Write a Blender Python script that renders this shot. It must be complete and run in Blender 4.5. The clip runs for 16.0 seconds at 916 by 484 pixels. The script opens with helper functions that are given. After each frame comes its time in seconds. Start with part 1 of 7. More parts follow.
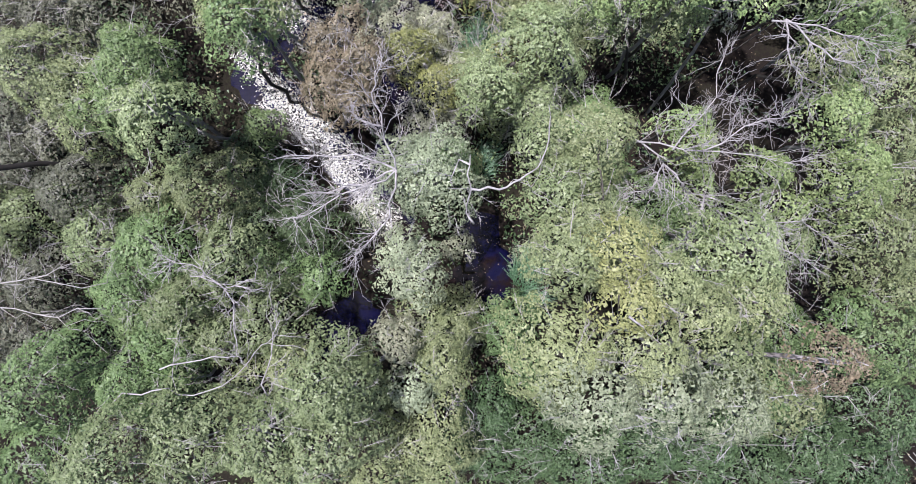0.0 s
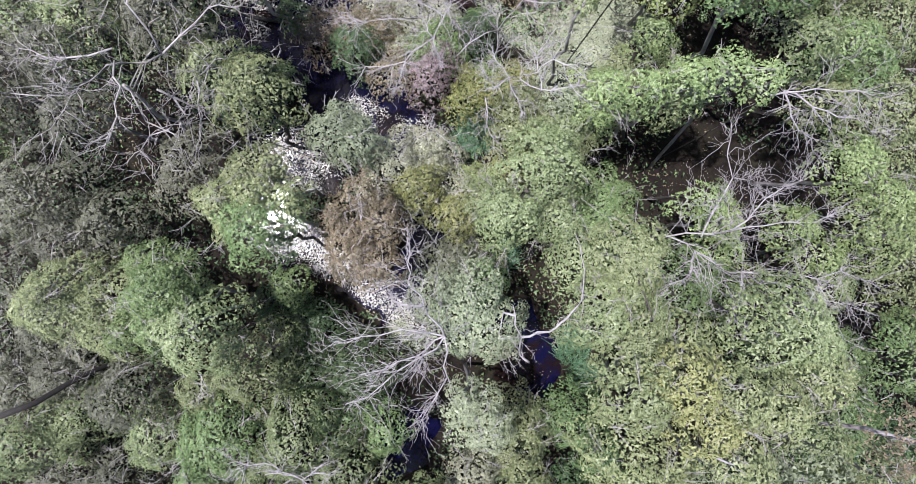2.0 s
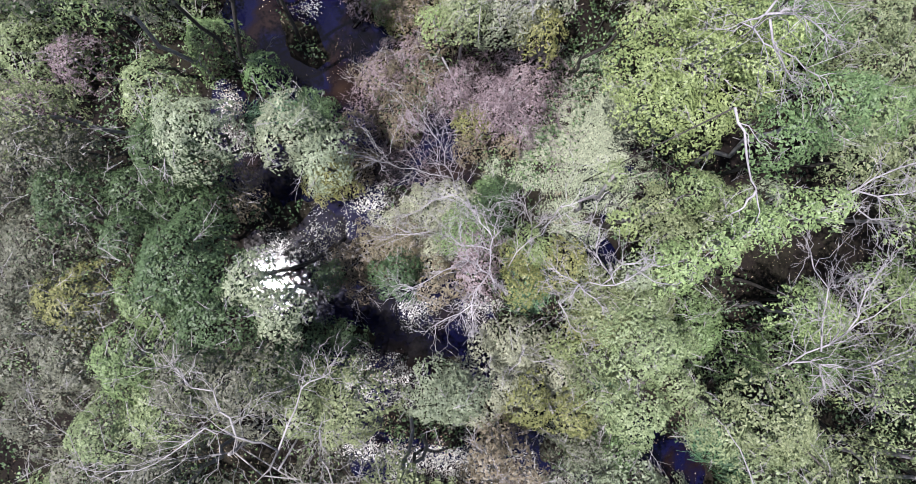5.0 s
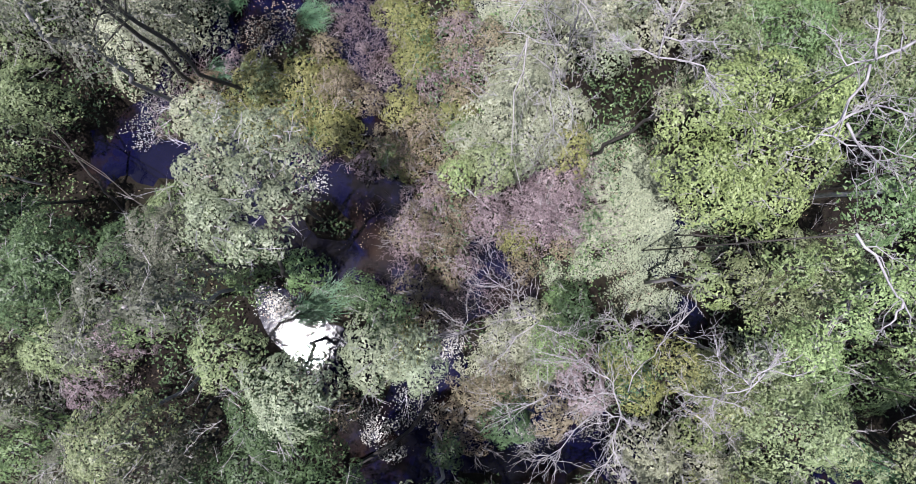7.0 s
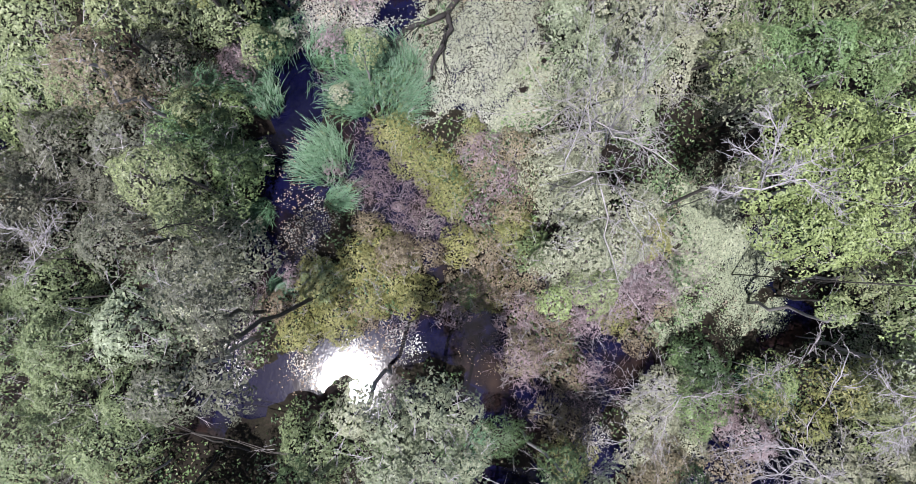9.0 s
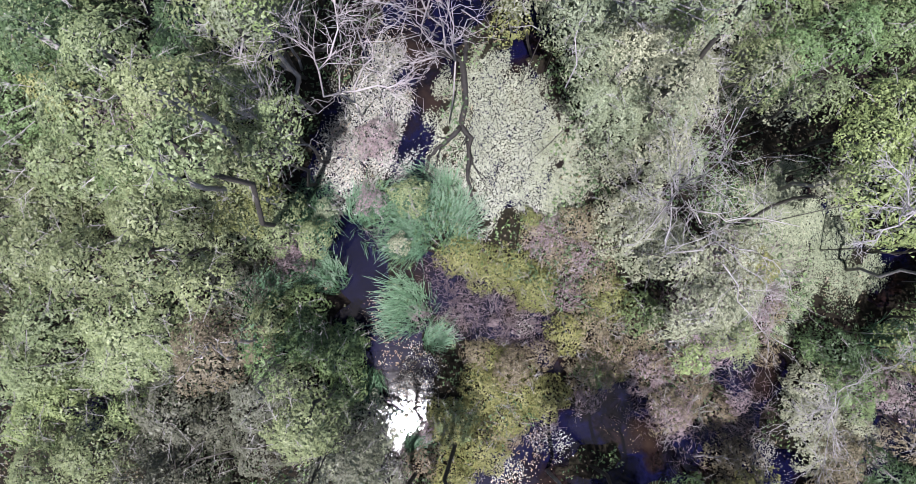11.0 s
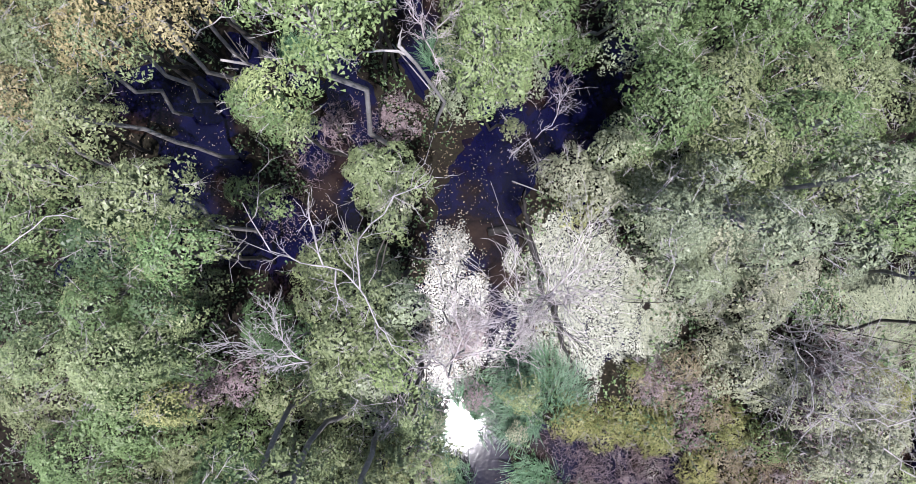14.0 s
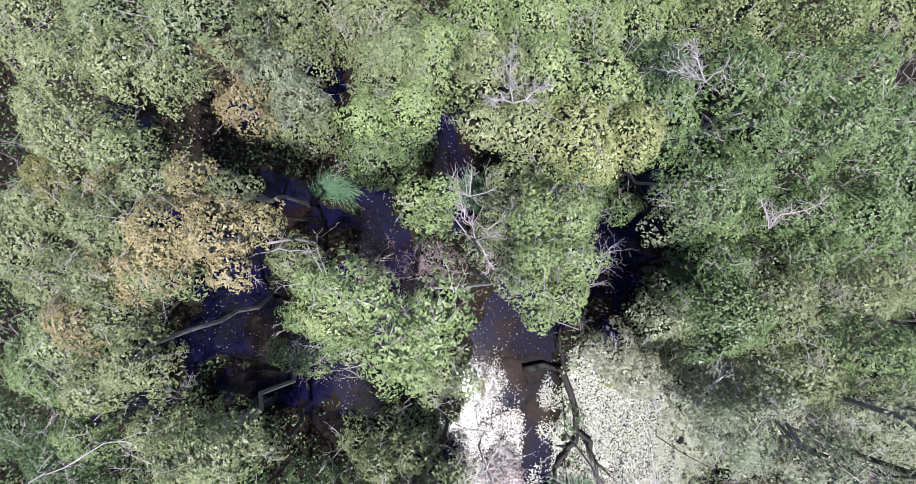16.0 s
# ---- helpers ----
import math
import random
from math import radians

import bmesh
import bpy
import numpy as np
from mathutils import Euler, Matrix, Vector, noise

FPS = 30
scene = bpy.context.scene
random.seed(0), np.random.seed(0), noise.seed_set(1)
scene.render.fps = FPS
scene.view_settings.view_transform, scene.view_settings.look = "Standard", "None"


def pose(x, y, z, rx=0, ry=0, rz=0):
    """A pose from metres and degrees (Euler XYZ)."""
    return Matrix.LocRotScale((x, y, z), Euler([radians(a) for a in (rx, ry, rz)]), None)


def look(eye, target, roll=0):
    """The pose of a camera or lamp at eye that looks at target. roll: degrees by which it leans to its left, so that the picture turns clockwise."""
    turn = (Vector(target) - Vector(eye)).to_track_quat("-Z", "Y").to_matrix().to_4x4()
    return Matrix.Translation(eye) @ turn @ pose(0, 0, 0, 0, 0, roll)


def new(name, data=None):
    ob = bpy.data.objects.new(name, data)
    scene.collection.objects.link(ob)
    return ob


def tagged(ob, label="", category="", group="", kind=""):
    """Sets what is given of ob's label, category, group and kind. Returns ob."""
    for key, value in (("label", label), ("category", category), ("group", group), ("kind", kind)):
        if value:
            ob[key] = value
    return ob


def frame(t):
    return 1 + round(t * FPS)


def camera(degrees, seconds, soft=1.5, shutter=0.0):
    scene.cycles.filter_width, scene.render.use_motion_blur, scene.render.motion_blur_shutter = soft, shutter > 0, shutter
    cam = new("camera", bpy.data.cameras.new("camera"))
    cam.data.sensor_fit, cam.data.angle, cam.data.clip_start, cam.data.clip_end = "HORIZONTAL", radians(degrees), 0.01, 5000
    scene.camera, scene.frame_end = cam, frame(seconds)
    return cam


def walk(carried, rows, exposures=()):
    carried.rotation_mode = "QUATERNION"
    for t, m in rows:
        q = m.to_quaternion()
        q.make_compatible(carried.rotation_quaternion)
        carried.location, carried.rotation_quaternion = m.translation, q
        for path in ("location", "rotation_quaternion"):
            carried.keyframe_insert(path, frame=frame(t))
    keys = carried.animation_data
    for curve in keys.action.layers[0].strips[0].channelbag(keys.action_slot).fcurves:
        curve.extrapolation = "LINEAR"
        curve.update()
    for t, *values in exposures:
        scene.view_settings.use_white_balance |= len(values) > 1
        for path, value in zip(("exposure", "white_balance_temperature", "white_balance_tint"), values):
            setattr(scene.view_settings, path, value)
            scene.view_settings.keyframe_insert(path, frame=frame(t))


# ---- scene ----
EXPOSURE = 0.94
cam = camera(66.01, 16.0, soft=0.75)
PATH = [
    (0, pose(0.000, 0.000, 26.997, 1.02, -1.37, 0.00)),
    (0.5, pose(-0.101, 1.012, 26.971, 0.71, -1.03, -3.34)),
    (1, pose(-0.273, 2.097, 26.970, 0.37, -1.05, -6.57)),
    (1.5, pose(-0.550, 3.092, 27.072, 0.52, -1.34, -9.84)),
    (2, pose(-0.637, 4.179, 27.125, 0.60, -1.21, -13.62)),
    (2.5, pose(-0.626, 5.388, 27.190, 0.33, -1.05, -17.04)),
    (3, pose(-0.669, 6.647, 27.221, 0.20, -1.19, -21.10)),
    (3.5, pose(-0.632, 7.809, 27.222, 0.39, -1.14, -25.45)),
    (4, pose(-0.524, 9.014, 27.274, 0.54, -1.09, -29.92)),
    (4.2, pose(-0.456, 9.466, 27.278, 0.52, -1.08, -31.58)),
    (6.3, pose(0.905, 14.412, 26.312, 1.17, -1.04, -49.94)),
    (6.5, pose(1.121, 14.941, 26.337, 1.19, -0.99, -52.41)),
    (7, pose(1.705, 16.274, 26.399, 1.18, -1.00, -58.58)),
    (7.5, pose(2.466, 17.663, 26.462, 0.96, -1.11, -64.73)),
    (8, pose(3.413, 18.973, 26.523, 0.61, -1.20, -70.58)),
    (8.5, pose(4.458, 20.140, 26.583, 0.30, -1.22, -76.75)),
    (9, pose(5.572, 21.155, 26.646, 0.03, -1.23, -82.84)),
    (9.2, pose(6.022, 21.517, 26.657, -0.18, -1.35, -84.80)),
    (11.3, pose(10.354, 24.503, 26.750, 1.36, -1.57, -109.69)),
    (11.5, pose(10.909, 24.597, 26.775, 1.32, -1.45, -111.82)),
    (12, pose(12.242, 24.818, 26.886, 1.20, -1.38, -115.85)),
    (12.5, pose(13.528, 24.854, 26.947, 1.14, -1.24, -118.30)),
    (13, pose(14.746, 24.796, 26.926, 1.03, -1.19, -119.74)),
    (13.5, pose(16.052, 24.672, 26.860, 1.02, -1.19, -120.56)),
    (14, pose(17.499, 24.375, 26.728, 0.61, -1.24, -121.02)),
    (14.5, pose(19.000, 24.037, 26.663, 0.19, -1.39, -121.39)),
    (15, pose(20.227, 23.661, 26.605, 0.24, -1.31, -121.27)),
    (15.5, pose(21.820, 23.194, 26.634, -0.42, -1.52, -121.16)),
    (16, pose(23.320, 22.625, 26.722, -0.88, -1.63, -121.24)),
]
walk(cam, PATH, [(0.0, EXPOSURE, 6300, 15), (16.0, EXPOSURE, 6300, 15)])

# ---- light ----
SUN_ELEVATION, SUN_AZIMUTH = 76.6, 153.5
to_sun = Vector((math.cos(radians(SUN_ELEVATION)) * math.cos(radians(SUN_AZIMUTH)),
                 math.cos(radians(SUN_ELEVATION)) * math.sin(radians(SUN_AZIMUTH)),
                 math.sin(radians(SUN_ELEVATION))))
sun_lamp = bpy.data.lights.new("sun", "SUN")
sun_lamp.energy, sun_lamp.angle, sun_lamp.color = 5.0, radians(0.53), (1.0, 0.985, 0.98)
sun_ob = new("sun", sun_lamp)
sun_ob.matrix_world = look(to_sun * 120, (0, 0, 0))
world = bpy.data.worlds.new("sky")
scene.world = world
world.use_nodes = True
wn = world.node_tree.nodes
sky = wn.new("ShaderNodeTexSky")
sky.sky_type, sky.sun_disc = "NISHITA", False
sky.sun_elevation, sky.sun_rotation = radians(SUN_ELEVATION), radians(90 - SUN_AZIMUTH)
sky.air_density, sky.dust_density = 1.0, 1.4
wn["Background"].inputs["Strength"].default_value = 0.074
world.node_tree.links.new(sky.outputs["Color"], wn["Background"].inputs["Color"])

# ---- materials ----


def nodes_of(name):
    mat = bpy.data.materials.new(name)
    mat.use_nodes = True
    tree_n = mat.node_tree
    return mat, tree_n.nodes, tree_n.links, tree_n.nodes["Principled BSDF"]


def ramp_of(n, stops):
    r = n.new("ShaderNodeValToRGB")
    el = r.color_ramp.elements
    while len(el) < len(stops):
        el.new(0.5)
    for e, (p, c) in zip(el, stops):
        e.position, e.color = p, (*c, 1)
    return r


def noise_of(n, l, scale, detail=4.0, coords=None, rough=0.55):
    t = n.new("ShaderNodeTexNoise")
    t.inputs["Scale"].default_value, t.inputs["Detail"].default_value = scale, detail
    t.inputs["Roughness"].default_value = rough
    if coords is not None:
        l.new(coords, t.inputs["Vector"])
    return t


def leaf_material(name, low, mid, high, rough=0.48, through_light=0.22, patch=0.62, grain=0.40):
    """Leaves: each leaf its own tone, whole boughs a little lighter or darker, light shining through the blade."""
    mat, n, l, b = nodes_of(name)
    geo = n.new("ShaderNodeNewGeometry")
    co = n.new("ShaderNodeTexCoord")
    big = noise_of(n, l, 0.55, 3.0, co.outputs["Object"])
    mixv = n.new("ShaderNodeMath")
    mixv.operation = "MULTIPLY_ADD"
    mixv.inputs[1].default_value = 1 - patch
    l.new(geo.outputs["Random Per Island"], mixv.inputs[0])
    sc = n.new("ShaderNodeMath")
    sc.operation = "MULTIPLY"
    sc.inputs[1].default_value = patch
    spray = noise_of(n, l, 4.6, 2.0, co.outputs["Object"])
    both = n.new("ShaderNodeMix")
    both.inputs["Factor"].default_value = 0.5
    l.new(big.outputs["Fac"], both.inputs["A"])
    l.new(spray.outputs["Fac"], both.inputs["B"])
    wider = n.new("ShaderNodeMapRange")
    wider.inputs["From Min"].default_value, wider.inputs["From Max"].default_value = 0.30, 0.70
    l.new(both.outputs["Result"], wider.inputs["Value"])
    l.new(wider.outputs["Result"], sc.inputs[0])
    l.new(sc.outputs[0], mixv.inputs[2])
    ramp = ramp_of(n, [(0.12, low), (0.5, mid), (0.88, high)])
    l.new(mixv.outputs[0], ramp.inputs["Fac"])
    info = n.new("ShaderNodeObjectInfo")
    vary = n.new("ShaderNodeMapRange")
    vary.inputs["To Min"].default_value, vary.inputs["To Max"].default_value = 0.80, 1.17
    l.new(info.outputs["Random"], vary.inputs["Value"])
    twist = n.new("ShaderNodeMath")
    twist.operation = "MULTIPLY"
    twist.inputs[1].default_value = 7.31
    l.new(info.outputs["Random"], twist.inputs[0])
    part_n = n.new("ShaderNodeMath")
    part_n.operation = "FRACT"
    l.new(twist.outputs[0], part_n.inputs[0])
    hue = n.new("ShaderNodeMapRange")
    hue.inputs["To Min"].default_value, hue.inputs["To Max"].default_value = 0.486, 0.512
    l.new(part_n.outputs[0], hue.inputs["Value"])
    tone = n.new("ShaderNodeHueSaturation")
    l.new(hue.outputs["Result"], tone.inputs["Hue"])
    l.new(vary.outputs["Result"], tone.inputs["Value"])
    l.new(ramp.outputs["Color"], tone.inputs["Color"])
    veins = noise_of(n, l, 16.0, 3.0, co.outputs["Object"], 0.6)
    mottle = n.new("ShaderNodeMapRange")
    mottle.inputs["From Min"].default_value, mottle.inputs["From Max"].default_value = 0.34, 0.66
    mottle.inputs["To Min"].default_value, mottle.inputs["To Max"].default_value = 1.0 - grain, 1.0 + grain
    l.new(veins.outputs["Fac"], mottle.inputs["Value"])
    flecked = n.new("ShaderNodeHueSaturation")
    l.new(mottle.outputs["Result"], flecked.inputs["Value"])
    l.new(tone.outputs["Color"], flecked.inputs["Color"])
    tone = flecked
    l.new(tone.outputs["Color"], b.inputs["Base Color"])
    b.inputs["Roughness"].default_value = rough
    b.inputs["Specular IOR Level"].default_value = 0.4
    tr = n.new("ShaderNodeBsdfTranslucent")
    l.new(tone.outputs["Color"], tr.inputs["Color"])
    mx = n.new("ShaderNodeMixShader")
    mx.inputs["Fac"].default_value = through_light
    l.new(b.outputs["BSDF"], mx.inputs[1])
    l.new(tr.outputs["BSDF"], mx.inputs[2])
    l.new(mx.outputs[0], n["Material Output"].inputs["Surface"])
    return mat


def bark_material(name, dark, light, scale=9.0):
    mat, n, l, b = nodes_of(name)
    co = n.new("ShaderNodeTexCoord")
    fine = noise_of(n, l, scale, 6.0, co.outputs["Object"], 0.65)
    wide = noise_of(n, l, scale * 0.13, 3.0, co.outputs["Object"])
    mx = n.new("ShaderNodeMix")
    mx.inputs["Factor"].default_value = 0.45
    l.new(fine.outputs["Fac"], mx.inputs["A"])
    l.new(wide.outputs["Fac"], mx.inputs["B"])
    ramp = ramp_of(n, [(0.34, dark), (0.62, light)])
    l.new(mx.outputs["Result"], ramp.inputs["Fac"])
    l.new(ramp.outputs["Color"], b.inputs["Base Color"])
    b.inputs["Roughness"].default_value = 0.85
    bump = n.new("ShaderNodeBump")
    bump.inputs["Strength"].default_value, bump.inputs["Distance"].default_value = 0.5, 0.02
    l.new(fine.outputs["Fac"], bump.inputs["Height"])
    l.new(bump.outputs["Normal"], b.inputs["Normal"])
    return mat


LEAF = {
    "olive": leaf_material("olive_leaf", (0.102, 0.128, 0.056), (0.170, 0.204, 0.098), (0.256, 0.288, 0.162)),
    "green": leaf_material("green_leaf", (0.068, 0.110, 0.042), (0.122, 0.182, 0.072), (0.195, 0.260, 0.122)),
    "bright": leaf_material("bright_leaf", (0.122, 0.170, 0.064), (0.196, 0.255, 0.104), (0.292, 0.345, 0.162)),
    "vivid": leaf_material("vivid_leaf", (0.126, 0.172, 0.060), (0.202, 0.262, 0.098), (0.292, 0.356, 0.156)),
    "yellow": leaf_material("yellow_leaf", (0.160, 0.176, 0.066), (0.248, 0.262, 0.108), (0.345, 0.350, 0.175)),
    "grey": leaf_material("grey_green_leaf", (0.130, 0.156, 0.098), (0.208, 0.240, 0.152), (0.295, 0.325, 0.225)),
    "pale": leaf_material("pale_leaf", (0.178, 0.186, 0.120), (0.266, 0.276, 0.188), (0.365, 0.374, 0.276)),
    # darkened copy of the green leaf, with shade put into the colour
    "dark": leaf_material("shade_dark_leaf", (0.034, 0.060, 0.025), (0.060, 0.098, 0.042), (0.092, 0.140, 0.066)),
    "autumn": leaf_material("autumn_leaf", (0.140, 0.160, 0.072), (0.255, 0.215, 0.108), (0.315, 0.285, 0.150)),
    "brown": leaf_material("browning_leaf", (0.100, 0.078, 0.048), (0.172, 0.142, 0.092), (0.250, 0.212, 0.150)),
    "pink": leaf_material("dry_leaf", (0.140, 0.100, 0.112), (0.225, 0.170, 0.182), (0.325, 0.265, 0.278)),
    "herb": leaf_material("herb_leaf", (0.098, 0.108, 0.036), (0.172, 0.180, 0.064), (0.255, 0.250, 0.108)),
    # thin grey-olive leaf, darkened further for crowns seen on their shaded side
    "dull": leaf_material("shade_dull_leaf", (0.058, 0.062, 0.042), (0.105, 0.108, 0.076), (0.165, 0.165, 0.125)),
    "reed": leaf_material("reed_blade", (0.042, 0.104, 0.050), (0.082, 0.170, 0.090), (0.150, 0.250, 0.150)),
}
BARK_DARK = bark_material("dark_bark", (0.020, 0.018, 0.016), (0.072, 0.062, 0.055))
# near-black: colours limb shadows built as branches, and one dark leaning trunk
BARK_AND_SHADOW = bark_material("bark_and_shadow", (0.008, 0.007, 0.007), (0.026, 0.022, 0.021))
BARK_GREY = bark_material("grey_bark", (0.150, 0.138, 0.136), (0.340, 0.318, 0.320))
BARK_DEAD = bark_material("bleached_wood", (0.160, 0.146, 0.156), (0.370, 0.348, 0.364), 14.0)
BARK_PINK = bark_material("dry_twig", (0.220, 0.188, 0.200), (0.440, 0.400, 0.415), 14.0)


def ground_material():
    mat, n, l, b = nodes_of("marsh_soil")
    co = n.new("ShaderNodeTexCoord")
    wide = noise_of(n, l, 0.35, 5.0, co.outputs["Object"])
    fine = noise_of(n, l, 9.0, 8.0, co.outputs["Object"], 0.7)
    mx = n.new("ShaderNodeMix")
    mx.inputs["Factor"].default_value = 0.5
    l.new(wide.outputs["Fac"], mx.inputs["A"])
    l.new(fine.outputs["Fac"], mx.inputs["B"])
    # stops near black: wet soil, plus the shade between crowns put into the colour
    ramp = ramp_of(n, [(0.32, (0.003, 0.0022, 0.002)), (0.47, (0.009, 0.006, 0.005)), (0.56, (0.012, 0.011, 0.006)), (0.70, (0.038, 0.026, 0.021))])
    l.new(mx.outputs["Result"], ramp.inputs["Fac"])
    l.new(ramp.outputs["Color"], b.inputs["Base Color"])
    b.inputs["Roughness"].default_value, b.inputs["Specular IOR Level"].default_value = 0.95, 0.2
    bump = n.new("ShaderNodeBump")
    bump.inputs["Strength"].default_value, bump.inputs["Distance"].default_value = 0.9, 0.05
    l.new(fine.outputs["Fac"], bump.inputs["Height"])
    l.new(bump.outputs["Normal"], b.inputs["Normal"])
    return mat


def water_material():
    mat, n, l, b = nodes_of("dark_marsh_water")
    co = n.new("ShaderNodeTexCoord")
    silt = noise_of(n, l, 0.42, 6.0, co.outputs["Object"])
    # navy stops carry the sky's blue reflection in the base colour; brown is silt
    ramp = ramp_of(n, [(0.36, (0.0012, 0.0014, 0.009)), (0.50, (0.003, 0.003, 0.017)), (0.58, (0.007, 0.004, 0.005)), (0.70, (0.020, 0.012, 0.009))])
    l.new(silt.outputs["Fac"], ramp.inputs["Fac"])
    l.new(ramp.outputs["Color"], b.inputs["Base Color"])
    b.inputs["Roughness"].default_value = 0.055
    b.inputs["IOR"].default_value = 1.333
    b.inputs["Specular IOR Level"].default_value = 0.5
    rip = noise_of(n, l, 6.0, 3.0, co.outputs["Object"], 0.6)
    bump = n.new("ShaderNodeBump")
    bump.inputs["Strength"].default_value, bump.inputs["Distance"].default_value = 0.5, 0.0045
    l.new(rip.outputs["Fac"], bump.inputs["Height"])
    l.new(bump.outputs["Normal"], b.inputs["Normal"])
    return mat


MAT_GROUND, MAT_WATER = ground_material(), water_material()
MAT_PAD = leaf_material("floating_leaf", (0.085, 0.084, 0.068), (0.158, 0.154, 0.130), (0.235, 0.226, 0.200), rough=0.30, through_light=0.0, patch=0.4, grain=0.25)
MAT_PAD_GREEN = leaf_material("green_floating_leaf", (0.080, 0.090, 0.058), (0.140, 0.152, 0.106), (0.198, 0.210, 0.158), rough=0.335, through_light=0.0, patch=0.4, grain=0.25)
MAT_DUCK = leaf_material("duckweed", (0.080, 0.094, 0.052), (0.138, 0.154, 0.096), (0.205, 0.220, 0.150), rough=0.6, through_light=0.0)
MAT_LITTER = leaf_material("fallen_leaf", (0.120, 0.080, 0.045), (0.260, 0.200, 0.130), (0.480, 0.420, 0.320), rough=0.75, through_light=0.0)

# ---- mesh helpers ----
rng = np.random.default_rng(7)


def quads_mesh(name, verts, mat):
    """A mesh of separate small faces; verts has the shape (count, corners, 3)."""
    count, corners = verts.shape[:2]
    me = bpy.data.meshes.new(name)
    me.vertices.add(count * corners)
    me.vertices.foreach_set("co", np.ascontiguousarray(verts, dtype=np.float32).ravel())
    me.loops.add(count * corners)
    me.loops.foreach_set("vertex_index", np.arange(count * corners, dtype=np.int32))
    me.polygons.add(count)
    me.polygons.foreach_set("loop_start", np.arange(0, count * corners, corners, dtype=np.int32))
    me.materials.append(mat)
    me.update(calc_edges=True)
    return me


def unit(v):
    return v / np.maximum(np.linalg.norm(v, axis=-1, keepdims=True), 1e-9)


def blades(at, normal, axis, length, width, fold=0.25):
    """Leaf blades: rhombs folded along the midrib."""
    axis = unit(axis - normal * np.sum(axis * normal, axis=1, keepdims=True))
    side = np.cross(normal, axis)
    length, width = np.asarray(length)[:, None], np.asarray(width)[:, None]
    belly = at + axis * length * 0.45 + normal * width * fold
    return np.stack([at, belly - side * width * 0.5, at + axis * length, belly + side * width * 0.5], axis=1)


def small_blades(at, normal, axis, length, width):
    """Small three-cornered leaves, for crowns seen from above."""
    axis = unit(axis - normal * np.sum(axis * normal, axis=1, keepdims=True))
    side = np.cross(normal, axis)
    length, width = np.asarray(length)[:, None], np.asarray(width)[:, None]
    return np.stack([at - axis * length * 0.4 - side * width * 0.5, at - axis * length * 0.4 + side * width * 0.5, at + axis * length * 0.6], axis=1)


def tube(bm, pts, radii, sides=6):
    """A bent, tapering limb through the points."""
    pts = [Vector(p) for p in pts]
    rings = []
    for i, p in enumerate(pts):
        way = (pts[min(i + 1, len(pts) - 1)] - pts[max(i - 1, 0)]).normalized()
        u = way.orthogonal().normalized()
        v = way.cross(u)
        rings.append([bm.verts.new(p + (u * math.cos(a) + v * math.sin(a)) * radii[i]) for a in (2 * math.pi * k / sides for k in range(sides))])
    for a, b in zip(rings, rings[1:]):
        for k in range(sides):
            bm.faces.new((a[k], a[(k + 1) % sides], b[(k + 1) % sides], b[k]))
    bm.faces.new(rings[0][::-1])
    bm.faces.new(rings[-1])


def part(name, bm, material, parent, label=""):
    me = bpy.data.meshes.new(name)
    bm.to_mesh(me)
    bm.free()
    me.materials.append(material)
    for poly in me.polygons:
        poly.use_smooth = True
    ob = new(name, me)
    ob.parent = parent
    return tagged(ob, label=label) if label else ob


def wander(a, b, steps, sway):
    """Points from a to b that stray a little from the straight line."""
    a, b = np.array(a, float), np.array(b, float)
    t = np.linspace(0, 1, steps + 1)[:, None]
    p = a + (b - a) * t
    off = rng.normal(0, sway, (steps + 1, 3)) * np.linalg.norm(b - a)
    off[0] = off[-1] = 0
    return p + off


# ---- ground and water ----
# channels and pools: x, y from, x, y to, half width
CHANNELS = []


def channel(x0, y0, x1, y1, half):
    CHANNELS.append((x0, y0, x1, y1, half))


channel(-5.16, 9.53, -6.38, 8.39, 0.85)
channel(-6.38, 8.39, -7.26, 7.04, 0.85)
channel(-7.26, 7.04, -6.14, 5.48, 0.85)
channel(-6.14, 5.48, -4.36, 4.14, 0.85)
channel(-4.36, 4.14, -3.02, 2.8, 0.85)
channel(-3.02, 2.8, -2.13, 1.24, 0.85)
channel(1.45, 0.8, 1.9, -0.99, 0.78)
channel(1.9, -0.99, 1, -1.44, 0.78)
channel(-3.01, -2.33, -4.34, -3.21, 0.78)
channel(-1.69, 6.85, -0.79, 5.5, 0.9)
channel(-5.49, 9.66, -4.24, 8.2, 0.9)
channel(-2.57, 10.35, -0.99, 10.2, 0.67)
channel(-1.06, 4.2, -2.09, 3.76, 0.79)
channel(1.44, -1.26, 0.68, -2, 0.79)
channel(-5.79, 10.24, -4.56, 8.21, 0.94)
channel(-5.28, 9.67, -4.52, 8.46, 0.76)
channel(-5.34, 9.67, -5.34, 9.67, 0.9)
channel(-5.49, 15.07, -3.23, 14.47, 1.01)
channel(-3.23, 14.47, -1.49, 14.73, 1.01)
channel(-5.55, 13.26, -2.85, 10.8, 0.9)
channel(-2.85, 10.8, -0.9, 8.8, 0.9)
channel(-3.5, 18.34, -3.01, 16.98, 0.79)
channel(-3.55, 9.65, -1.37, 8.03, 0.79)
channel(12.35, 27.98, 10.66, 27.46, 0.61)
channel(10.66, 27.46, 8.7, 27.09, 0.61)
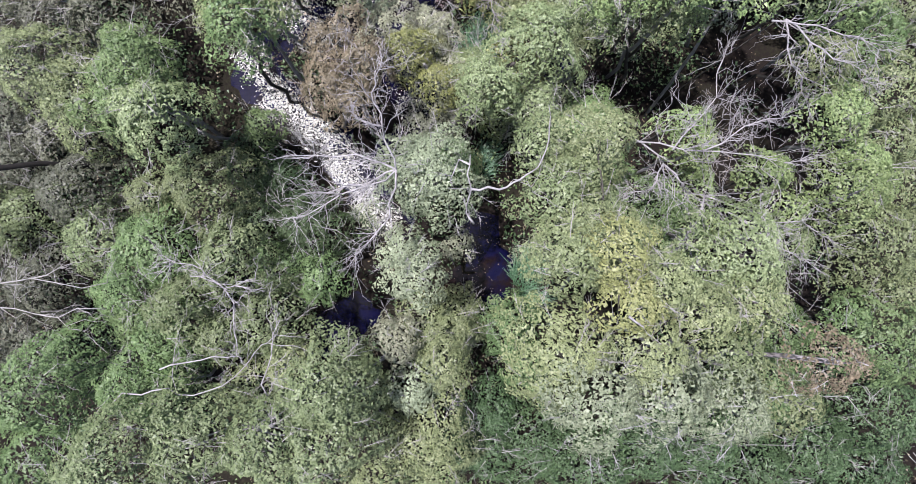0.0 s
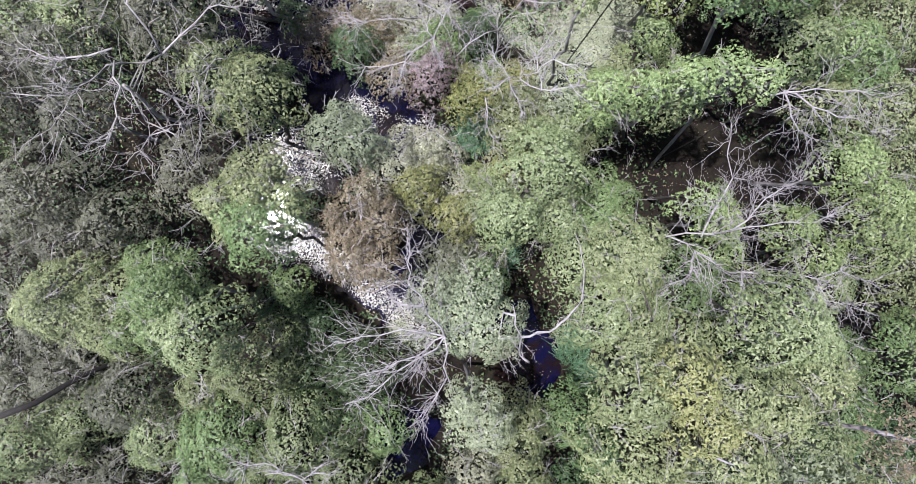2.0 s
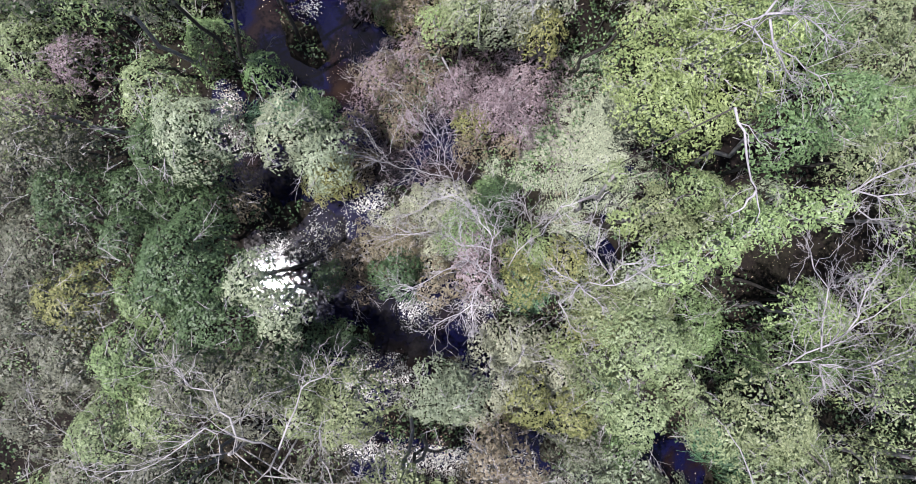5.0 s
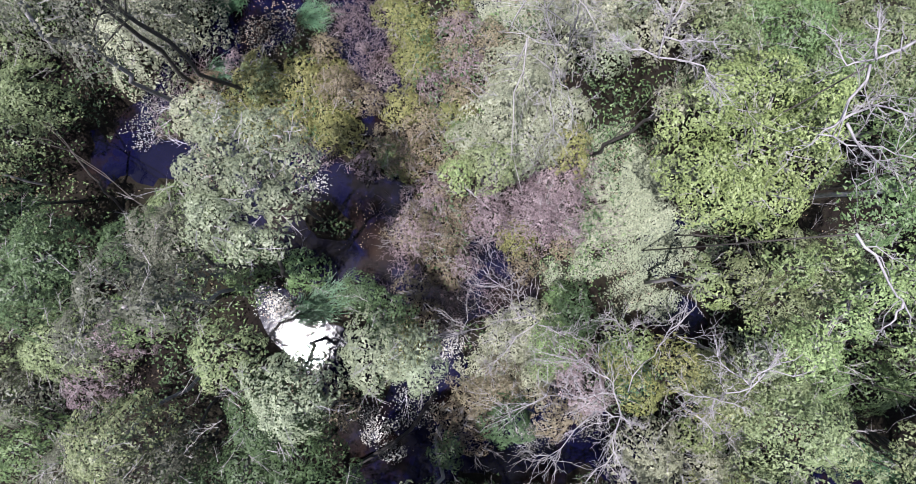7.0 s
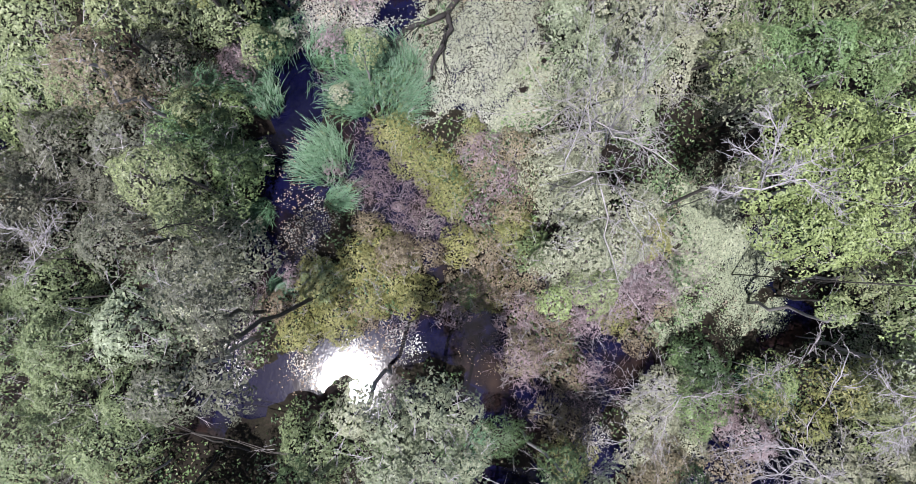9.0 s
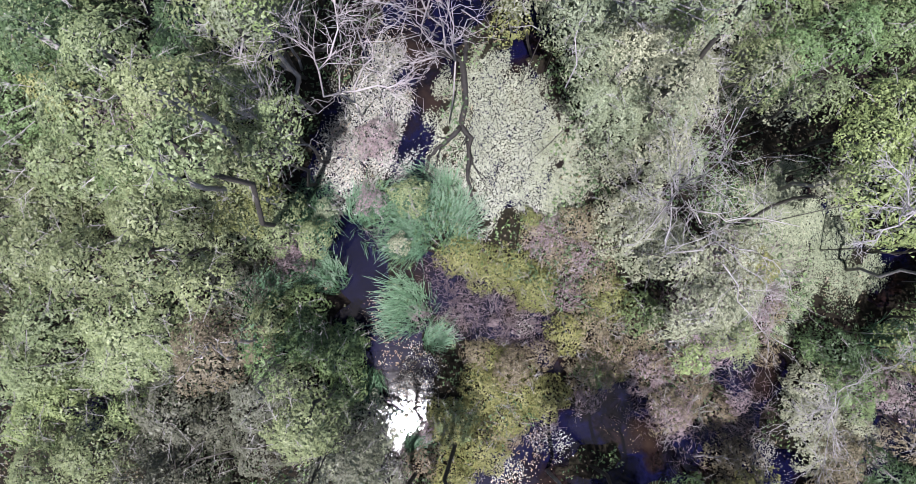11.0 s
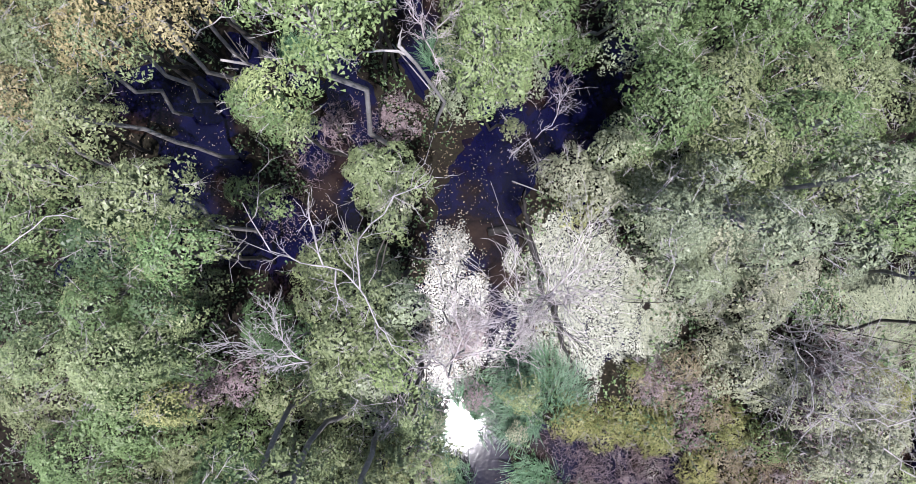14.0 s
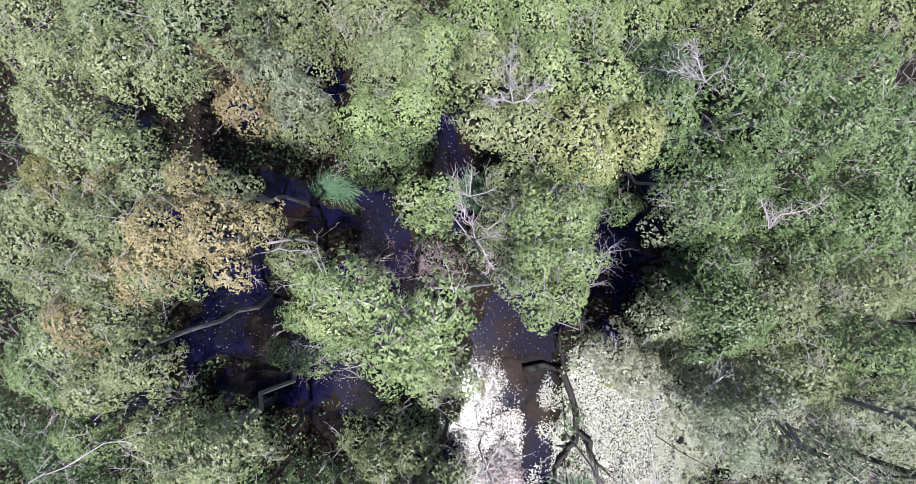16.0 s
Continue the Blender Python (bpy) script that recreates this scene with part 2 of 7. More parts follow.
channel(8.7, 27.09, 6.48, 26.86, 0.61)
channel(6.48, 26.86, 4.96, 27.3, 0.61)
channel(4.96, 27.3, 3.26, 28.37, 0.61)
channel(3.26, 28.37, 1.19, 28.41, 0.61)
channel(1.19, 28.41, -0.52, 28.79, 0.61)
channel(9.37, 25.69, 8.07, 23.92, 0.48)
channel(8.07, 23.92, 7.05, 22, 0.48)
channel(7.05, 22, 6.28, 21.53, 0.48)
channel(-0.69, 27.84, 0.09, 26.03, 0.76)
channel(0.09, 26.03, 0.93, 24.02, 0.76)
channel(0.93, 24.02, 1.98, 22.05, 0.77)
channel(1.98, 22.05, 2.39, 19.2, 0.77)
channel(-0.41, 23.15, -0.87, 21.64, 0.88)
channel(-0.87, 21.64, -0.72, 19.63, 0.88)
channel(0.86, 18.96, -0.15, 17.74, 0.88)
channel(2.55, 14.87, 1.63, 14.13, 0.77)
channel(1.63, 14.13, 0.26, 14.87, 0.77)
channel(6.68, 23.95, 6.23, 22.44, 0.53)
channel(4.53, 21.23, 4.53, 21.23, 0.44)
channel(6.76, 12.44, 6.76, 12.44, 0.44)
channel(2.19, 20.97, 2.06, 19.43, 0.87)
channel(2.06, 19.43, -0.03, 18.52, 0.87)
channel(2.42, 14.6, 1.7, 13.43, 0.87)
channel(-1.98, 13.75, -4.86, 14.15, 0.76)
channel(-4.86, 14.15, -7.11, 14.5, 0.76)
channel(-3.99, 18.85, -4.38, 17.96, 0.87)
channel(-1.74, 28.99, -1.07, 27.86, 0.87)
channel(3.74, 8.29, 4.44, 7.44, 0.77)
channel(11.87, 27.26, 9.57, 27.38, 0.66)
channel(9.57, 27.38, 7.84, 27.76, 0.66)
channel(7.24, 26.1, 5.1, 26.63, 0.77)
channel(5.1, 26.63, 3.27, 27.99, 0.77)
channel(8.68, 24.89, 7.09, 23.1, 0.66)
channel(7.09, 23.1, 5.71, 21.23, 0.66)
channel(2.72, 19.47, 2.28, 18.92, 0.67)
channel(7.56, 38.44, 7.56, 38.44, 0.76)
channel(-0.07, 17.63, -0.12, 16.21, 0.89)
channel(21.85, 19.77, 20.96, 18.21, 1.23)
channel(20.96, 18.21, 19.46, 20.12, 1.24)
channel(19.46, 20.12, 18.17, 22.41, 1.23)
channel(19.71, 17.37, 19.74, 16.05, 0.9)
channel(27.36, 29.95, 26.03, 29.43, 1)
channel(22.49, 32.2, 20.87, 29.82, 0.78)
channel(16.82, 23.19, 15.55, 25.46, 1)
channel(15.55, 25.46, 13.76, 27.25, 1)
channel(13.76, 27.25, 11.66, 27.17, 0.56)
channel(11.66, 27.17, 9.57, 27.1, 0.56)
channel(9.57, 27.1, 7.21, 27.43, 0.56)
channel(15.98, 22.63, 12.97, 24.11, 0.56)
channel(12.97, 24.11, 10.42, 26.35, 0.56)
channel(14.84, 20.19, 12.29, 21.14, 1.12)
channel(11.08, 22.62, 11.08, 22.62, 0.67)
channel(8.72, 24.76, 6.12, 21.61, 0.67)
channel(25.76, 25.77, 25.76, 25.77, 0.67)
channel(15.23, 19.96, 13.23, 20.08, 1.34)
channel(13.23, 20.08, 11.65, 20.48, 1.34)
channel(15.19, 19.95, 13.28, 19.93, 1.12)
channel(15.88, 26.04, 13.37, 27.47, 0.89)
channel(7.85, 11.16, 6.32, 9.41, 1.02)
channel(28.67, 31.57, 26.72, 29.2, 1.09)
channel(25.49, 30.97, 24.44, 30.08, 0.88)
channel(24.44, 30.08, 23.61, 30.84, 0.88)
channel(21.05, 29.59, 19.98, 27.42, 0.88)
channel(19.98, 27.42, 21.72, 26.88, 0.88)
channel(21.72, 26.88, 23.33, 26.15, 0.88)
channel(26.19, 26.2, 26.19, 26.2, 0.66)
channel(26.49, 19.85, 24.03, 21.35, 0.62)
channel(19.42, 21.83, 17.56, 22.19, 1.11)
channel(17.56, 22.19, 17.31, 23.9, 1.11)
channel(19.72, 15.91, 18.93, 17.18, 0.89)
channel(18.93, 17.18, 18.9, 19.28, 0.89)
channel(15.13, 26.26, 12.95, 27.34, 0.88)
channel(15.74, 23.04, 13.48, 24.42, 1)
channel(24.17, 15.55, 24.17, 15.55, 0.67)
channel(30.74, 26.5, 30.74, 26.5, 0.66)
channel(24.48, 32.56, 23.87, 29.88, 0.88)
channel(23.87, 29.88, 19.67, 28.07, 0.88)
channel(25.29, 24.14, 22.38, 24.88, 0.77)
channel(26.63, 19.98, 25.35, 21.27, 0.55)
channel(19.71, 16.63, 17.91, 16.66, 0.78)
channel(17.91, 16.66, 16.96, 18.54, 0.78)
channel(26.64, 26.39, 27.58, 27.1, 0.77)
channel(31.54, 22.64, 30.42, 23.32, 0.66)
channel(18.64, 23, 14.83, 25.31, 1)
channel(23.93, 36.71, 23.22, 35.12, 0.66)
channel(33.9, 30.84, 32.98, 30.15, 0.65)
channel(19.22, 29.89, 19.22, 29.89, 0.66)
channel(23.24, 22.04, 23.24, 22.04, 0.55)
channel(20.35, 14.67, 21.75, 12.26, 0.67)
channel(-2.8, 20.86, -3.04, 20.26, 0.48)
channel(-3.04, 20.46, -3.04, 20.46, 0.52)
channel(-3.63, 19.31, -3.63, 19.31, 0.39)
channel(10.6, 27.1, 8.3, 27.2, 0.95)
channel(8.3, 27.2, 6.5, 26.9, 1.25)
channel(6.5, 26.9, 4.6, 27.0, 1.15)
channel(9.0, 25.0, 7.6, 23.3, 0.8)
channel(7.6, 23.3, 6.0, 21.6, 0.8)
channel(17.2, 22.6, 11.4, 25.6, 0.62)
channel(0.4, 25.7, 1.6, 22.0, 0.95)
channel(-3.0, 20.6, -3.8, 19.2, 0.85)
channel(-2.6, 14.3, -4.2, 14.2, 0.8)
CH = np.array(CHANNELS)
# bare black mud, some strips only dark shade laid as soil: x, y from, x, y to, half width
MUD_AND_SHADE = np.array([(9.54, 5.6, 12.66, 2.98, 1.13), (14.22, 3.54, 16.15, -2.07, 1.02), (15.49, -4.72, 15.66, -5.93, 0.91), (9.08, 3.73, 11.16, 2.72, 1.25), (11.16, 2.72, 13.24, 1.71, 1.25), (10.9, 7.97, 12.34, 6.82, 1.03), (10.42, 8.43, 10.42, 8.43, 0.68), (11.2, 8.6, 12.2, 7.6, 0.9)])


def bank(x, y, strips=CH):
    """Distance from the nearest edge of the water, or of other strips; negative inside."""
    x, y = np.asarray(x, float), np.asarray(y, float)
    best = np.full(x.shape, 1e9)
    for x0, y0, x1, y1, half in strips:
        dx, dy = x1 - x0, y1 - y0
        t = np.clip(((x - x0) * dx + (y - y0) * dy) / max(dx * dx + dy * dy, 1e-6), 0, 1)
        d = np.hypot(x - x0 - t * dx, y - y0 - t * dy) - half
        best = np.minimum(best, d)
    wob = 0.35 * np.sin(x * 2.3 + 1.7 * np.sin(y * 1.9)) + 0.25 * np.sin(y * 3.7 + 1.3 * np.sin(x * 4.1)) + 0.12 * np.sin(x * 9.1 + y * 7.3)
    return best + 0.6 * wob


def ground_height(x, y):
    d = bank(x, y)
    lumps = 0.06 * np.sin(x * 1.1 + 0.7 * y) + 0.05 * np.sin(y * 1.7 - 0.4 * x) + 0.04 * np.sin(x * 3.9) * np.sin(y * 4.3)
    return np.clip(d * 0.35, -0.35, 0.16) + lumps * np.clip(d, 0, 1)


def grid_axis(lo, hi, step):
    inner = np.arange(lo, hi + step / 2, step)
    far = np.array([6, 16, 40, 100, 250, 600, 1500])
    return np.concatenate([lo - far[::-1], inner, hi + far])


gx, gy = grid_axis(-26, 48, 0.42), grid_axis(-20, 52, 0.42)
GX, GY = np.meshgrid(gx, gy, indexing="ij")
GZ = ground_height(GX, GY)
ground_verts = np.stack([GX, GY, GZ], axis=-1).reshape(-1, 3)
nx_, ny_ = len(gx), len(gy)
idx = np.arange(nx_ * ny_).reshape(nx_, ny_)
ground_faces = np.stack([idx[:-1, :-1], idx[1:, :-1], idx[1:, 1:], idx[:-1, 1:]], axis=-1).reshape(-1, 4)
me = bpy.data.meshes.new("ground")
me.from_pydata(ground_verts.tolist(), [], ground_faces.tolist())
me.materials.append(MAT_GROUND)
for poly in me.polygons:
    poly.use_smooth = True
tagged(new("ground", me), "dark wet marsh soil with moss and litter, darkened for shade between crowns", "ground", kind="structure")
bm = bmesh.new()
wx, wy = (-30, 52), (-24, 56)
bm.faces.new([bm.verts.new((x, y, 0)) for x, y in ((wx[0], wy[0]), (wx[1], wy[0]), (wx[1], wy[1]), (wx[0], wy[1]))])
me = bpy.data.meshes.new("water")
bm.to_mesh(me)
bm.free()
me.materials.append(MAT_WATER)
tagged(new("water", me), "still dark marsh water reflecting the sky, its blue partly painted in", "water", kind="structure")

# ---- living trees and shrubs ----
LEAVES = 0.36
LEAF_SIZE = 0.82
LOOK = {
    "olive": ("tree with a dense olive-green crown of small leaves", 0.066, 0.037),
    "green": ("tree with a mid-green leafy crown", 0.070, 0.041),
    "bright": ("tree with a bright yellow-green crown of large leaf tufts", 0.084, 0.047),
    "vivid": ("tree with a vivid fresh-green crown of broad leaves", 0.086, 0.056),
    "yellow": ("tree with a yellowing crown of leaf tufts", 0.078, 0.044),
    "grey": ("tree with a grey-green willowy crown", 0.067, 0.034),
    "pale": ("tree with a pale thin dusty-green crown", 0.061, 0.032),
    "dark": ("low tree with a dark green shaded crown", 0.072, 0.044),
    "autumn": ("tree with an orange-tinted autumn crown", 0.068, 0.041),
    "brown": ("tree with a browning half-withered crown", 0.062, 0.034),
    "dull": ("tree with a thin dull grey-olive crown", 0.064, 0.033),
    "pink": ("low dry shrub of pinkish-brown twigs and leaves", 0.053, 0.027),
    "herb": ("low yellow-green marsh shrub", 0.059, 0.036),
}


INNER = {"pale": 1.05, "dull": 0.8, "pink": 0.45, "brown": 0.6, "herb": 0.8, "autumn": 1.0}
TUFT = {"bright": 0.20, "vivid": 0.22, "yellow": 0.19, "pink": 0.13, "herb": 0.13, "pale": 0.155, "brown": 0.14}


def crown_leaves(kind, cx, cy, top, radius, depth, fill):
    """Leaves of one lobe of a crown: rosettes on a lobed dome."""
    _, leaf_l, leaf_w = LOOK[kind]
    leaf_l, leaf_w = leaf_l * LEAF_SIZE, leaf_w * LEAF_SIZE
    tuft = 0.95 * TUFT.get(kind, 0.165)
    count = int(max(10, fill * (0.75 if kind == "dull" else 1.0) * 1.5 * radius * radius / (tuft * tuft)))
    a = rng.uniform(0, 2 * math.pi, count)
    q = np.sqrt(rng.uniform(0, 1, count))
    ph = rng.uniform(0, 6.28, 3)
    lobes = 1 + 0.15 * np.sin(3 * a + ph[0]) + 0.11 * np.sin(5 * a + ph[1]) + 0.08 * np.sin(9 * a + ph[2])
    rr = radius * q * lobes
    px, py = rr * np.cos(a), rr * np.sin(a)
    bumps = 0.16 * radius * np.sin(px * 2.9 / radius ** 0.5 + ph[0]) * np.sin(py * 2.7 / radius ** 0.5 + ph[1])
    dome = top - 0.12 - depth * (q ** 2.3) + bumps * (1 - q) - rng.exponential(0.13, count) * (0.5 + depth * 0.25)
    centre = np.stack([cx + px, cy + py, np.maximum(dome, 0.2)], axis=1)
    size = tuft * rng.uniform(0.6, 1.35, count)
    per = np.maximum(6, LEAVES * math.pi * size ** 2 / (0.5 * leaf_l * leaf_w)).astype(int)
    who = np.repeat(np.arange(count), per)
    n = len(who)
    face = unit(np.stack([np.cos(a) * 1.9 * q ** 1.4, np.sin(a) * 1.9 * q ** 1.4, np.full(count, 0.95)], axis=1))
    face = unit(face + rng.normal(0, 0.22, (count, 3)))[who]
    flat = rng.normal(0, 1, (n, 3))
    flat = unit(flat - face * np.sum(flat * face, axis=1, keepdims=True))
    out = rng.uniform(0.05, 1.0, (n, 1)) ** 0.5
    at = centre[who] + flat * size[who][:, None] * out + face * size[who][:, None] * (0.55 - 0.6 * out ** 2)
    normal = unit(face * 1.0 + flat * out * 0.70 + rng.normal(0, 0.18, (n, 3)))
    axis = flat + rng.normal(0, 0.45, (n, 3))
    outer = small_blades(at, normal, axis, leaf_l * rng.uniform(0.65, 1.3, n), leaf_w * rng.uniform(0.7, 1.25, n))
    # sprays inside the crown, which close it against the ground below
    big = 0.105 if top > 3 else 0.09
    m = int(INNER.get(kind, 1.0) * fill * math.pi * radius ** 2 / (0.35 * big ** 2)) + 4
    a, q = rng.uniform(0, 2 * math.pi, m), np.sqrt(rng.uniform(0, 0.92, m))
    lobes = 1 + 0.15 * np.sin(3 * a + ph[0]) + 0.11 * np.sin(5 * a + ph[1]) + 0.08 * np.sin(9 * a + ph[2])
    px, py = radius * q * lobes * np.cos(a), radius * q * lobes * np.sin(a)
    bumps = 0.16 * radius * np.sin(px * 2.9 / radius ** 0.5 + ph[0]) * np.sin(py * 2.7 / radius ** 0.5 + ph[1])
    z = top - (0.30 if top > 3 else 0.18) - depth * (q ** 2.3) + bumps * (1 - q) - rng.exponential(0.10, m)
    face = unit(np.stack([np.cos(a) * 1.2 * q ** 1.4, np.sin(a) * 1.2 * q ** 1.4, np.full(m, 0.95)], axis=1) + rng.normal(0, 0.28, (m, 3)))
    long = big * rng.uniform(0.7, 1.3, m)
    inner = small_blades(np.stack([cx + px, cy + py, np.maximum(z, 0.12)], axis=1), face, rng.normal(0, 1, (m, 3)), long, long * 0.62)
    return np.concatenate([outer, inner]), centre, size


def cones(foot, way, length, radius):
    """Thin three-sided tapering twigs."""
    way = unit(way)
    u = unit(np.cross(way, rng.normal(0, 1, way.shape)))
    v = np.cross(way, u)
    ring = [foot + (u * math.cos(k * 2.094) + v * math.sin(k * 2.094)) * radius[:, None] for k in range(3)]
    tip = foot + way * length[:, None]
    return np.concatenate([np.stack([ring[k], ring[(k + 1) % 3], tip], axis=1) for k in range(3)])


def fine_twigs(x, y, top, radius, kind):
    """Twigs that show between the tufts of a lobe, forking once."""
    n = int((4 if kind == "dull" else 9 if kind in ("pale", "pink", "brown") else 6) * radius ** 2) + 2
    a, q = rng.uniform(0, 6.28, n), np.sqrt(rng.uniform(0, 0.9, n))
    foot = np.stack([x + radius * q * np.cos(a), y + radius * q * np.sin(a), top - 0.2 - 1.1 * radius * q ** 2.6 * min(1, top / 4)], axis=1)
    foot[:, 2] = np.maximum(foot[:, 2], 0.3)
    out = np.stack([np.cos(a) * (0.3 + q), np.sin(a) * (0.3 + q), np.full(n, 0.45)], axis=1)
    way = unit(out + rng.normal(0, 0.45, (n, 3)))
    long = rng.uniform(0.35, 1.0, n) * min(1.0, 0.45 + 0.3 * radius)
    sets = [cones(foot, way, long, np.full(n, 0.009))]
    for _ in range(6):
        k = rng.uniform(0.15, 0.85, n)
        sets.append(cones(foot + way * (long * k)[:, None], way + rng.normal(0, 0.55, (n, 3)), long * rng.uniform(0.3, 0.65, n), np.full(n, 0.006)))
    return np.concatenate(sets)


def tree(kind, *lobes, foot=None, fill=1.0):
    """A living tree or shrub: trunk on the ground, limbs to the tufts, a crown of one or more leafy lobes (x, y, top, radius)."""
    mid = np.mean([(l[0], l[1]) for l in lobes], axis=0)
    top = max(l[2] for l in lobes)
    low = top < 3.2
    label = LOOK[kind][0]
    if low and kind not in ("pink", "herb"):
        label = label.replace("low tree", "tree").replace("tree with", "shrub with")
    bx, by = mid if foot is None else foot
    bz = float(ground_height(np.array(bx), np.array(by))) - 0.08
    ob = new("shrub" if low else "tree")
    ob.location = (bx, by, bz)
    base = np.array([bx, by, bz])
    bark = BARK_PINK if kind in ("pink", "brown") else (BARK_DARK if rng.random() < 0.6 else BARK_GREY)
    thick = 0.022 + 0.0026 * top if not low else 0.012
    least = min(l[2] - 0.8 * l[3] for l in lobes)
    fork = np.array([*mid, max(least - 0.2, top * 0.5)])
    bm = bmesh.new()
    tube(bm, wander(base, fork, 6, 0.015) - base, np.linspace(thick * 1.4, thick, 7), 7)
    part("trunk", bm, bark, ob)
    leaves, sprays = [], []
    for x, y, t, r in lobes:
        r *= 1.08
        verts, centre, size = crown_leaves(kind, x, y, t, r, min(r * (0.9 if low else 1.95), t * 0.75), fill)
        leaves.append(verts)
        sprays.append(fine_twigs(x, y, t, r, kind))
        inner = np.hypot(centre[:, 0] - x, centre[:, 1] - y) < 0.55 * r
        picks = np.flatnonzero(inner)[: (1 if low else 3 if len(lobes) < 2 else 2)]
        for i in picks:
            end = centre[i] + (0, 0, 0.1)
            start = base + (fork - base) * rng.uniform(0.85, 1.0)
            under = np.array([x, y, 0.5 * (start[2] + end[2]) - 0.1])
            p = np.concatenate([wander(start, under, 3, 0.03), wander(under, end, 3, 0.04)[1:]]) - base
            bm = bmesh.new()
            tube(bm, p, np.linspace(thick * 0.5, 0.009, 7), 4)
            part("limb", bm, bark, ob)
    twigs = new("twig_spray", quads_mesh("twig_spray", np.concatenate(sprays) - base, BARK_DEAD if kind in ("pale", "grey") else BARK_GREY))
    twigs.parent = ob
    tagged(twigs, kind="stuff")
    crown = new("crown", quads_mesh("crown", np.concatenate(leaves) - base, LEAF[kind]))
    crown.parent = ob
    return tagged(ob, label, "shrub" if low else "tree")


tree("pale", (1.5, 22.58, 11.85, 0.6), foot=(0.7, 22.58))
tree("grey", (1.42, 21.75, 12.25, 0.69), (1.94, 21.02, 12.25, 0.66), (1.8, 20.39, 11.75, 0.55), (0.54, 21.69, 12.25, 0.66), (0.89, 20.75, 12.45, 0.76), (0.88, 20.02, 11.85, 0.57), foot=(0.44, 20.94))
tree("grey", (-0.2, 21.04, 12.25, 0.7), (-0.36, 20.15, 11.85, 0.48), (-0.01, 19.72, 11.45, 0.37), foot=(-1.79, 20.3))
tree("olive", (18.56, 25.03, 12.25, 0.4), (17.38, 26.23, 12.85, 0.61), (17.03, 27.2, 12.85, 0.67), (16.51, 26.53, 12.85, 0.67), (16.42, 27.78, 12.45, 0.59), foot=(17.42, 27.17))
tree("grey", (16.89, 25.73, 12.75, 0.53), foot=(17.47, 26.15))
tree("grey", (15.95, 27.06, 12.45, 0.59), foot=(17.08, 28.19))
tree("pink", (14.33, 25.23, 1.85, 0.83), foot=(14.33, 25.23))
tree("green", (-5.07, 5.8, 11.05, 1.07), foot=(-5.79, 5.8))
tree("green", (-7.97, 4.86, 10.05, 1.07), (-8.56, 4.04, 9.25, 0.79), foot=(-8.26, 4.45))
tree("dull", (-11.84, 7.18, 6.75, 1.2), foot=(-11.84, 7.18))
tree("olive", (-7.23, 2.02, 7.25, 1.39), (-8.71, 1.78, 6.75, 0.9), foot=(-7.97, 1.9))
tree("olive", (-10.88, 0.49, 5.75, 1.25), foot=(-10.88, 0.49))
tree("dull", (-13.11, 4.01, 4.25, 1.26), foot=(-12.71, 4.7))
tree("brown", (-3.01, 5.29, 8.75, 0.84), (-2.85, 4.35, 8.45, 0.76), foot=(-3.73, 4.82))
tree("green", (-5.18, -0.63, 5.75, 1.02), (-3.59, -0.82, 6.75, 0.76), foot=(-4.38, -0.72))
tree("grey", (-1.02, 0.11, 9.85, 0.62), (-0.73, -0.53, 9.85, 0.89), foot=(-0.88, -0.21))
tree("green", (0.33, 2.99, 6.25, 0.77), foot=(0.33, 2.99))
tree("olive", (2.84, 3.01, 9.5, 0.88), (2.89, 1.48, 10.45, 0.93), (4.12, 1.04, 9.75, 0.84), (2.79, 4.15, 8.25, 0.63), foot=(3.96, 2.42))
tree("green", (6.82, 1.42, 6.25, 1.17), (7.82, 0.63, 5.75, 0.96), foot=(7.32, 1.02))
tree("olive", (2.85, -0.08, 12.85, 0.9), foot=(4.45, -0.08))
tree("yellow", (3.87, 0.07, 13.05, 0.84), (4.24, -1.08, 12.75, 0.8), foot=(4.46, -1.2))
tree("olive", (4.96, -0.65, 12.75, 0.8), (4.82, -2.34, 12.25, 0.89), (6.24, -1.49, 11.75, 0.8), (7.85, -1.2, 10.75, 1.04), foot=(6.77, -1.42))
tree("grey", (3.57, -3.37, 12.45, 1.2), (5.13, -3.28, 12.65, 0.97), (6.69, -3.51, 12.25, 1), foot=(5.13, -3.39))
tree("green", (2.24, -2.41, 4.75, 1.16), (2.95, -3.87, 4.25, 0.85), foot=(2.6, -3.14))
tree("pale", (-1.31, -2.55, 7.25, 0.82), foot=(-1.31, -2.55))
tree("olive", (-2.57, -4.21, 7.25, 1.1), (-2.81, -3.22, 6.75, 0.75), foot=(-1.89, -3.72))
tree("grey", (-0.89, -4.11, 6.75, 0.9), foot=(-0.89, -4.11))
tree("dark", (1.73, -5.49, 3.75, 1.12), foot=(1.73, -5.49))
tree("bright", (10.96, 3.81, 9.25, 0.94), (11.77, 2.57, 8.75, 0.83), foot=(11.59, 3.87))
tree("bright", (9.28, 2.37, 8.25, 0.78), (10.1, 1.3, 7.75, 0.72), foot=(9.69, 1.84))
tree("bright", (4.53, 6.98, 7.75, 0.8), (7.03, 7.01, 8.75, 0.76), foot=(6.94, 6.64))
tree("herb", (2.6, 6.44, 5.55, 1.04), foot=(2.6, 6.44))
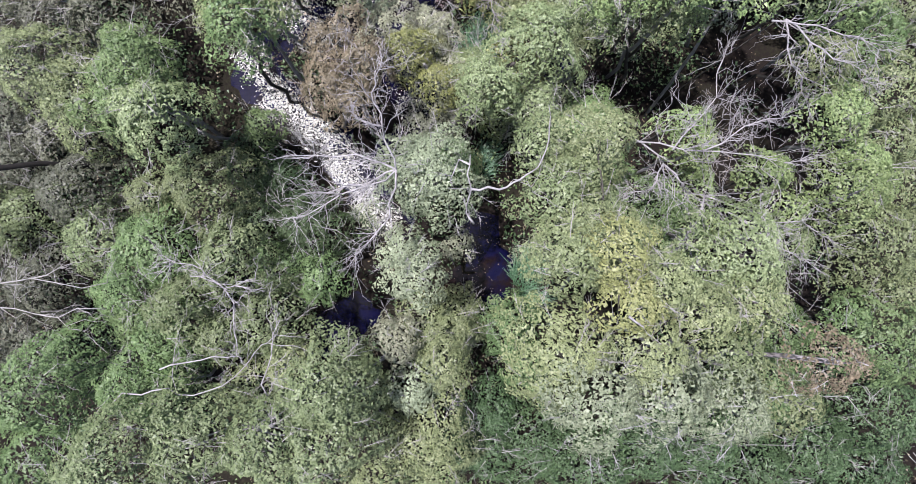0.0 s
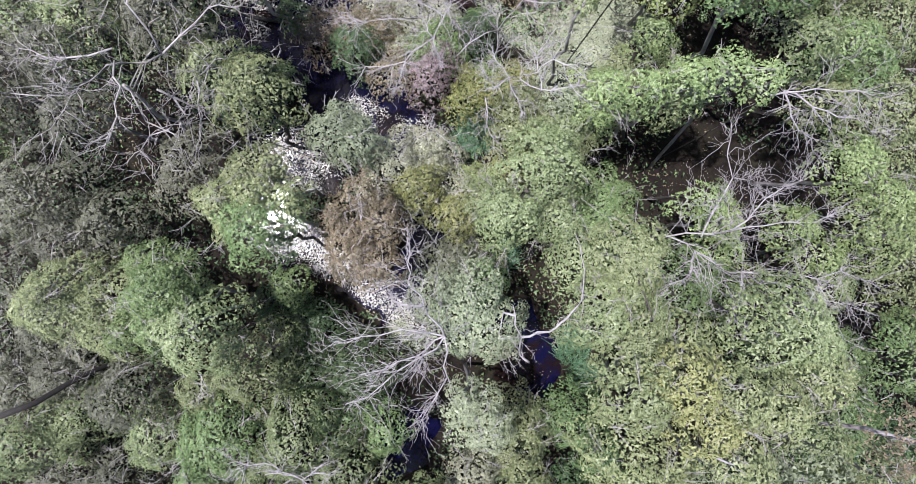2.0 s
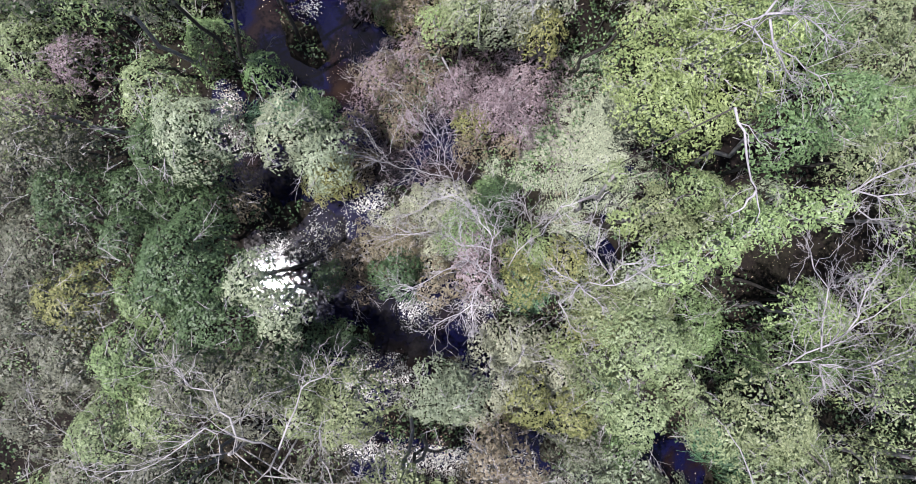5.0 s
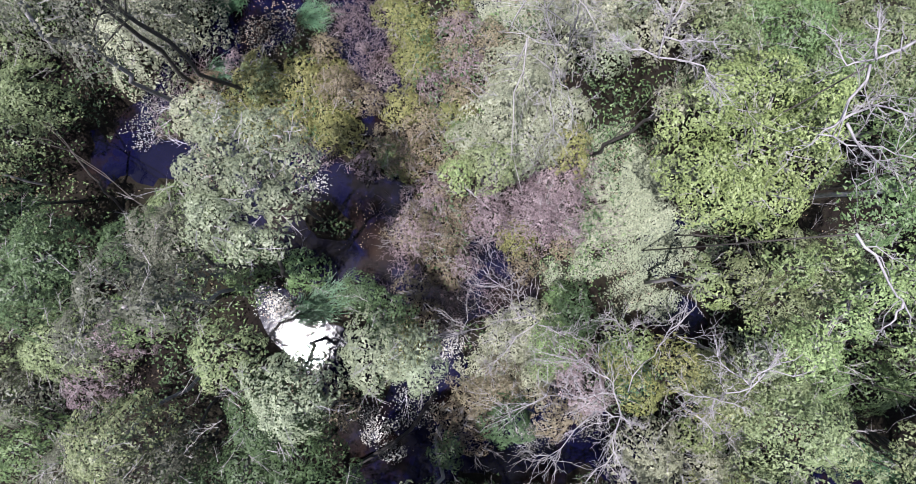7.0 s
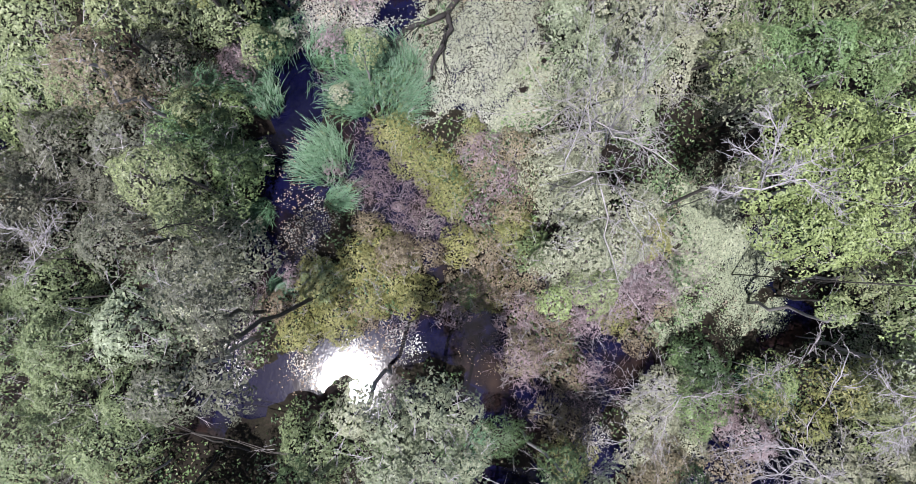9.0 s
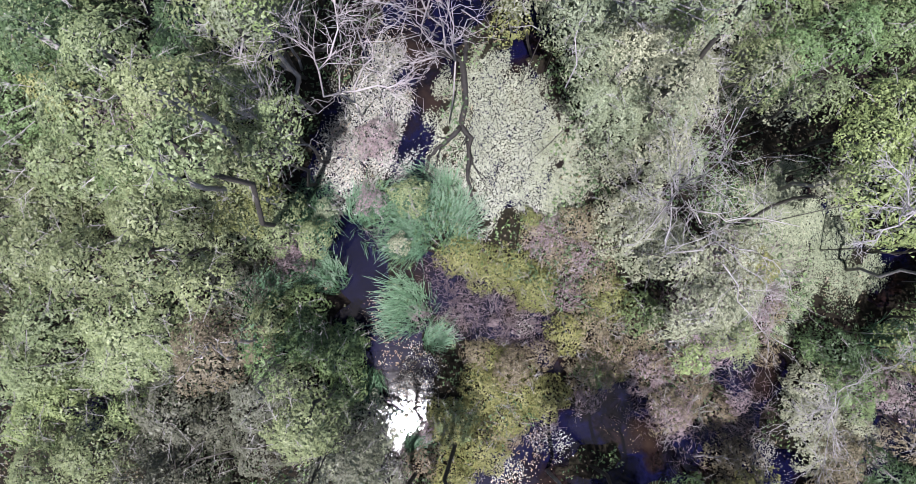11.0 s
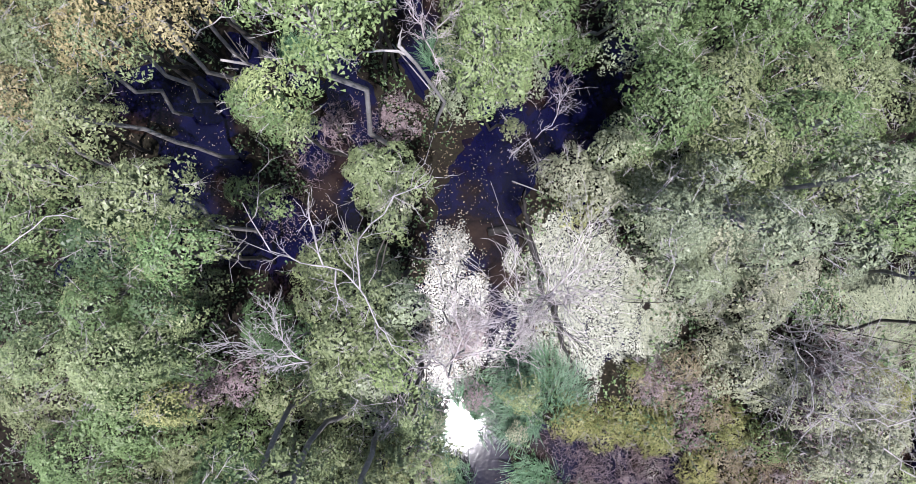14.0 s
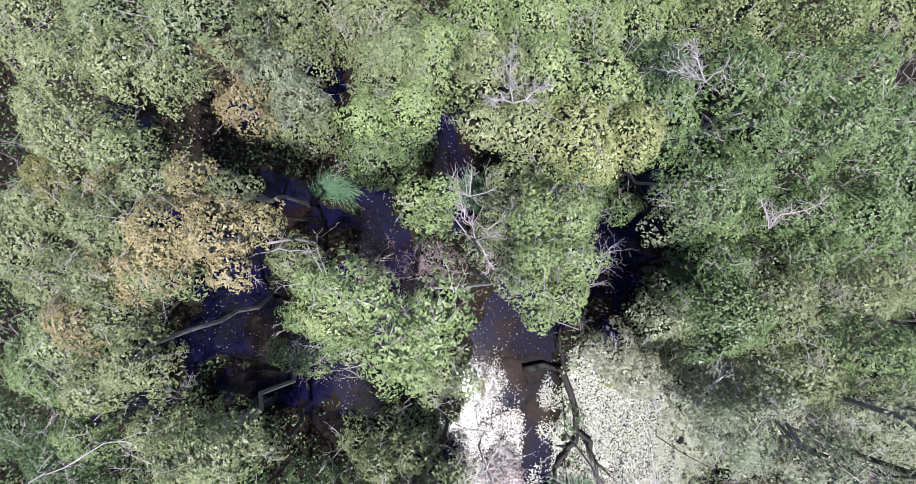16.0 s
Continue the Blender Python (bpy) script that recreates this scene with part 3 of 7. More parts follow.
tree("bright", (1.04, 6.1, 4.75, 0.78), (2.04, 5.11, 4.25, 0.93), foot=(1.94, 4.91))
tree("pale", (-0.51, 7.14, 5.25, 0.81), foot=(-0.2, 7.74))
tree("olive", (11.43, 5.7, 7.85, 0.94), foot=(11.03, 6.39))
tree("olive", (10.37, 0.31, 7.25, 0.8), foot=(9.93, 0.41))
tree("green", (12.88, -1.99, 6.25, 0.68), foot=(12.88, -1.99))
tree("brown", (8.32, -2.26, 13.25, 0.78), foot=(7.19, -3.39))
tree("olive", (7.95, -3.33, 12.25, 0.78), foot=(8.35, -4.02))
tree("olive", (-7.4, -1.66, 8.25, 1.11), (-6.29, -2.46, 7.75, 0.78), foot=(-6.85, -2.06))
tree("green", (-8.81, -1.87, 7.3, 0.97), foot=(-8.81, -1.87))
tree("green", (-11.23, -3.16, 6.25, 1.3), foot=(-11.23, -3.16))
tree("olive", (-4.5, -3.2, 7.25, 0.8), (-5.89, -4.26, 6.75, 1.05), foot=(-5.2, -3.73))
tree("dull", (-13.04, -1.05, 5.25, 1.2), (-13.31, -2.86, 5.25, 1.12), foot=(-13.18, -1.96))
tree("green", (4.6, 4.32, 5.75, 0.92), foot=(4.6, 4.32))
tree("bright", (8.11, 2.25, 5.75, 0.88), foot=(6.51, 2.25))
tree("green", (-8.47, -4.26, 6.75, 1.2), foot=(-8.47, -4.26))
tree("pale", (0.62, 0.34, 3.25, 0.56), foot=(0.62, 0.34))
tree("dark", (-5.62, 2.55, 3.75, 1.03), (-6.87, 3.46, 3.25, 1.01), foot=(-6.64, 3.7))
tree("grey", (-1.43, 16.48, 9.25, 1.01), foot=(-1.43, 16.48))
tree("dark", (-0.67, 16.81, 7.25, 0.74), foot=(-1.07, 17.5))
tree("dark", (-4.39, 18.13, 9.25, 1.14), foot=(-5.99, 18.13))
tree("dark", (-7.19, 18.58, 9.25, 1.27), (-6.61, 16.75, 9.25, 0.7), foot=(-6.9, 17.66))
tree("green", (-8.14, 13.93, 10.25, 1.14), foot=(-7.82, 15.12))
tree("herb", (-8.84, 16.32, 9.25, 1), foot=(-8.84, 16.32))
tree("brown", (-4.73, 17.75, 4.75, 1), (-4.37, 16.61, 4.25, 0.58), foot=(-5.35, 17.18))
tree("herb", (-1.72, 15.81, 2.65, 0.96), foot=(-1.72, 15.81))
tree("pink", (1.86, 17.71, 2.25, 0.84), foot=(1.86, 17.71))
tree("pink", (3.54, 15.52, 2.25, 0.73), (4.37, 14.13, 2.45, 0.92), foot=(3.96, 14.82))
tree("pink", (6.44, 14.44, 2.25, 1.17), foot=(6.44, 14.44))
tree("pink", (1.84, 15.57, 2.75, 0.45), foot=(1.84, 15.57))
tree("green", (8.61, 8.57, 13.25, 0.85), (7.68, 8.52, 12.25, 0.8), foot=(9.5, 8.06))
tree("olive", (9.88, 7.18, 10.25, 0.77), foot=(9.88, 7.18))
tree("grey", (3.75, 7.44, 8.3, 0.55), foot=(3.53, 6.76))
tree("bright", (6.23, 8.37, 9.25, 0.61), foot=(6.01, 7.69))
tree("herb", (1.72, 9.46, 4.1, 0.74), (1.26, 8.73, 5.25, 0.74), foot=(1.09, 9.79))
tree("olive", (3.48, 6.57, 8.25, 0.79), foot=(3.26, 5.89))
tree("green", (5.26, 2.59, 5.75, 0.97), foot=(5.26, 2.59))
tree("bright", (7.31, 3.05, 8.25, 0.7), foot=(7.31, 3.05))
tree("green", (9.86, 2.39, 7.25, 0.75), foot=(8.26, 2.39))
tree("grey", (-2.82, 8.16, 8.25, 0.92), (-2.25, 7.67, 8.25, 0.76), foot=(-2.94, 7.22))
tree("herb", (-0.95, 6.13, 7.25, 0.82), (-0.07, 5.05, 7.25, 0.75), foot=(0.29, 5.59))
tree("brown", (-2.07, 5.87, 6.75, 0.77), foot=(-2.87, 5.87))
tree("dark", (-3.71, 12.94, 4.75, 0.55), foot=(-3.71, 12.94))
tree("dark", (-4.41, 11.01, 4.75, 0.57), foot=(-5.21, 11.01))
tree("dark", (-1.92, 11.6, 4.25, 0.94), foot=(-1.12, 11.6))
tree("brown", (-1.19, 12.38, 2.9, 1.01), foot=(-1.19, 12.38))
tree("olive", (-4.35, 7.23, 10.25, 0.42), (-4.94, 7.19, 10.25, 0.84), foot=(-4.64, 7.21))
tree("olive", (-5.48, 10.18, 9.75, 0.98), (-6.11, 11.41, 9.25, 0.8), foot=(-6.19, 11.49))
tree("dull", (-6.92, 12.56, 11.25, 0.95), foot=(-6.92, 12.56))
tree("olive", (-9.76, 12.89, 10.25, 1.01), foot=(-9.76, 12.89))
tree("dull", (-9.02, 11.17, 10.75, 1.04), (-11.16, 10.88, 9.75, 1.16), (-8.79, 9.38, 10.75, 0.92), foot=(-9.66, 10.48))
tree("dull", (-10.78, 14.77, 8.25, 0.84), foot=(-10.78, 14.77))
tree("olive", (3.59, 2.14, 10.25, 0.9), foot=(3.99, 1.45))
tree("grey", (-0.94, 2.77, 7.25, 1.15), foot=(-0.94, 2.77))
tree("green", (11.62, 7.08, 9.25, 0.82), foot=(12.34, 7.08))
tree("dark", (-4.51, 17.84, 7.25, 0.89), foot=(-4.51, 16.24))
tree("dull", (-2.57, 22.01, 12.55, 0.87), (-2.39, 21.11, 12.25, 0.79), (-4.17, 22.41, 11.25, 0.78), foot=(-3.04, 21.84))
tree("green", (-3.49, 21.93, 10.25, 0.72), foot=(-3.89, 22.62))
tree("grey", (-1.23, 15.48, 8.25, 0.87), foot=(-1.45, 16.16))
tree("olive", (-4.01, 20.22, 7.75, 0.96), foot=(-5.04, 20.79))
tree("pink", (-6.26, 24.37, 3.75, 1), foot=(-6.26, 24.37))
tree("pink", (-8.34, 24.46, 3.25, 1.07), foot=(-8.34, 24.46))
tree("pale", (5.97, 17.05, 7.75, 0.91), (6.13, 15.91, 7.1, 0.91), (7.26, 17.02, 6.6, 0.86), (7.21, 15.59, 6.85, 0.9), foot=(6.64, 16.39))
tree("olive", (4.76, 16.5, 7.15, 0.79), foot=(4.76, 16.5))
tree("pale", (8.4, 13.13, 8.75, 0.54), foot=(7.72, 13.71))
tree("herb", (6.53, 14.92, 6.25, 0.83), foot=(7.33, 14.92))
tree("grey", (7.84, 6.95, 8.75, 0.6), foot=(7.84, 5.35))
tree("bright", (5.14, 8.39, 5.35, 0.5), foot=(5.14, 8.39))
tree("herb", (2.61, 8.49, 6.75, 0.88), foot=(2.61, 8.49))
tree("bright", (7.03, 3.63, 8.25, 0.74), foot=(7.43, 4.32))
tree("olive", (2.57, 6.78, 7.7, 1.02), foot=(2.57, 6.78))
tree("olive", (1.09, 5.04, 8.25, 0.95), foot=(-0.04, 3.91))
tree("pale", (-0.96, 12.94, 2.25, 0.93), (0.13, 12.75, 2.25, 1.03), (-0.41, 11.5, 2.25, 0.93), foot=(-0.41, 12.4))
tree("pink", (0.83, 10.81, 3.25, 0.99), (0.26, 9.95, 4.25, 0.99), foot=(0.94, 11.07))
tree("brown", (-0.86, 10.46, 4.25, 0.9), foot=(-0.06, 10.46))
tree("dull", (-7.05, 19.9, 9.75, 1.04), (-8.67, 19.95, 9.25, 0.88), foot=(-7.06, 19.92))
tree("dark", (-6.01, 17.84, 8.25, 0.94), foot=(-6.01, 19.44))
tree("grey", (-4.48, 13.67, 10.25, 0.74), (-4.54, 12.59, 9.75, 0.73), foot=(-3.71, 13.13))
tree("dull", (-6.57, 19.72, 8.25, 0.8), foot=(-6.17, 20.41))
tree("brown", (-2.97, 12.67, 2.75, 1.1), foot=(-2.97, 12.67))
tree("brown", (3.89, 20.24, 1.45, 0.8), foot=(3.89, 20.24))
tree("brown", (3.4, 17.68, 1.25, 0.78), foot=(3.4, 17.68))
tree("olive", (5.56, 29.3, 6.1, 0.97), (6.94, 30.21, 4.25, 0.91), (5.5, 30.34, 4.25, 0.82), foot=(6.4, 30.64))
tree("olive", (6.36, 29.01, 9.75, 0.87), foot=(6.36, 29.01))
tree("dull", (4.52, 29.62, 9.75, 0.87), foot=(4.52, 29.62))
tree("grey", (2.88, 27.65, 12.55, 0.94), foot=(2.3, 27))
tree("dull", (1.65, 26.77, 12.55, 0.93), foot=(1.25, 27.46))
tree("green", (7.22, 28.56, 3.65, 1.02), (6.02, 28.66, 3.45, 0.64), foot=(7.42, 28.61))
tree("herb", (4.48, 24, 1.85, 0.96), (3.62, 25.48, 1.75, 0.96), (2.32, 24.7, 1.55, 0.99), (1.7, 26.02, 1.55, 0.87), (3.1, 23.59, 1.55, 0.78), foot=(3.04, 24.76))
tree("brown", (4.83, 22.9, 2.05, 0.74), (5.1, 21.64, 1.55, 0.59), (5.13, 22.62, 1.15, 0.66), foot=(5.02, 22.39))
tree("herb", (3.56, 21.91, 1.75, 0.87), foot=(3.56, 21.91))
tree("brown", (5.86, 23.9, 1.65, 0.55), foot=(5.86, 23.9))
tree("herb", (9.52, 23.41, 0.95, 0.9), (8.46, 22.41, 0.95, 0.9), (7.54, 21.1, 0.95, 0.9), foot=(8.51, 22.31))
tree("pink", (6.88, 20.11, 1.05, 0.79), (9.13, 20.12, 1.15, 0.89), (8.06, 19.13, 1.25, 0.89), foot=(8.02, 19.79))
tree("herb", (9.96, 20.61, 1.15, 0.4), foot=(9.96, 20.61))
tree("brown", (5.48, 19.47, 1.45, 0.98), (4.88, 17.74, 1.65, 0.87), foot=(5.18, 18.6))
tree("herb", (4.05, 19.4, 1.35, 0.88), foot=(4.05, 19.4))
tree("herb", (6.2, 18.57, 1.45, 0.98), foot=(6.2, 18.57))
tree("green", (3.9, 19.87, 1.35, 0.69), foot=(3.9, 19.87))
tree("pale", (5.37, 17.46, 5.25, 0.72), foot=(5.37, 17.46))
tree("grey", (12.17, 13.08, 7.25, 0.54), foot=(12.57, 13.77))
tree("green", (12.37, 12.26, 7.25, 0.88), (12.44, 11.07, 8.25, 0.97), foot=(13.54, 10.53))
tree("olive", (10.92, 12.44, 8.25, 0.68), foot=(11.14, 11.76))
tree("pale", (1.11, 12.22, 2.05, 1.15), foot=(1.11, 12.22))
tree("brown", (2.31, 16.73, 1.55, 0.88), (1.27, 15.93, 1.55, 0.65), (3.45, 16.62, 1.45, 0.78), foot=(2.34, 16.43))
tree("brown", (-0.89, 15.77, 1.75, 0.87), foot=(-0.76, 16.48))
tree("pink", (3.9, 15.89, 1.65, 0.87), (4.99, 14.48, 1.85, 0.96), (5.5, 13.55, 1.85, 0.77), (4.69, 13.04, 1.65, 0.68), foot=(4.77, 14.24))
tree("herb", (3.66, 14.46, 1.45, 0.78), foot=(3.66, 14.46))
tree("brown", (4.17, 12.88, 1.55, 0.49), (2.94, 13.64, 1.65, 0.61), foot=(3.56, 13.26))
tree("dark", (2.32, 11.41, 3.25, 0.97), foot=(2.32, 11.41))
tree("green", (1.02, 11.33, 3.1, 1.08), foot=(1.02, 11.33))
tree("green", (2.58, 12.16, 1.85, 0.41), foot=(2.58, 12.16))
tree("olive", (4.95, 10.07, 8.25, 0.41), foot=(4.73, 9.39))
tree("brown", (-1.84, 12.69, 2.9, 0.93), foot=(-1.84, 12.69))
tree("dark", (-0.91, 18.1, 2.75, 0.74), foot=(-0.91, 18.1))
tree("green", (-1.26, 20.19, 3.25, 0.75), foot=(-1.48, 20.87))
tree("brown", (-3.83, 30.75, 4.25, 0.82), foot=(-3.66, 30.14))
tree("dark", (-4.29, 28.38, 7.25, 1.14), foot=(-3.32, 28.55))
tree("dark", (-3.09, 24.68, 6.25, 1.05), foot=(-3.09, 24.68))
tree("dark", (15.72, 30.33, 14.45, 0.82), foot=(15.72, 30.33))
tree("olive", (15.02, 29.2, 14.75, 0.81), foot=(14.44, 29.62))
tree("olive", (13.97, 28.44, 14.85, 0.8), foot=(14.19, 29.12))
tree("olive", (14.24, 29.95, 14.45, 0.82), (13.58, 31.05, 13.25, 0.8), foot=(15.04, 31.63))
tree("olive", (12.9, 28.32, 14.85, 0.69), foot=(11.77, 29.45))
tree("olive", (13.09, 29.24, 14.45, 0.78), foot=(13.09, 29.24))
tree("herb", (12.54, 29.51, 7.25, 0.79), (13.02, 28.86, 7.05, 0.66), foot=(13.0, 29.87))
tree("olive", (12.31, 30.22, 12.25, 0.75), (11.62, 32, 12.05, 0.87), (11.27, 30.68, 12.05, 0.82), (12.45, 33.36, 11.25, 0.86), foot=(11.91, 31.56))
tree("bright", (15.95, 26.55, 13.05, 0.62), foot=(16.17, 27.23))
tree("dark", (15.81, 27.92, 8.25, 0.83), foot=(15.81, 27.92))
tree("dark", (17.28, 29.16, 9.25, 0.78), foot=(17.68, 29.85))
tree("grey", (14.36, 17.99, 6.95, 0.91), foot=(14.36, 16.39))
tree("grey", (12.88, 18.43, 6.65, 0.45), foot=(12.88, 16.83))
tree("pale", (13.94, 15.63, 8.25, 0.98), (12.65, 15.81, 7.75, 0.64), foot=(13.46, 16.09))
tree("pale", (12.62, 16.3, 4.25, 0.93), (12.05, 14.67, 3.25, 0.93), foot=(12.34, 15.48))
tree("pale", (11.39, 11.4, 4.75, 0.84), foot=(12.11, 11.4))
tree("pale", (11.07, 17.3, 2.75, 0.74), foot=(11.07, 17.3))
tree("brown", (9.31, 18.87, 1.75, 0.7), (8.51, 19.82, 0.95, 0.91), (8.33, 18.03, 1.05, 0.91), (9.38, 20.49, 0.85, 0.61), (6.99, 18.81, 1.25, 0.9), foot=(8.5, 19.2))
tree("olive", (10.67, 30.52, 9.25, 0.78), foot=(10.67, 32.12))
tree("olive", (10.87, 34.06, 10.25, 0.85), foot=(10.87, 34.06))
tree("bright", (7.57, 35.45, 4.25, 0.66), foot=(7.57, 35.45))
tree("dull", (7.28, 29.86, 9.25, 0.97), foot=(7.28, 31.46))
tree("dark", (7.97, 29.32, 3.45, 0.81), (7.56, 28.25, 3.25, 0.73), foot=(8.56, 28.78))
tree("green", (9.28, 29.27, 2.25, 0.66), foot=(9.28, 29.27))
tree("brown", (9.53, 32.57, 3.25, 0.99), foot=(9.53, 32.57))
tree("olive", (9.14, 30.52, 3.25, 0.77), foot=(9.54, 31.21))
tree("pink", (11.05, 29.4, 1.75, 0.68), foot=(11.05, 29.4))
tree("herb", (5.12, 23.43, 1.15, 0.89), (3.82, 22.73, 1.25, 0.99), foot=(4.47, 23.08))
tree("brown", (2.83, 23.78, 1.25, 0.9), foot=(2.83, 23.78))
tree("olive", (3.57, 25.38, 1.75, 0.87), foot=(3.57, 25.38))
tree("brown", (4.24, 19.25, 1.75, 0.98), foot=(4.24, 19.25))
tree("herb", (5.54, 20.42, 1.45, 0.79), foot=(5.54, 20.42))
tree("green", (5.67, 17.84, 3.25, 0.73), foot=(5.67, 16.24))
tree("bright", (4.13, 17.3, 5.25, 0.56), foot=(4.85, 17.3))
tree("brown", (1.89, 17.73, 2.25, 0.82), foot=(1.89, 17.73))
tree("brown", (0.13, 16.64, 3.25, 0.58), foot=(-0.45, 17.06))
tree("herb", (9.21, 23.07, 0.85, 0.81), (8.46, 21.7, 0.85, 0.91), (7.28, 20.96, 0.85, 0.81), foot=(8.32, 21.91))
tree("pink", (12.27, 26.07, 1.65, 0.55), foot=(12.27, 26.07))
tree("pale", (10.36, 16.37, 5.25, 0.65), (9.54, 16.69, 3.25, 0.83), foot=(9.55, 15.84))
tree("olive", (21.86, 29.68, 13.25, 0.87), (21.71, 29.01, 13.25, 0.82), foot=(21.56, 30.03))
tree("green", (20.53, 29.39, 12.75, 0.74), foot=(20.31, 30.07))
tree("dark", (21.37, 30.59, 12.75, 0.84), foot=(21.15, 31.27))
tree("olive", (24.27, 29.9, 12.25, 0.84), foot=(24.49, 29.22))
tree("green", (20.72, 32.56, 10.25, 0.85), foot=(21.52, 32.56))
tree("dark", (20.23, 31.58, 9.25, 0.79), foot=(19.1, 32.71))
tree("dark", (19.39, 33.17, 8.25, 0.97), foot=(19.79, 33.86))
tree("green", (22.45, 26.09, 10.25, 0.62), (23.23, 26.66, 9.75, 0.57), foot=(23.56, 26.38))
tree("olive", (21.94, 26.01, 9.75, 0.46), foot=(22.16, 25.33))
tree("olive", (20.16, 24.76, 9.25, 0.86), (19.51, 24.13, 8.85, 0.51), foot=(20.64, 24.44))
tree("pale", (17.45, 20.04, 7.25, 0.81), (16.58, 19.61, 7.45, 0.81), foot=(15.88, 18.69))
tree("herb", (16.42, 19.85, 5.1, 0.7), foot=(16.82, 19.16))
tree("grey", (15.02, 18.91, 10.95, 0.9), (15.54, 17.64, 10.95, 0.5), (14.23, 18.09, 12.75, 0.75), (13.97, 17.71, 13.25, 0.71), (13.1, 16.8, 13.25, 0.62), foot=(15.5, 16.7))
tree("grey", (14.3, 15.99, 13.75, 0.8), foot=(13.9, 15.3))
tree("green", (13.36, 16.22, 14.25, 0.73), foot=(11.76, 16.22))
tree("green", (17.06, 16.51, 9.25, 0.87), foot=(17.06, 16.51))
tree("green", (16.23, 15.69, 10.25, 0.89), foot=(16.23, 15.69))
tree("green", (15.52, 15.42, 12.25, 0.84), foot=(15.12, 14.73))
tree("pale", (12.38, 16.55, 9.25, 0.8), foot=(11.58, 16.55))
tree("dark", (17.79, 16.71, 5.25, 0.82), foot=(17.79, 15.11))
tree("grey", (10.56, 15.22, 4.25, 0.84), foot=(10.56, 15.22))
tree("pink", (17.72, 33.92, 4.25, 0.55), foot=(17.72, 33.92))
tree("yellow", (17.89, 34.14, 6.25, 0.91), foot=(18.29, 34.83))
tree("olive", (16.31, 30.53, 7.25, 0.87), (15.38, 29.78, 6.25, 0.92), foot=(16.64, 30.16))
tree("olive", (13.78, 30.53, 5.25, 1.04), foot=(12.18, 30.53))
tree("olive", (14.33, 31.1, 7.25, 1.02), foot=(14.33, 32.7))
tree("pale", (10.43, 25.49, 1.75, 0.38), foot=(10.43, 25.49))
tree("pink", (11.49, 29.44, 1.75, 0.68), foot=(11.49, 29.44))
tree("olive", (27.52, 29.02, 11.75, 0.94), (26.61, 30.03, 11.25, 0.85), (25.66, 30.47, 10.25, 0.85), foot=(27.73, 28.71))
tree("autumn", (26.5, 27.88, 12.25, 0.86), (25.93, 26.93, 12.25, 0.8), (25.01, 27.1, 11.75, 0.52), (26.12, 28.97, 11.25, 0.86), foot=(26.58, 27.73))
tree("autumn", (26.01, 31.19, 10.75, 0.82), foot=(26.23, 31.87))
tree("bright", (23.39, 24.65, 14.75, 0.62), (22.96, 24.21, 15.65, 0.51), (22.18, 23.2, 15.65, 0.58), (22.08, 24.22, 15.65, 0.62), (21.86, 23.57, 15.65, 0.58), (21.67, 24.73, 14.75, 0.45), (21.44, 24.26, 15.25, 0.42), (23.78, 25.17, 13.75, 0.43), foot=(21.62, 24.25), fill=0.7)
tree("olive", (23.21, 20.08, 7.7, 0.9), foot=(23.21, 20.08))
tree("bright", (22.66, 19.19, 8.1, 0.81), foot=(23.46, 19.19))
tree("grey", (21.54, 20.65, 7.25, 0.94), (21.04, 19.76, 7.25, 0.95), (20.93, 21.46, 6.75, 0.57), foot=(22.3, 21.75))
tree("olive", (20.7, 20.04, 6.75, 0.56), foot=(21.28, 19.62))
tree("green", (22.39, 16.95, 4.25, 0.8), foot=(22.39, 16.95))
tree("green", (20.72, 16.91, 4.25, 0.58), foot=(20.72, 16.91))
tree("green", (21.48, 18.38, 5.25, 0.69), foot=(22.2, 18.38))
tree("grey", (20, 16.1, 7.75, 1.07), (20.34, 15.3, 8.25, 0.9), foot=(21.77, 15.7))
tree("green", (19.23, 15.38, 7.75, 0.93), (18.69, 14.44, 8.25, 0.83), foot=(18.96, 14.91))
tree("green", (18.94, 14.4, 10.5, 0.97), (18.24, 13.51, 11.25, 1), foot=(18.59, 13.96))
tree("green", (16.98, 12.26, 10.25, 0.87), foot=(16.98, 12.26))
tree("green", (17.46, 13.72, 9.25, 0.92), foot=(17.46, 13.72))
tree("olive", (25, 27.2, 4.75, 0.81), (24.19, 27.17, 4.25, 0.66), foot=(25.73, 28.32))
tree("olive", (20.61, 25.03, 5.75, 1.01), foot=(21.01, 25.72))
tree("pale", (19.58, 25.06, 5.25, 0.72), foot=(19.98, 25.75))
tree("green", (22.5, 29.07, 4.45, 0.54), (21.74, 28.51, 4.25, 0.58), foot=(22.52, 28.1))
tree("olive", (24.47, 31.99, 10.25, 0.85), foot=(25.6, 33.12))
tree("green", (23.61, 33.33, 9.25, 0.77), foot=(24.01, 34.02))
tree("dark", (22.51, 35.18, 7.25, 0.86), foot=(22.51, 35.18))
tree("grey", (17.19, 17.77, 6.1, 1.04), foot=(16.39, 17.77))
tree("grey", (15.38, 17.5, 6.25, 0.92), foot=(15.78, 16.81))
tree("pale", (10.89, 16.04, 5.25, 0.97), foot=(10.31, 16.46))
tree("pink", (17.67, 33.94, 2.65, 0.83), (17.21, 32.81, 2.65, 0.83), foot=(17.44, 33.38))
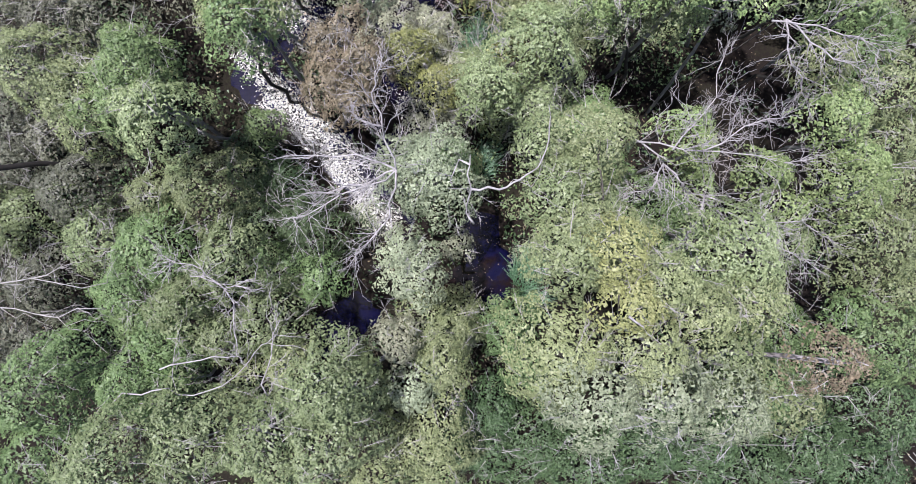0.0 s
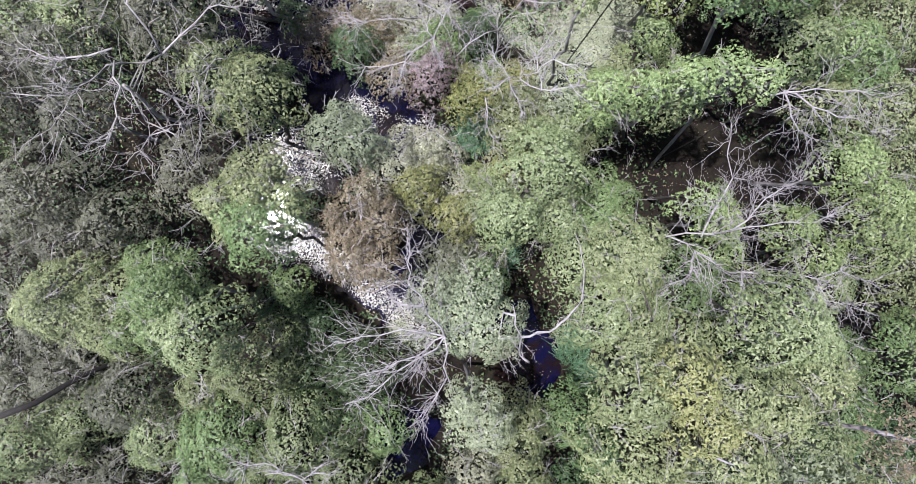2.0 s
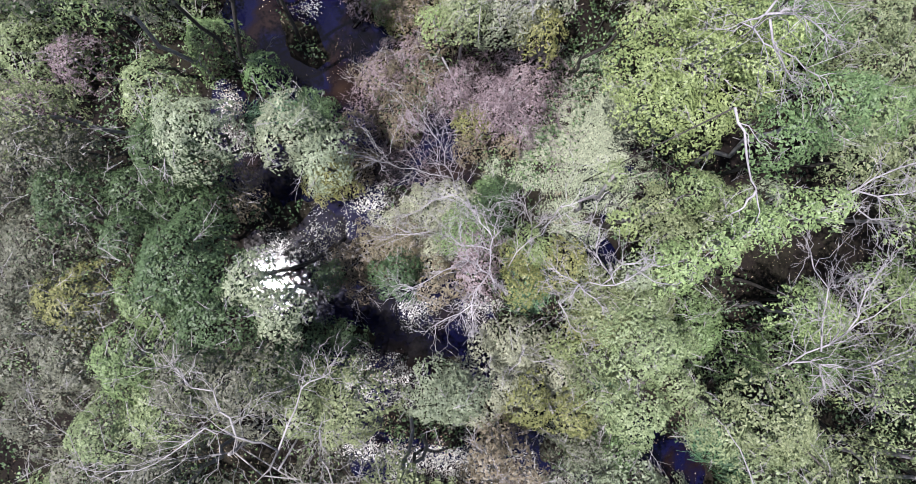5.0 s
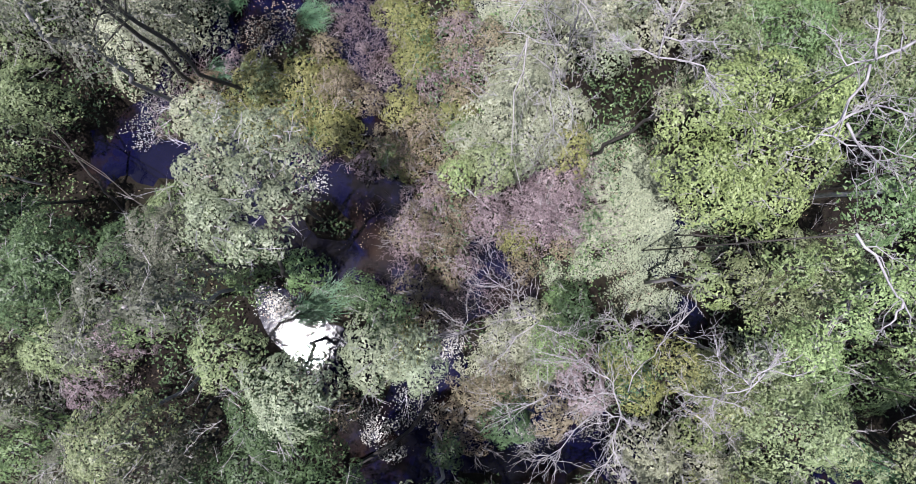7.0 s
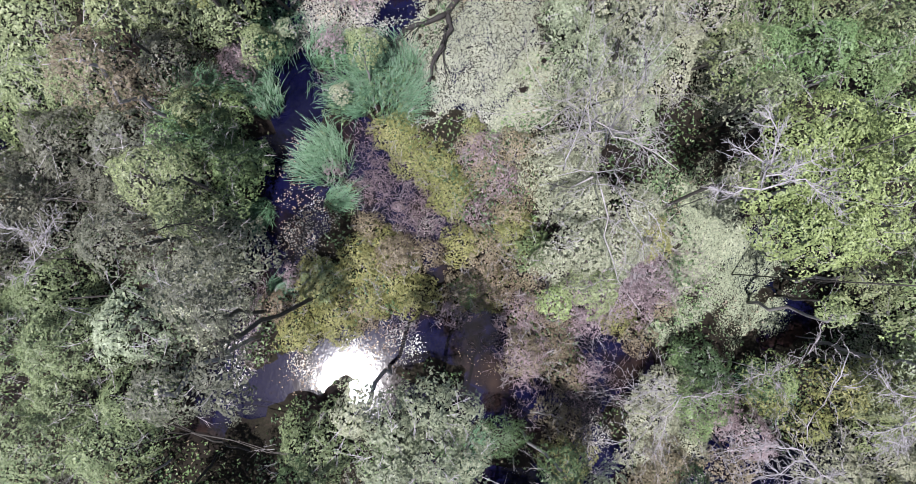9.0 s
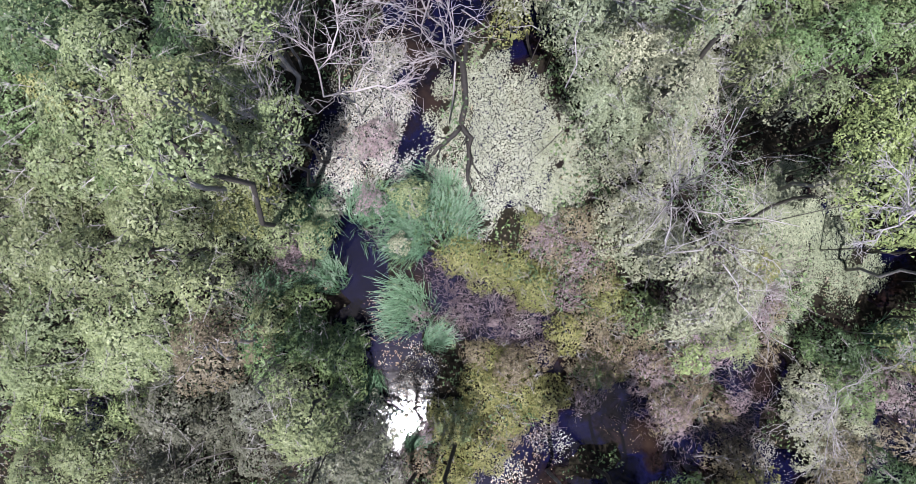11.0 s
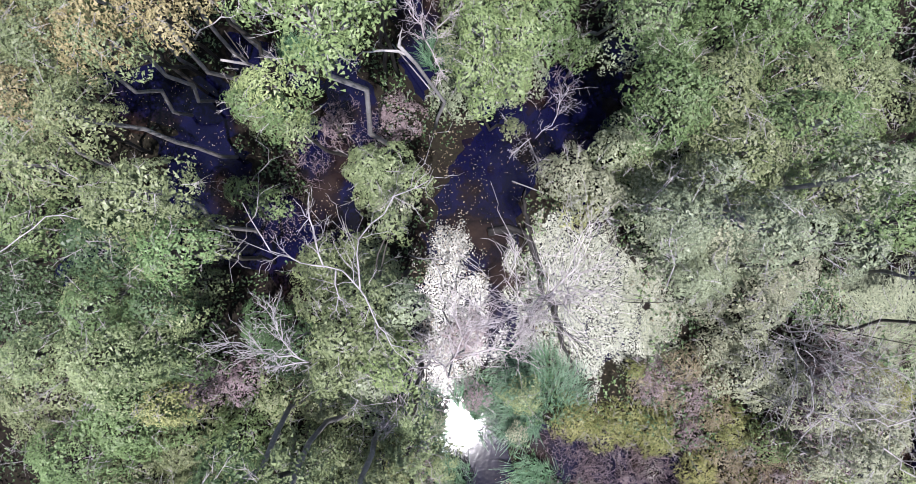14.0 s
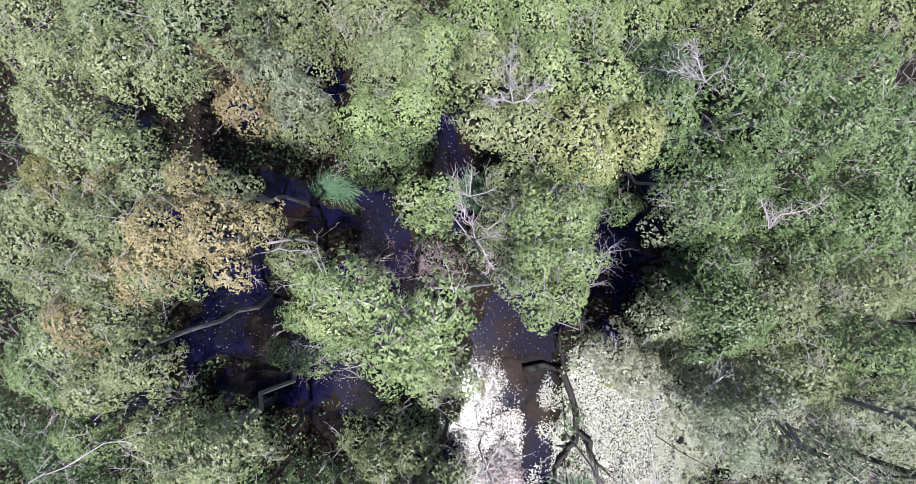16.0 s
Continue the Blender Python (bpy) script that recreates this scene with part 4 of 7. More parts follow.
tree("olive", (20.44, 34.44, 10.25, 0.85), foot=(21.24, 34.44))
tree("dark", (18.25, 30.54, 5.25, 0.95), foot=(18.25, 32.14))
tree("grey", (22.09, 21.57, 3.25, 0.64), foot=(22.49, 20.88))
tree("pink", (22.32, 23.31, 2.65, 0.84), foot=(22.32, 23.31))
tree("pink", (23.37, 25.32, 2.05, 0.52), foot=(23.37, 25.32))
tree("grey", (12.29, 27.65, 2.25, 0.4), foot=(12.29, 27.65))
tree("pale", (9.33, 17.58, 2.25, 0.83), foot=(9.33, 17.58))
tree("olive", (31.83, 28.54, 10.25, 1.03), (31.05, 27.24, 10.25, 0.97), (30.25, 26.48, 9.75, 0.81), (31.84, 30.17, 8.25, 0.88), foot=(31.64, 27.41))
tree("herb", (30.5, 31.31, 7.25, 0.93), foot=(30.5, 31.31))
tree("autumn", (30.8, 25.45, 7.25, 0.93), (29.51, 25.63, 6.75, 0.88), foot=(30.16, 25.54))
tree("grey", (30.07, 24.43, 7.05, 0.94), (29.07, 24.2, 6.45, 0.9), foot=(29.57, 24.32))
tree("olive", (28.56, 24.16, 3.25, 0.72), foot=(28.56, 24.16))
tree("olive", (28.9, 21.41, 5.75, 1.09), (28.68, 20.67, 6.25, 0.91), foot=(28.79, 21.04))
tree("bright", (27.23, 21.19, 5.25, 0.96), (27.67, 22.63, 5.25, 0.95), foot=(27.45, 21.91))
tree("green", (26.29, 21.81, 4.25, 0.75), foot=(26.29, 21.81))
tree("olive", (25.91, 19.55, 11.45, 0.91), (24.39, 19.55, 11.45, 0.86), (24.9, 20.29, 11.05, 0.64), foot=(25.07, 19.8))
tree("bright", (25.21, 18.47, 11.65, 0.9), (24.32, 17.48, 11.65, 0.9), foot=(24.76, 17.98))
tree("dark", (23.87, 16.24, 11.65, 0.79), foot=(23.87, 16.24))
tree("yellow", (23.59, 18.54, 11.65, 0.85), (22.92, 17.43, 11.65, 0.74), (22.79, 18.33, 10.75, 0.66), foot=(23.5, 17.41))
tree("green", (21.5, 16.95, 2.75, 0.66), foot=(21.5, 16.95))
tree("green", (22.85, 14.86, 12.25, 0.82), (22.09, 13.82, 12.25, 0.88), (21.52, 12.9, 12.75, 0.85), (20.65, 13.37, 12.25, 0.77), foot=(21.78, 13.74))
tree("green", (21.51, 14.68, 11.25, 0.76), foot=(22.31, 14.68))
tree("green", (18.67, 16.75, 9.75, 0.77), foot=(18.09, 16.33))
tree("green", (17.84, 14.82, 10.25, 0.69), foot=(17.26, 14.4))
tree("olive", (19.47, 20.78, 6.75, 0.31), foot=(21.07, 20.78))
tree("bright", (23.89, 22.51, 11.75, 0.56), foot=(24.22, 22.79), fill=0.7)
tree("olive", (18.78, 27.86, 6.25, 0.99), (18.3, 26.58, 5.75, 0.7), foot=(17.74, 27.22))
tree("olive", (27.68, 32.56, 8.25, 0.88), foot=(28.08, 33.25))
tree("olive", (26.02, 32.07, 10.25, 0.85), foot=(25.8, 32.75))
tree("pink", (2.97, 20.51, 1.45, 0.54), foot=(2.97, 20.51))
tree("pink", (3.28, 17.91, 1.45, 0.88), foot=(3.28, 17.91))
tree("pink", (3.77, 26.45, 1.45, 0.47), foot=(3.77, 26.45))
tree("brown", (2.52, 26.86, 1.45, 0.62), foot=(2.52, 26.86))
tree("pink", (7.72, 25.57, 0.75, 0.4), foot=(7.72, 25.57))
tree("pink", (6.69, 22.96, 0.75, 0.22), foot=(6.69, 22.96))
tree("olive", (-11.58, 5.27, 8.79, 1.24), (-10.66, 4.83, 7.73, 1.67), foot=(-11.12, 5.05))
tree("dull", (-14.12, 4.7, 4.67, 1.45), (-14.51, 3.07, 4, 1.36), (-16.03, 2.69, 4, 1.52), (-15.73, 4.75, 4.81, 1.7), foot=(-15.1, 3.8))
tree("olive", (-14.49, 1.3, 4, 1.54), (-15.43, 1.17, 5.5, 1.2), foot=(-14.96, 1.23))
tree("green", (-11, -3.71, 9.57, 1.41), (-11.15, -5.8, 9.29, 1.45), (-9.27, -1.07, 7.3, 1.29), (-8.98, -3.76, 7.7, 1.45), (-7.88, -2.48, 7.9, 1.22), (-8.51, 0.18, 7.3, 1.66), foot=(-9.46, -2.77))
tree("dull", (-11.44, 1.98, 6.23, 1.52), foot=(-11.44, 1.98))
tree("olive", (-14.04, 9.23, 7.23, 1.44), (-13.68, 10.79, 7.99, 1.15), (-14.69, 12.27, 6.76, 1.35), foot=(-13.64, 10.24))
tree("olive", (-8.16, -5.27, 11, 1.56), (-6.54, -4.92, 10.11, 1.5), (-4.24, -4.78, 10.99, 1.22), (-2.92, -4.69, 11, 1.28), (-2.86, -3.43, 11, 1.31), foot=(-4.94, -4.62))
tree("olive", (-1.87, -6.23, 8.17, 1.53), (-0.34, -5.79, 7.21, 1.6), foot=(-1.1, -6.01))
tree("pale", (-0.21, 7.37, 5.03, 0.95), (0.35, 5.67, 5.12, 1.23), (-1.53, 6.93, 6.6, 1.29), foot=(-0.46, 6.66))
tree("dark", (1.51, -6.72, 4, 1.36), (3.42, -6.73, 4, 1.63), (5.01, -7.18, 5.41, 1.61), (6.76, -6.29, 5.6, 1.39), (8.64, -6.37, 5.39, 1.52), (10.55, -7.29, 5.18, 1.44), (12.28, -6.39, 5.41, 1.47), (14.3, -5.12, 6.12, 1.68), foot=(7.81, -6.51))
tree("olive", (13.89, 0.36, 7.01, 1.53), (13.43, 4.92, 7.94, 1.32), (14.23, 3.6, 6.75, 1.22), (14.75, 2.06, 5.96, 1.62), (14.55, -1.26, 6.23, 1.4), foot=(14.4, 2.67))
tree("bright", (11.45, 1.82, 9.44, 1.06), foot=(11.05, 1.13))
tree("green", (12.84, 6.55, 7.61, 1.44), foot=(13.24, 5.86))
tree("dark", (15, -7.71, 4, 1.57), foot=(15, -7.71))
tree("green", (13.35, -2.67, 7.93, 1.52), foot=(13.75, -3.36))
tree("dull", (-6.74, 7.84, 9.31, 1.32), (-6.1, 11.51, 11, 1.3), (-10.96, 12.11, 9.73, 1.51), foot=(-8.36, 9.73))
tree("green", (11.53, -2.58, 4.79, 1.28), (10.64, -4.2, 5.96, 1.55), foot=(11.08, -3.39))
tree("dull", (-15.29, -0.47, 4, 1.4), (-14.67, -1.99, 5.25, 1.39), (-14.36, -3.45, 6.01, 1.56), foot=(-14.77, -1.97))
tree("olive", (-4.67, 9.53, 9.64, 1.18), foot=(-5.33, 9.48))
tree("olive", (0.17, -3.15, 8.25, 0.77), (0, -2.51, 6.08, 1.42), (0.64, -2.23, 4, 1.09), foot=(-0.13, -3.32))
tree("olive", (-5.13, -2.16, 7.29, 1.39), (-6.13, -0.32, 8.21, 1.27), foot=(-4.89, -1.01))
tree("olive", (2.98, -2.51, 11, 1.47), foot=(4.58, -2.51))
tree("olive", (13.61, 7.63, 8.35, 1.37), (13.29, 9.08, 9.08, 1.3), (14.19, 9.71, 6.5, 1.4), (15.64, 11.86, 8.6, 1.22), foot=(13.96, 9.39))
tree("olive", (-8.5, 12.46, 9.94, 1.34), foot=(-8.5, 12.46))
tree("olive", (7.14, -2.78, 11, 1.18), foot=(6.34, -2.78))
tree("dark", (-6.03, 13.46, 9.98, 1.63), (-5.58, 14.93, 11, 1.45), foot=(-6.94, 15.33))
tree("dull", (-9.26, 15.05, 9.95, 1.24), (-8.82, 18.22, 8.66, 1.5), (-12.1, 14.55, 8.1, 1.18), (-10.17, 17.33, 8.89, 1.18), (-10.62, 16.09, 9.61, 1.68), (-9.02, 21.84, 8.12, 1.51), (-10.68, 20.54, 8.09, 1.58), foot=(-10.1, 17.66))
tree("olive", (-7.52, 3.64, 10.11, 1.26), foot=(-7.77, 4.34))
tree("dark", (-6.21, 1.34, 4.59, 1.28), (-4.44, 0.71, 4.79, 1.56), foot=(-5.32, 1.02))
tree("olive", (7.52, -0.07, 10.92, 1.41), foot=(6.39, 1.06))
tree("dark", (-5.65, 17.1, 7.61, 1.29), foot=(-6.05, 16.41))
tree("olive", (3.61, 0.52, 11, 1.16), (4.53, 0.06, 11, 1.19), (3.84, 2.82, 11, 1.16), foot=(3.99, 1.13))
tree("grey", (-3.51, 17.87, 9.9, 1.18), foot=(-3.72, 18.94))
tree("pale", (8.33, 17.38, 4, 1.2), (7.84, 16.76, 4.1, 1.25), foot=(7.73, 16.37))
tree("grey", (-0.22, 2.14, 9.69, 1.36), foot=(-0.22, 2.14))
tree("green", (12.24, 9.66, 8.39, 1.23), foot=(12.02, 10.34))
tree("olive", (-7.51, 25.73, 4, 1.64), (-7.96, 27.42, 5.55, 1.14), (-10.14, 27.29, 4.2, 1.4), foot=(-8.54, 26.81))
tree("olive", (-6.9, 20.98, 9.82, 1.21), foot=(-5.94, 21.6))
tree("green", (-2.08, 21.92, 4, 1.07), foot=(-2.08, 23.52))
tree("dark", (-5.89, 11.24, 4.57, 1.35), foot=(-7.49, 11.24))
tree("grey", (5.57, 16.22, 6.62, 0.99), foot=(4.44, 17.35))
tree("bright", (2.32, 9.4, 4.26, 0.86), foot=(1.6, 9.4))
tree("dull", (-0.33, 3.59, 6.07, 1.23), foot=(1.27, 3.59))
tree("pale", (3.39, 4.99, 4.62, 1.58), foot=(3.97, 4.57))
tree("olive", (1.28, 4.55, 9.4, 0.89), (2.65, 5.79, 9.36, 1.36), foot=(1.56, 5.86))
tree("olive", (-2.02, 24.6, 4, 1.41), (-0.99, 30.56, 5.16, 1.13), (-2.22, 30.84, 5.95, 1.38), foot=(-3.09, 27.34))
tree("bright", (8.72, -0.4, 5.95, 1.43), foot=(7.92, -0.4))
tree("dark", (-4.14, 25.97, 7.78, 1.1), (-5.58, 26.14, 7.34, 1.12), (-5.39, 27.93, 6.6, 1.68), (-7.25, 28.82, 6.26, 1.45), foot=(-5.59, 27.21))
tree("dull", (-9.72, 25.99, 4, 1.25), foot=(-9.72, 25.99))
tree("green", (-11.17, 25.08, 4, 1.13), foot=(-11.97, 25.08))
tree("pale", (2.46, 29.32, 4, 1.54), (4.24, 29.03, 4, 1.64), foot=(3.35, 29.18))
tree("pale", (13.05, 14.05, 4.35, 1.46), (14.49, 12.33, 4, 1.17), (13.38, 11.04, 4, 1.67), foot=(13.47, 14.25))
tree("dull", (6.21, 34.92, 4.35, 1.14), (4.61, 34.58, 4, 1.67), (5.45, 31.44, 4.99, 1.42), (7.31, 34.04, 4.93, 1.55), (5.2, 35.09, 6.02, 1.4), (3.41, 35.88, 4.71, 1.22), (4.51, 35.62, 7.31, 1.1), (6.3, 32.83, 4, 1.21), foot=(5.37, 34.3))
tree("green", (14.11, 11.28, 6.03, 1.11), foot=(14.91, 11.28))
tree("olive", (-0.09, 3.17, 4, 1.3), foot=(1.04, 2.04))
tree("olive", (9.18, 35.74, 4, 1.32), (9.34, 34.13, 4, 1.32), (9.7, 37.93, 4.6, 1.55), (10.24, 40.03, 4.19, 1.48), foot=(9.62, 36.96))
tree("olive", (2.14, 34.3, 4, 1.62), (0.72, 32.96, 5.57, 1.5), (-1.08, 33.12, 4.64, 1.42), (-2.33, 33.32, 6.07, 1.45), (1.56, 36.3, 4, 1.21), (0.53, 34.86, 6.32, 1.3), (2.33, 37.56, 4.55, 1.66), foot=(0.55, 34.63))
tree("dull", (-4.17, 32.08, 5.11, 1.15), foot=(-4.17, 32.08))
tree("green", (-5.9, 31.84, 4.83, 1.54), foot=(-5.9, 31.84))
tree("dull", (3.82, 29.06, 6.1, 1.6), foot=(5.42, 29.06))
tree("dull", (10.61, 31.21, 4, 1.13), foot=(10.61, 31.21))
tree("olive", (11.39, 28.12, 4.16, 0.65), (12.25, 29.25, 5.66, 1.07), foot=(10.22, 28.68))
tree("dull", (-1.62, 21.94, 11, 1.36), foot=(-2.02, 21.25))
tree("olive", (10.14, 32.73, 9.53, 1.44), foot=(9.01, 33.86))
tree("brown", (8.86, 30.51, 10.32, 1.06), foot=(8.46, 31.2))
tree("olive", (12.3, 30.89, 4, 1.13), (13.78, 33.67, 4, 1.26), (12.91, 32.12, 4, 1.43), foot=(13, 32.23))
tree("olive", (12.42, 12.72, 6.84, 1.01), foot=(13.22, 12.72))
tree("olive", (14.83, 35.87, 5.05, 1.45), (16.41, 36.98, 5.23, 1.41), (14.84, 37.5, 5.36, 1.21), (13.29, 37.98, 5.52, 1.25), (11.77, 38.39, 5.79, 1.32), (13.19, 36.36, 5.3, 1.58), (16.25, 35.41, 4, 1.6), foot=(14.37, 36.93))
tree("bright", (8.61, 37.67, 4, 0.98), (8.02, 38.7, 4, 1.33), foot=(8.32, 38.18))
tree("olive", (6.6, 36.49, 5.52, 1.31), (6.52, 38.16, 5.41, 1.34), foot=(6.56, 37.33))
tree("green", (7.71, 30.67, 4.17, 1.12), foot=(7.71, 32.27))
tree("dark", (19.16, 32.78, 7.03, 1.28), foot=(18.87, 31.3))
tree("olive", (15.75, 15.97, 5.02, 1.34), (16.5, 17.67, 6.1, 1.36), foot=(14.99, 15.69))
tree("green", (18.18, 35.28, 6.78, 1.62), (17.81, 36.77, 7.18, 1.68), foot=(17.99, 36.03))
tree("olive", (19.63, 33.22, 9.94, 1.49), foot=(19.63, 34.82))
tree("dull", (16.15, 39.86, 4, 1.61), (14.56, 40.06, 4.89, 1.45), foot=(15.36, 39.96))
tree("olive", (15.61, 16.69, 11, 1.23), (17.4, 16.44, 11, 1.2), (16.39, 14.46, 10.65, 1.12), foot=(16.47, 14.26))
tree("green", (17.67, 17.44, 11, 1.14), foot=(17.67, 15.84))
tree("olive", (20.15, 36.94, 6.92, 1.68), foot=(20.15, 36.94))
tree("olive", (26.01, 28.83, 11, 0.9), foot=(26.81, 28.83))
tree("bright", (22.96, 25.9, 11, 0.79), foot=(24.09, 27.03), fill=0.7)
tree("green", (15.29, 33.83, 4, 1.59), foot=(15.29, 33.83))
tree("olive", (22.16, 20.44, 7.6, 1.18), foot=(23.76, 20.44))
tree("dark", (23.34, 35.15, 8.07, 1.39), (22.2, 36.22, 7.55, 1.1), (24.9, 35.89, 7.37, 1.25), foot=(24.28, 35.75))
tree("olive", (29.21, 24.89, 4, 1.15), (30.51, 23.81, 5.63, 1.13), (31.61, 23.6, 6.86, 1.4), (31.86, 21.98, 5.13, 1.62), (30.43, 20.67, 5.4, 1.69), foot=(31.12, 23.68))
tree("green", (26.74, 23.05, 4, 1.25), foot=(26.74, 23.05))
tree("olive", (11.87, 24.61, 4, 0.65), foot=(11.07, 24.61))
tree("green", (20.48, 15.64, 10.3, 1.44), (20.75, 13.61, 11, 1.6), (19.72, 11.88, 11, 1.7), foot=(19.52, 13.71))
tree("green", (18.08, 11.42, 10.74, 1.51), foot=(18.08, 11.42))
tree("olive", (30.29, 32.55, 6.35, 1.11), (31.17, 30.4, 7.61, 1.41), (29.7, 33.76, 6.19, 1.67), foot=(30.39, 32.24))
tree("green", (25.84, 34.14, 7.89, 1.5), foot=(26.24, 34.83))
tree("olive", (29.13, 28.43, 10.11, 0.92), foot=(29.13, 28.43))
tree("green", (23.1, 16.36, 11, 1.24), foot=(23.82, 16.36))
tree("bright", (28.19, 19.7, 5.44, 1.63), (28.76, 17.52, 4.86, 1.29), (27.51, 16.44, 6.48, 1.6), (26.78, 14.67, 5.62, 1.49), (25.97, 12.8, 4.83, 1.39), (25.04, 11.16, 4.72, 1.14), foot=(27.04, 15.38))
tree("olive", (35.3, 29.81, 6.85, 1.54), foot=(35.3, 29.81))
tree("olive", (32.36, 26.93, 10.11, 1.4), (30.91, 25.06, 11, 1.28), foot=(31.64, 25.99))
tree("bright", (24, 11.06, 7.29, 1.65), (22.8, 10.52, 9.62, 1.18), (22.02, 9, 9.29, 1.4), foot=(22.94, 10.19))
tree("vivid", (8.39, 10.97, 10.08, 0.99), (9.36, 12.12, 9.55, 0.85), (8.39, 12.54, 9.7, 0.9), (7.15, 11.73, 9.46, 0.97), (7.04, 10.77, 9.6, 1.09), (7.45, 9.76, 9.51, 0.85), (8.66, 9.5, 9.71, 0.84), (9.61, 10.17, 9.52, 1.09), (9.96, 11.24, 9.62, 1.07), foot=(8.39, 10.97))
tree("vivid", (10.02, 10.32, 10.41, 0.58), (9.24, 10.09, 10.4, 0.65), foot=(9.62, 10.14))
tree("bright", (4.54, 7.12, 9.8, 0.71), (5.54, 6.95, 10.2, 0.61), (6.48, 6.88, 10.6, 0.6), (7.24, 6.75, 11.1, 0.62), (7.96, 6.35, 11, 0.56), foot=(6.35, 6.81))
tree("green", (5.15, 4.56, 5.2, 1.03), (4.09, 3.76, 5, 0.85), foot=(4.62, 4.16))
tree("olive", (6.45, 7.01, 8.8, 0.9), (5.38, 7.36, 8.2, 0.93), foot=(5.92, 7.18))
tree("olive", (2.64, 7.71, 7.5, 0.96), (3.72, 6.3, 7.5, 0.88), foot=(3.18, 7.0))
tree("grey", (12.31, 15.56, 6, 0.98), foot=(13.94, 16.94))
tree("bright", (14.24, 15.56, 9, 0.85), (15.2, 16.13, 9, 0.77), foot=(14.72, 15.84))
tree("dark", (7.51, 28.48, 3.2, 0.79), (8.61, 29.47, 3, 0.69), foot=(8.06, 28.98))
tree("brown", (-3.24, 5.7, 9, 0.61), (-2.48, 6.13, 9.2, 0.64), (-2.07, 5.25, 9.2, 0.64), (-3.19, 4.59, 9, 0.69), (-2.35, 4.22, 8.8, 0.65), foot=(-2.67, 5.18))
tree("olive", (-5.78, 6.67, 10.5, 0.63), (-4.86, 6.57, 10.8, 0.62), (-4.15, 6.28, 10.5, 0.59), (-5.66, 6.01, 10, 0.58), (-4.82, 5.81, 10, 0.58), foot=(-5.05, 6.27))
tree("green", (-8.53, 5.73, 9, 0.61), (-7.86, 5.25, 9, 0.64), (-9.01, 4.73, 8.8, 0.64), (-8.16, 4.37, 8.8, 0.61), (-9.78, 3.98, 8.2, 0.57), foot=(-8.67, 4.81))
tree("bright", (24.24, 22.63, 12, 0.45), (23.54, 22.59, 12, 0.42), (24.04, 22.06, 11.8, 0.35), foot=(23.94, 22.43), fill=0.75)
tree("olive", (22.72, 31.89, 9, 0.67), (22.38, 30.75, 9.3, 0.7), (21.73, 29.96, 9.3, 0.7), (20.93, 29.54, 9, 0.62), (21.17, 31.03, 9.2, 0.7), (20.37, 32.15, 8.6, 0.64), (19.77, 31.54, 8.4, 0.64), foot=(21.3, 30.98))
tree("bright", (22.42, 20.46, 11, 0.64), (21.9, 19.72, 11.2, 0.63), (21.55, 20.84, 11, 0.61), (20.95, 20.1, 11, 0.64), (20.88, 21.36, 10.5, 0.58), (20.32, 20.74, 10.6, 0.62), (20.19, 21.56, 10, 0.45), foot=(21.17, 20.68))
tree("green", (-6.69, 14.92, 10.25, 1.07), foot=(-6.69, 14.92))
tree("olive", (15.12, 27.99, 9.5, 0.76), foot=(15.12, 27.99))
tree("olive", (14.21, 27.26, 9.5, 0.67), foot=(14.21, 27.26))
tree("olive", (13.5, 27.85, 9.5, 0.73), foot=(13.5, 27.85))
tree("olive", (13.36, 28.68, 9.5, 0.73), foot=(13.36, 28.68))
tree("autumn", (28.09, 28.8, 11, 0.59), foot=(28.09, 28.8))
tree("olive", (27.85, 27.89, 11, 0.59), foot=(27.85, 27.89))
tree("autumn", (27.49, 27.04, 11, 0.59), foot=(27.49, 27.04))
tree("olive", (26.62, 26.35, 11, 0.55), foot=(26.62, 26.35))
tree("autumn", (25.72, 26.13, 11, 0.53), foot=(25.72, 26.13))
tree("olive", (27.1, 28.94, 11, 0.59), foot=(27.1, 28.94))
tree("autumn", (26.7, 29.79, 11, 0.46), foot=(26.7, 29.79))
tree("green", (-5.83, 4.16, 5, 0.7), foot=(-5.83, 4.16))
tree("olive", (22.04, 33.39, 6, 0.79), foot=(22.04, 33.39))
tree("olive", (20.72, 31.79, 5, 0.83), foot=(20.72, 31.79))
tree("olive", (21.49, 33.56, 8, 0.65), foot=(21.49, 33.56))
tree("olive", (20.17, 32.92, 8, 0.62), foot=(20.17, 32.92))
tree("olive", (7.17, 7.6, 7, 0.82), foot=(7.17, 7.6))
tree("olive", (5.94, 8.12, 7, 0.82), foot=(5.94, 8.12))
tree("dull", (-10.49, 7.51, 6.55, 1.1), (-11.96, 8.62, 7.89, 1.43), (-13.55, 7.04, 7.08, 1.5), foot=(-12.0, 7.72))
tree("pale", (13.78, 16.82, 7.75, 0.94), foot=(13.78, 16.82))
tree("grey", (11.97, 16.55, 4, 1.41), (12.64, 17.28, 5.44, 1.17), (12.88, 18.4, 6.74, 0.66), foot=(12.5, 17.41))
tree("grey", (15.38, 18.36, 8, 0.97), (15.25, 17.32, 8.5, 0.95), (14.01, 16.3, 7.5, 1.0), (14.08, 17.45, 6.5, 1.04), (12.62, 16.65, 5, 1.03), foot=(14.27, 17.22))
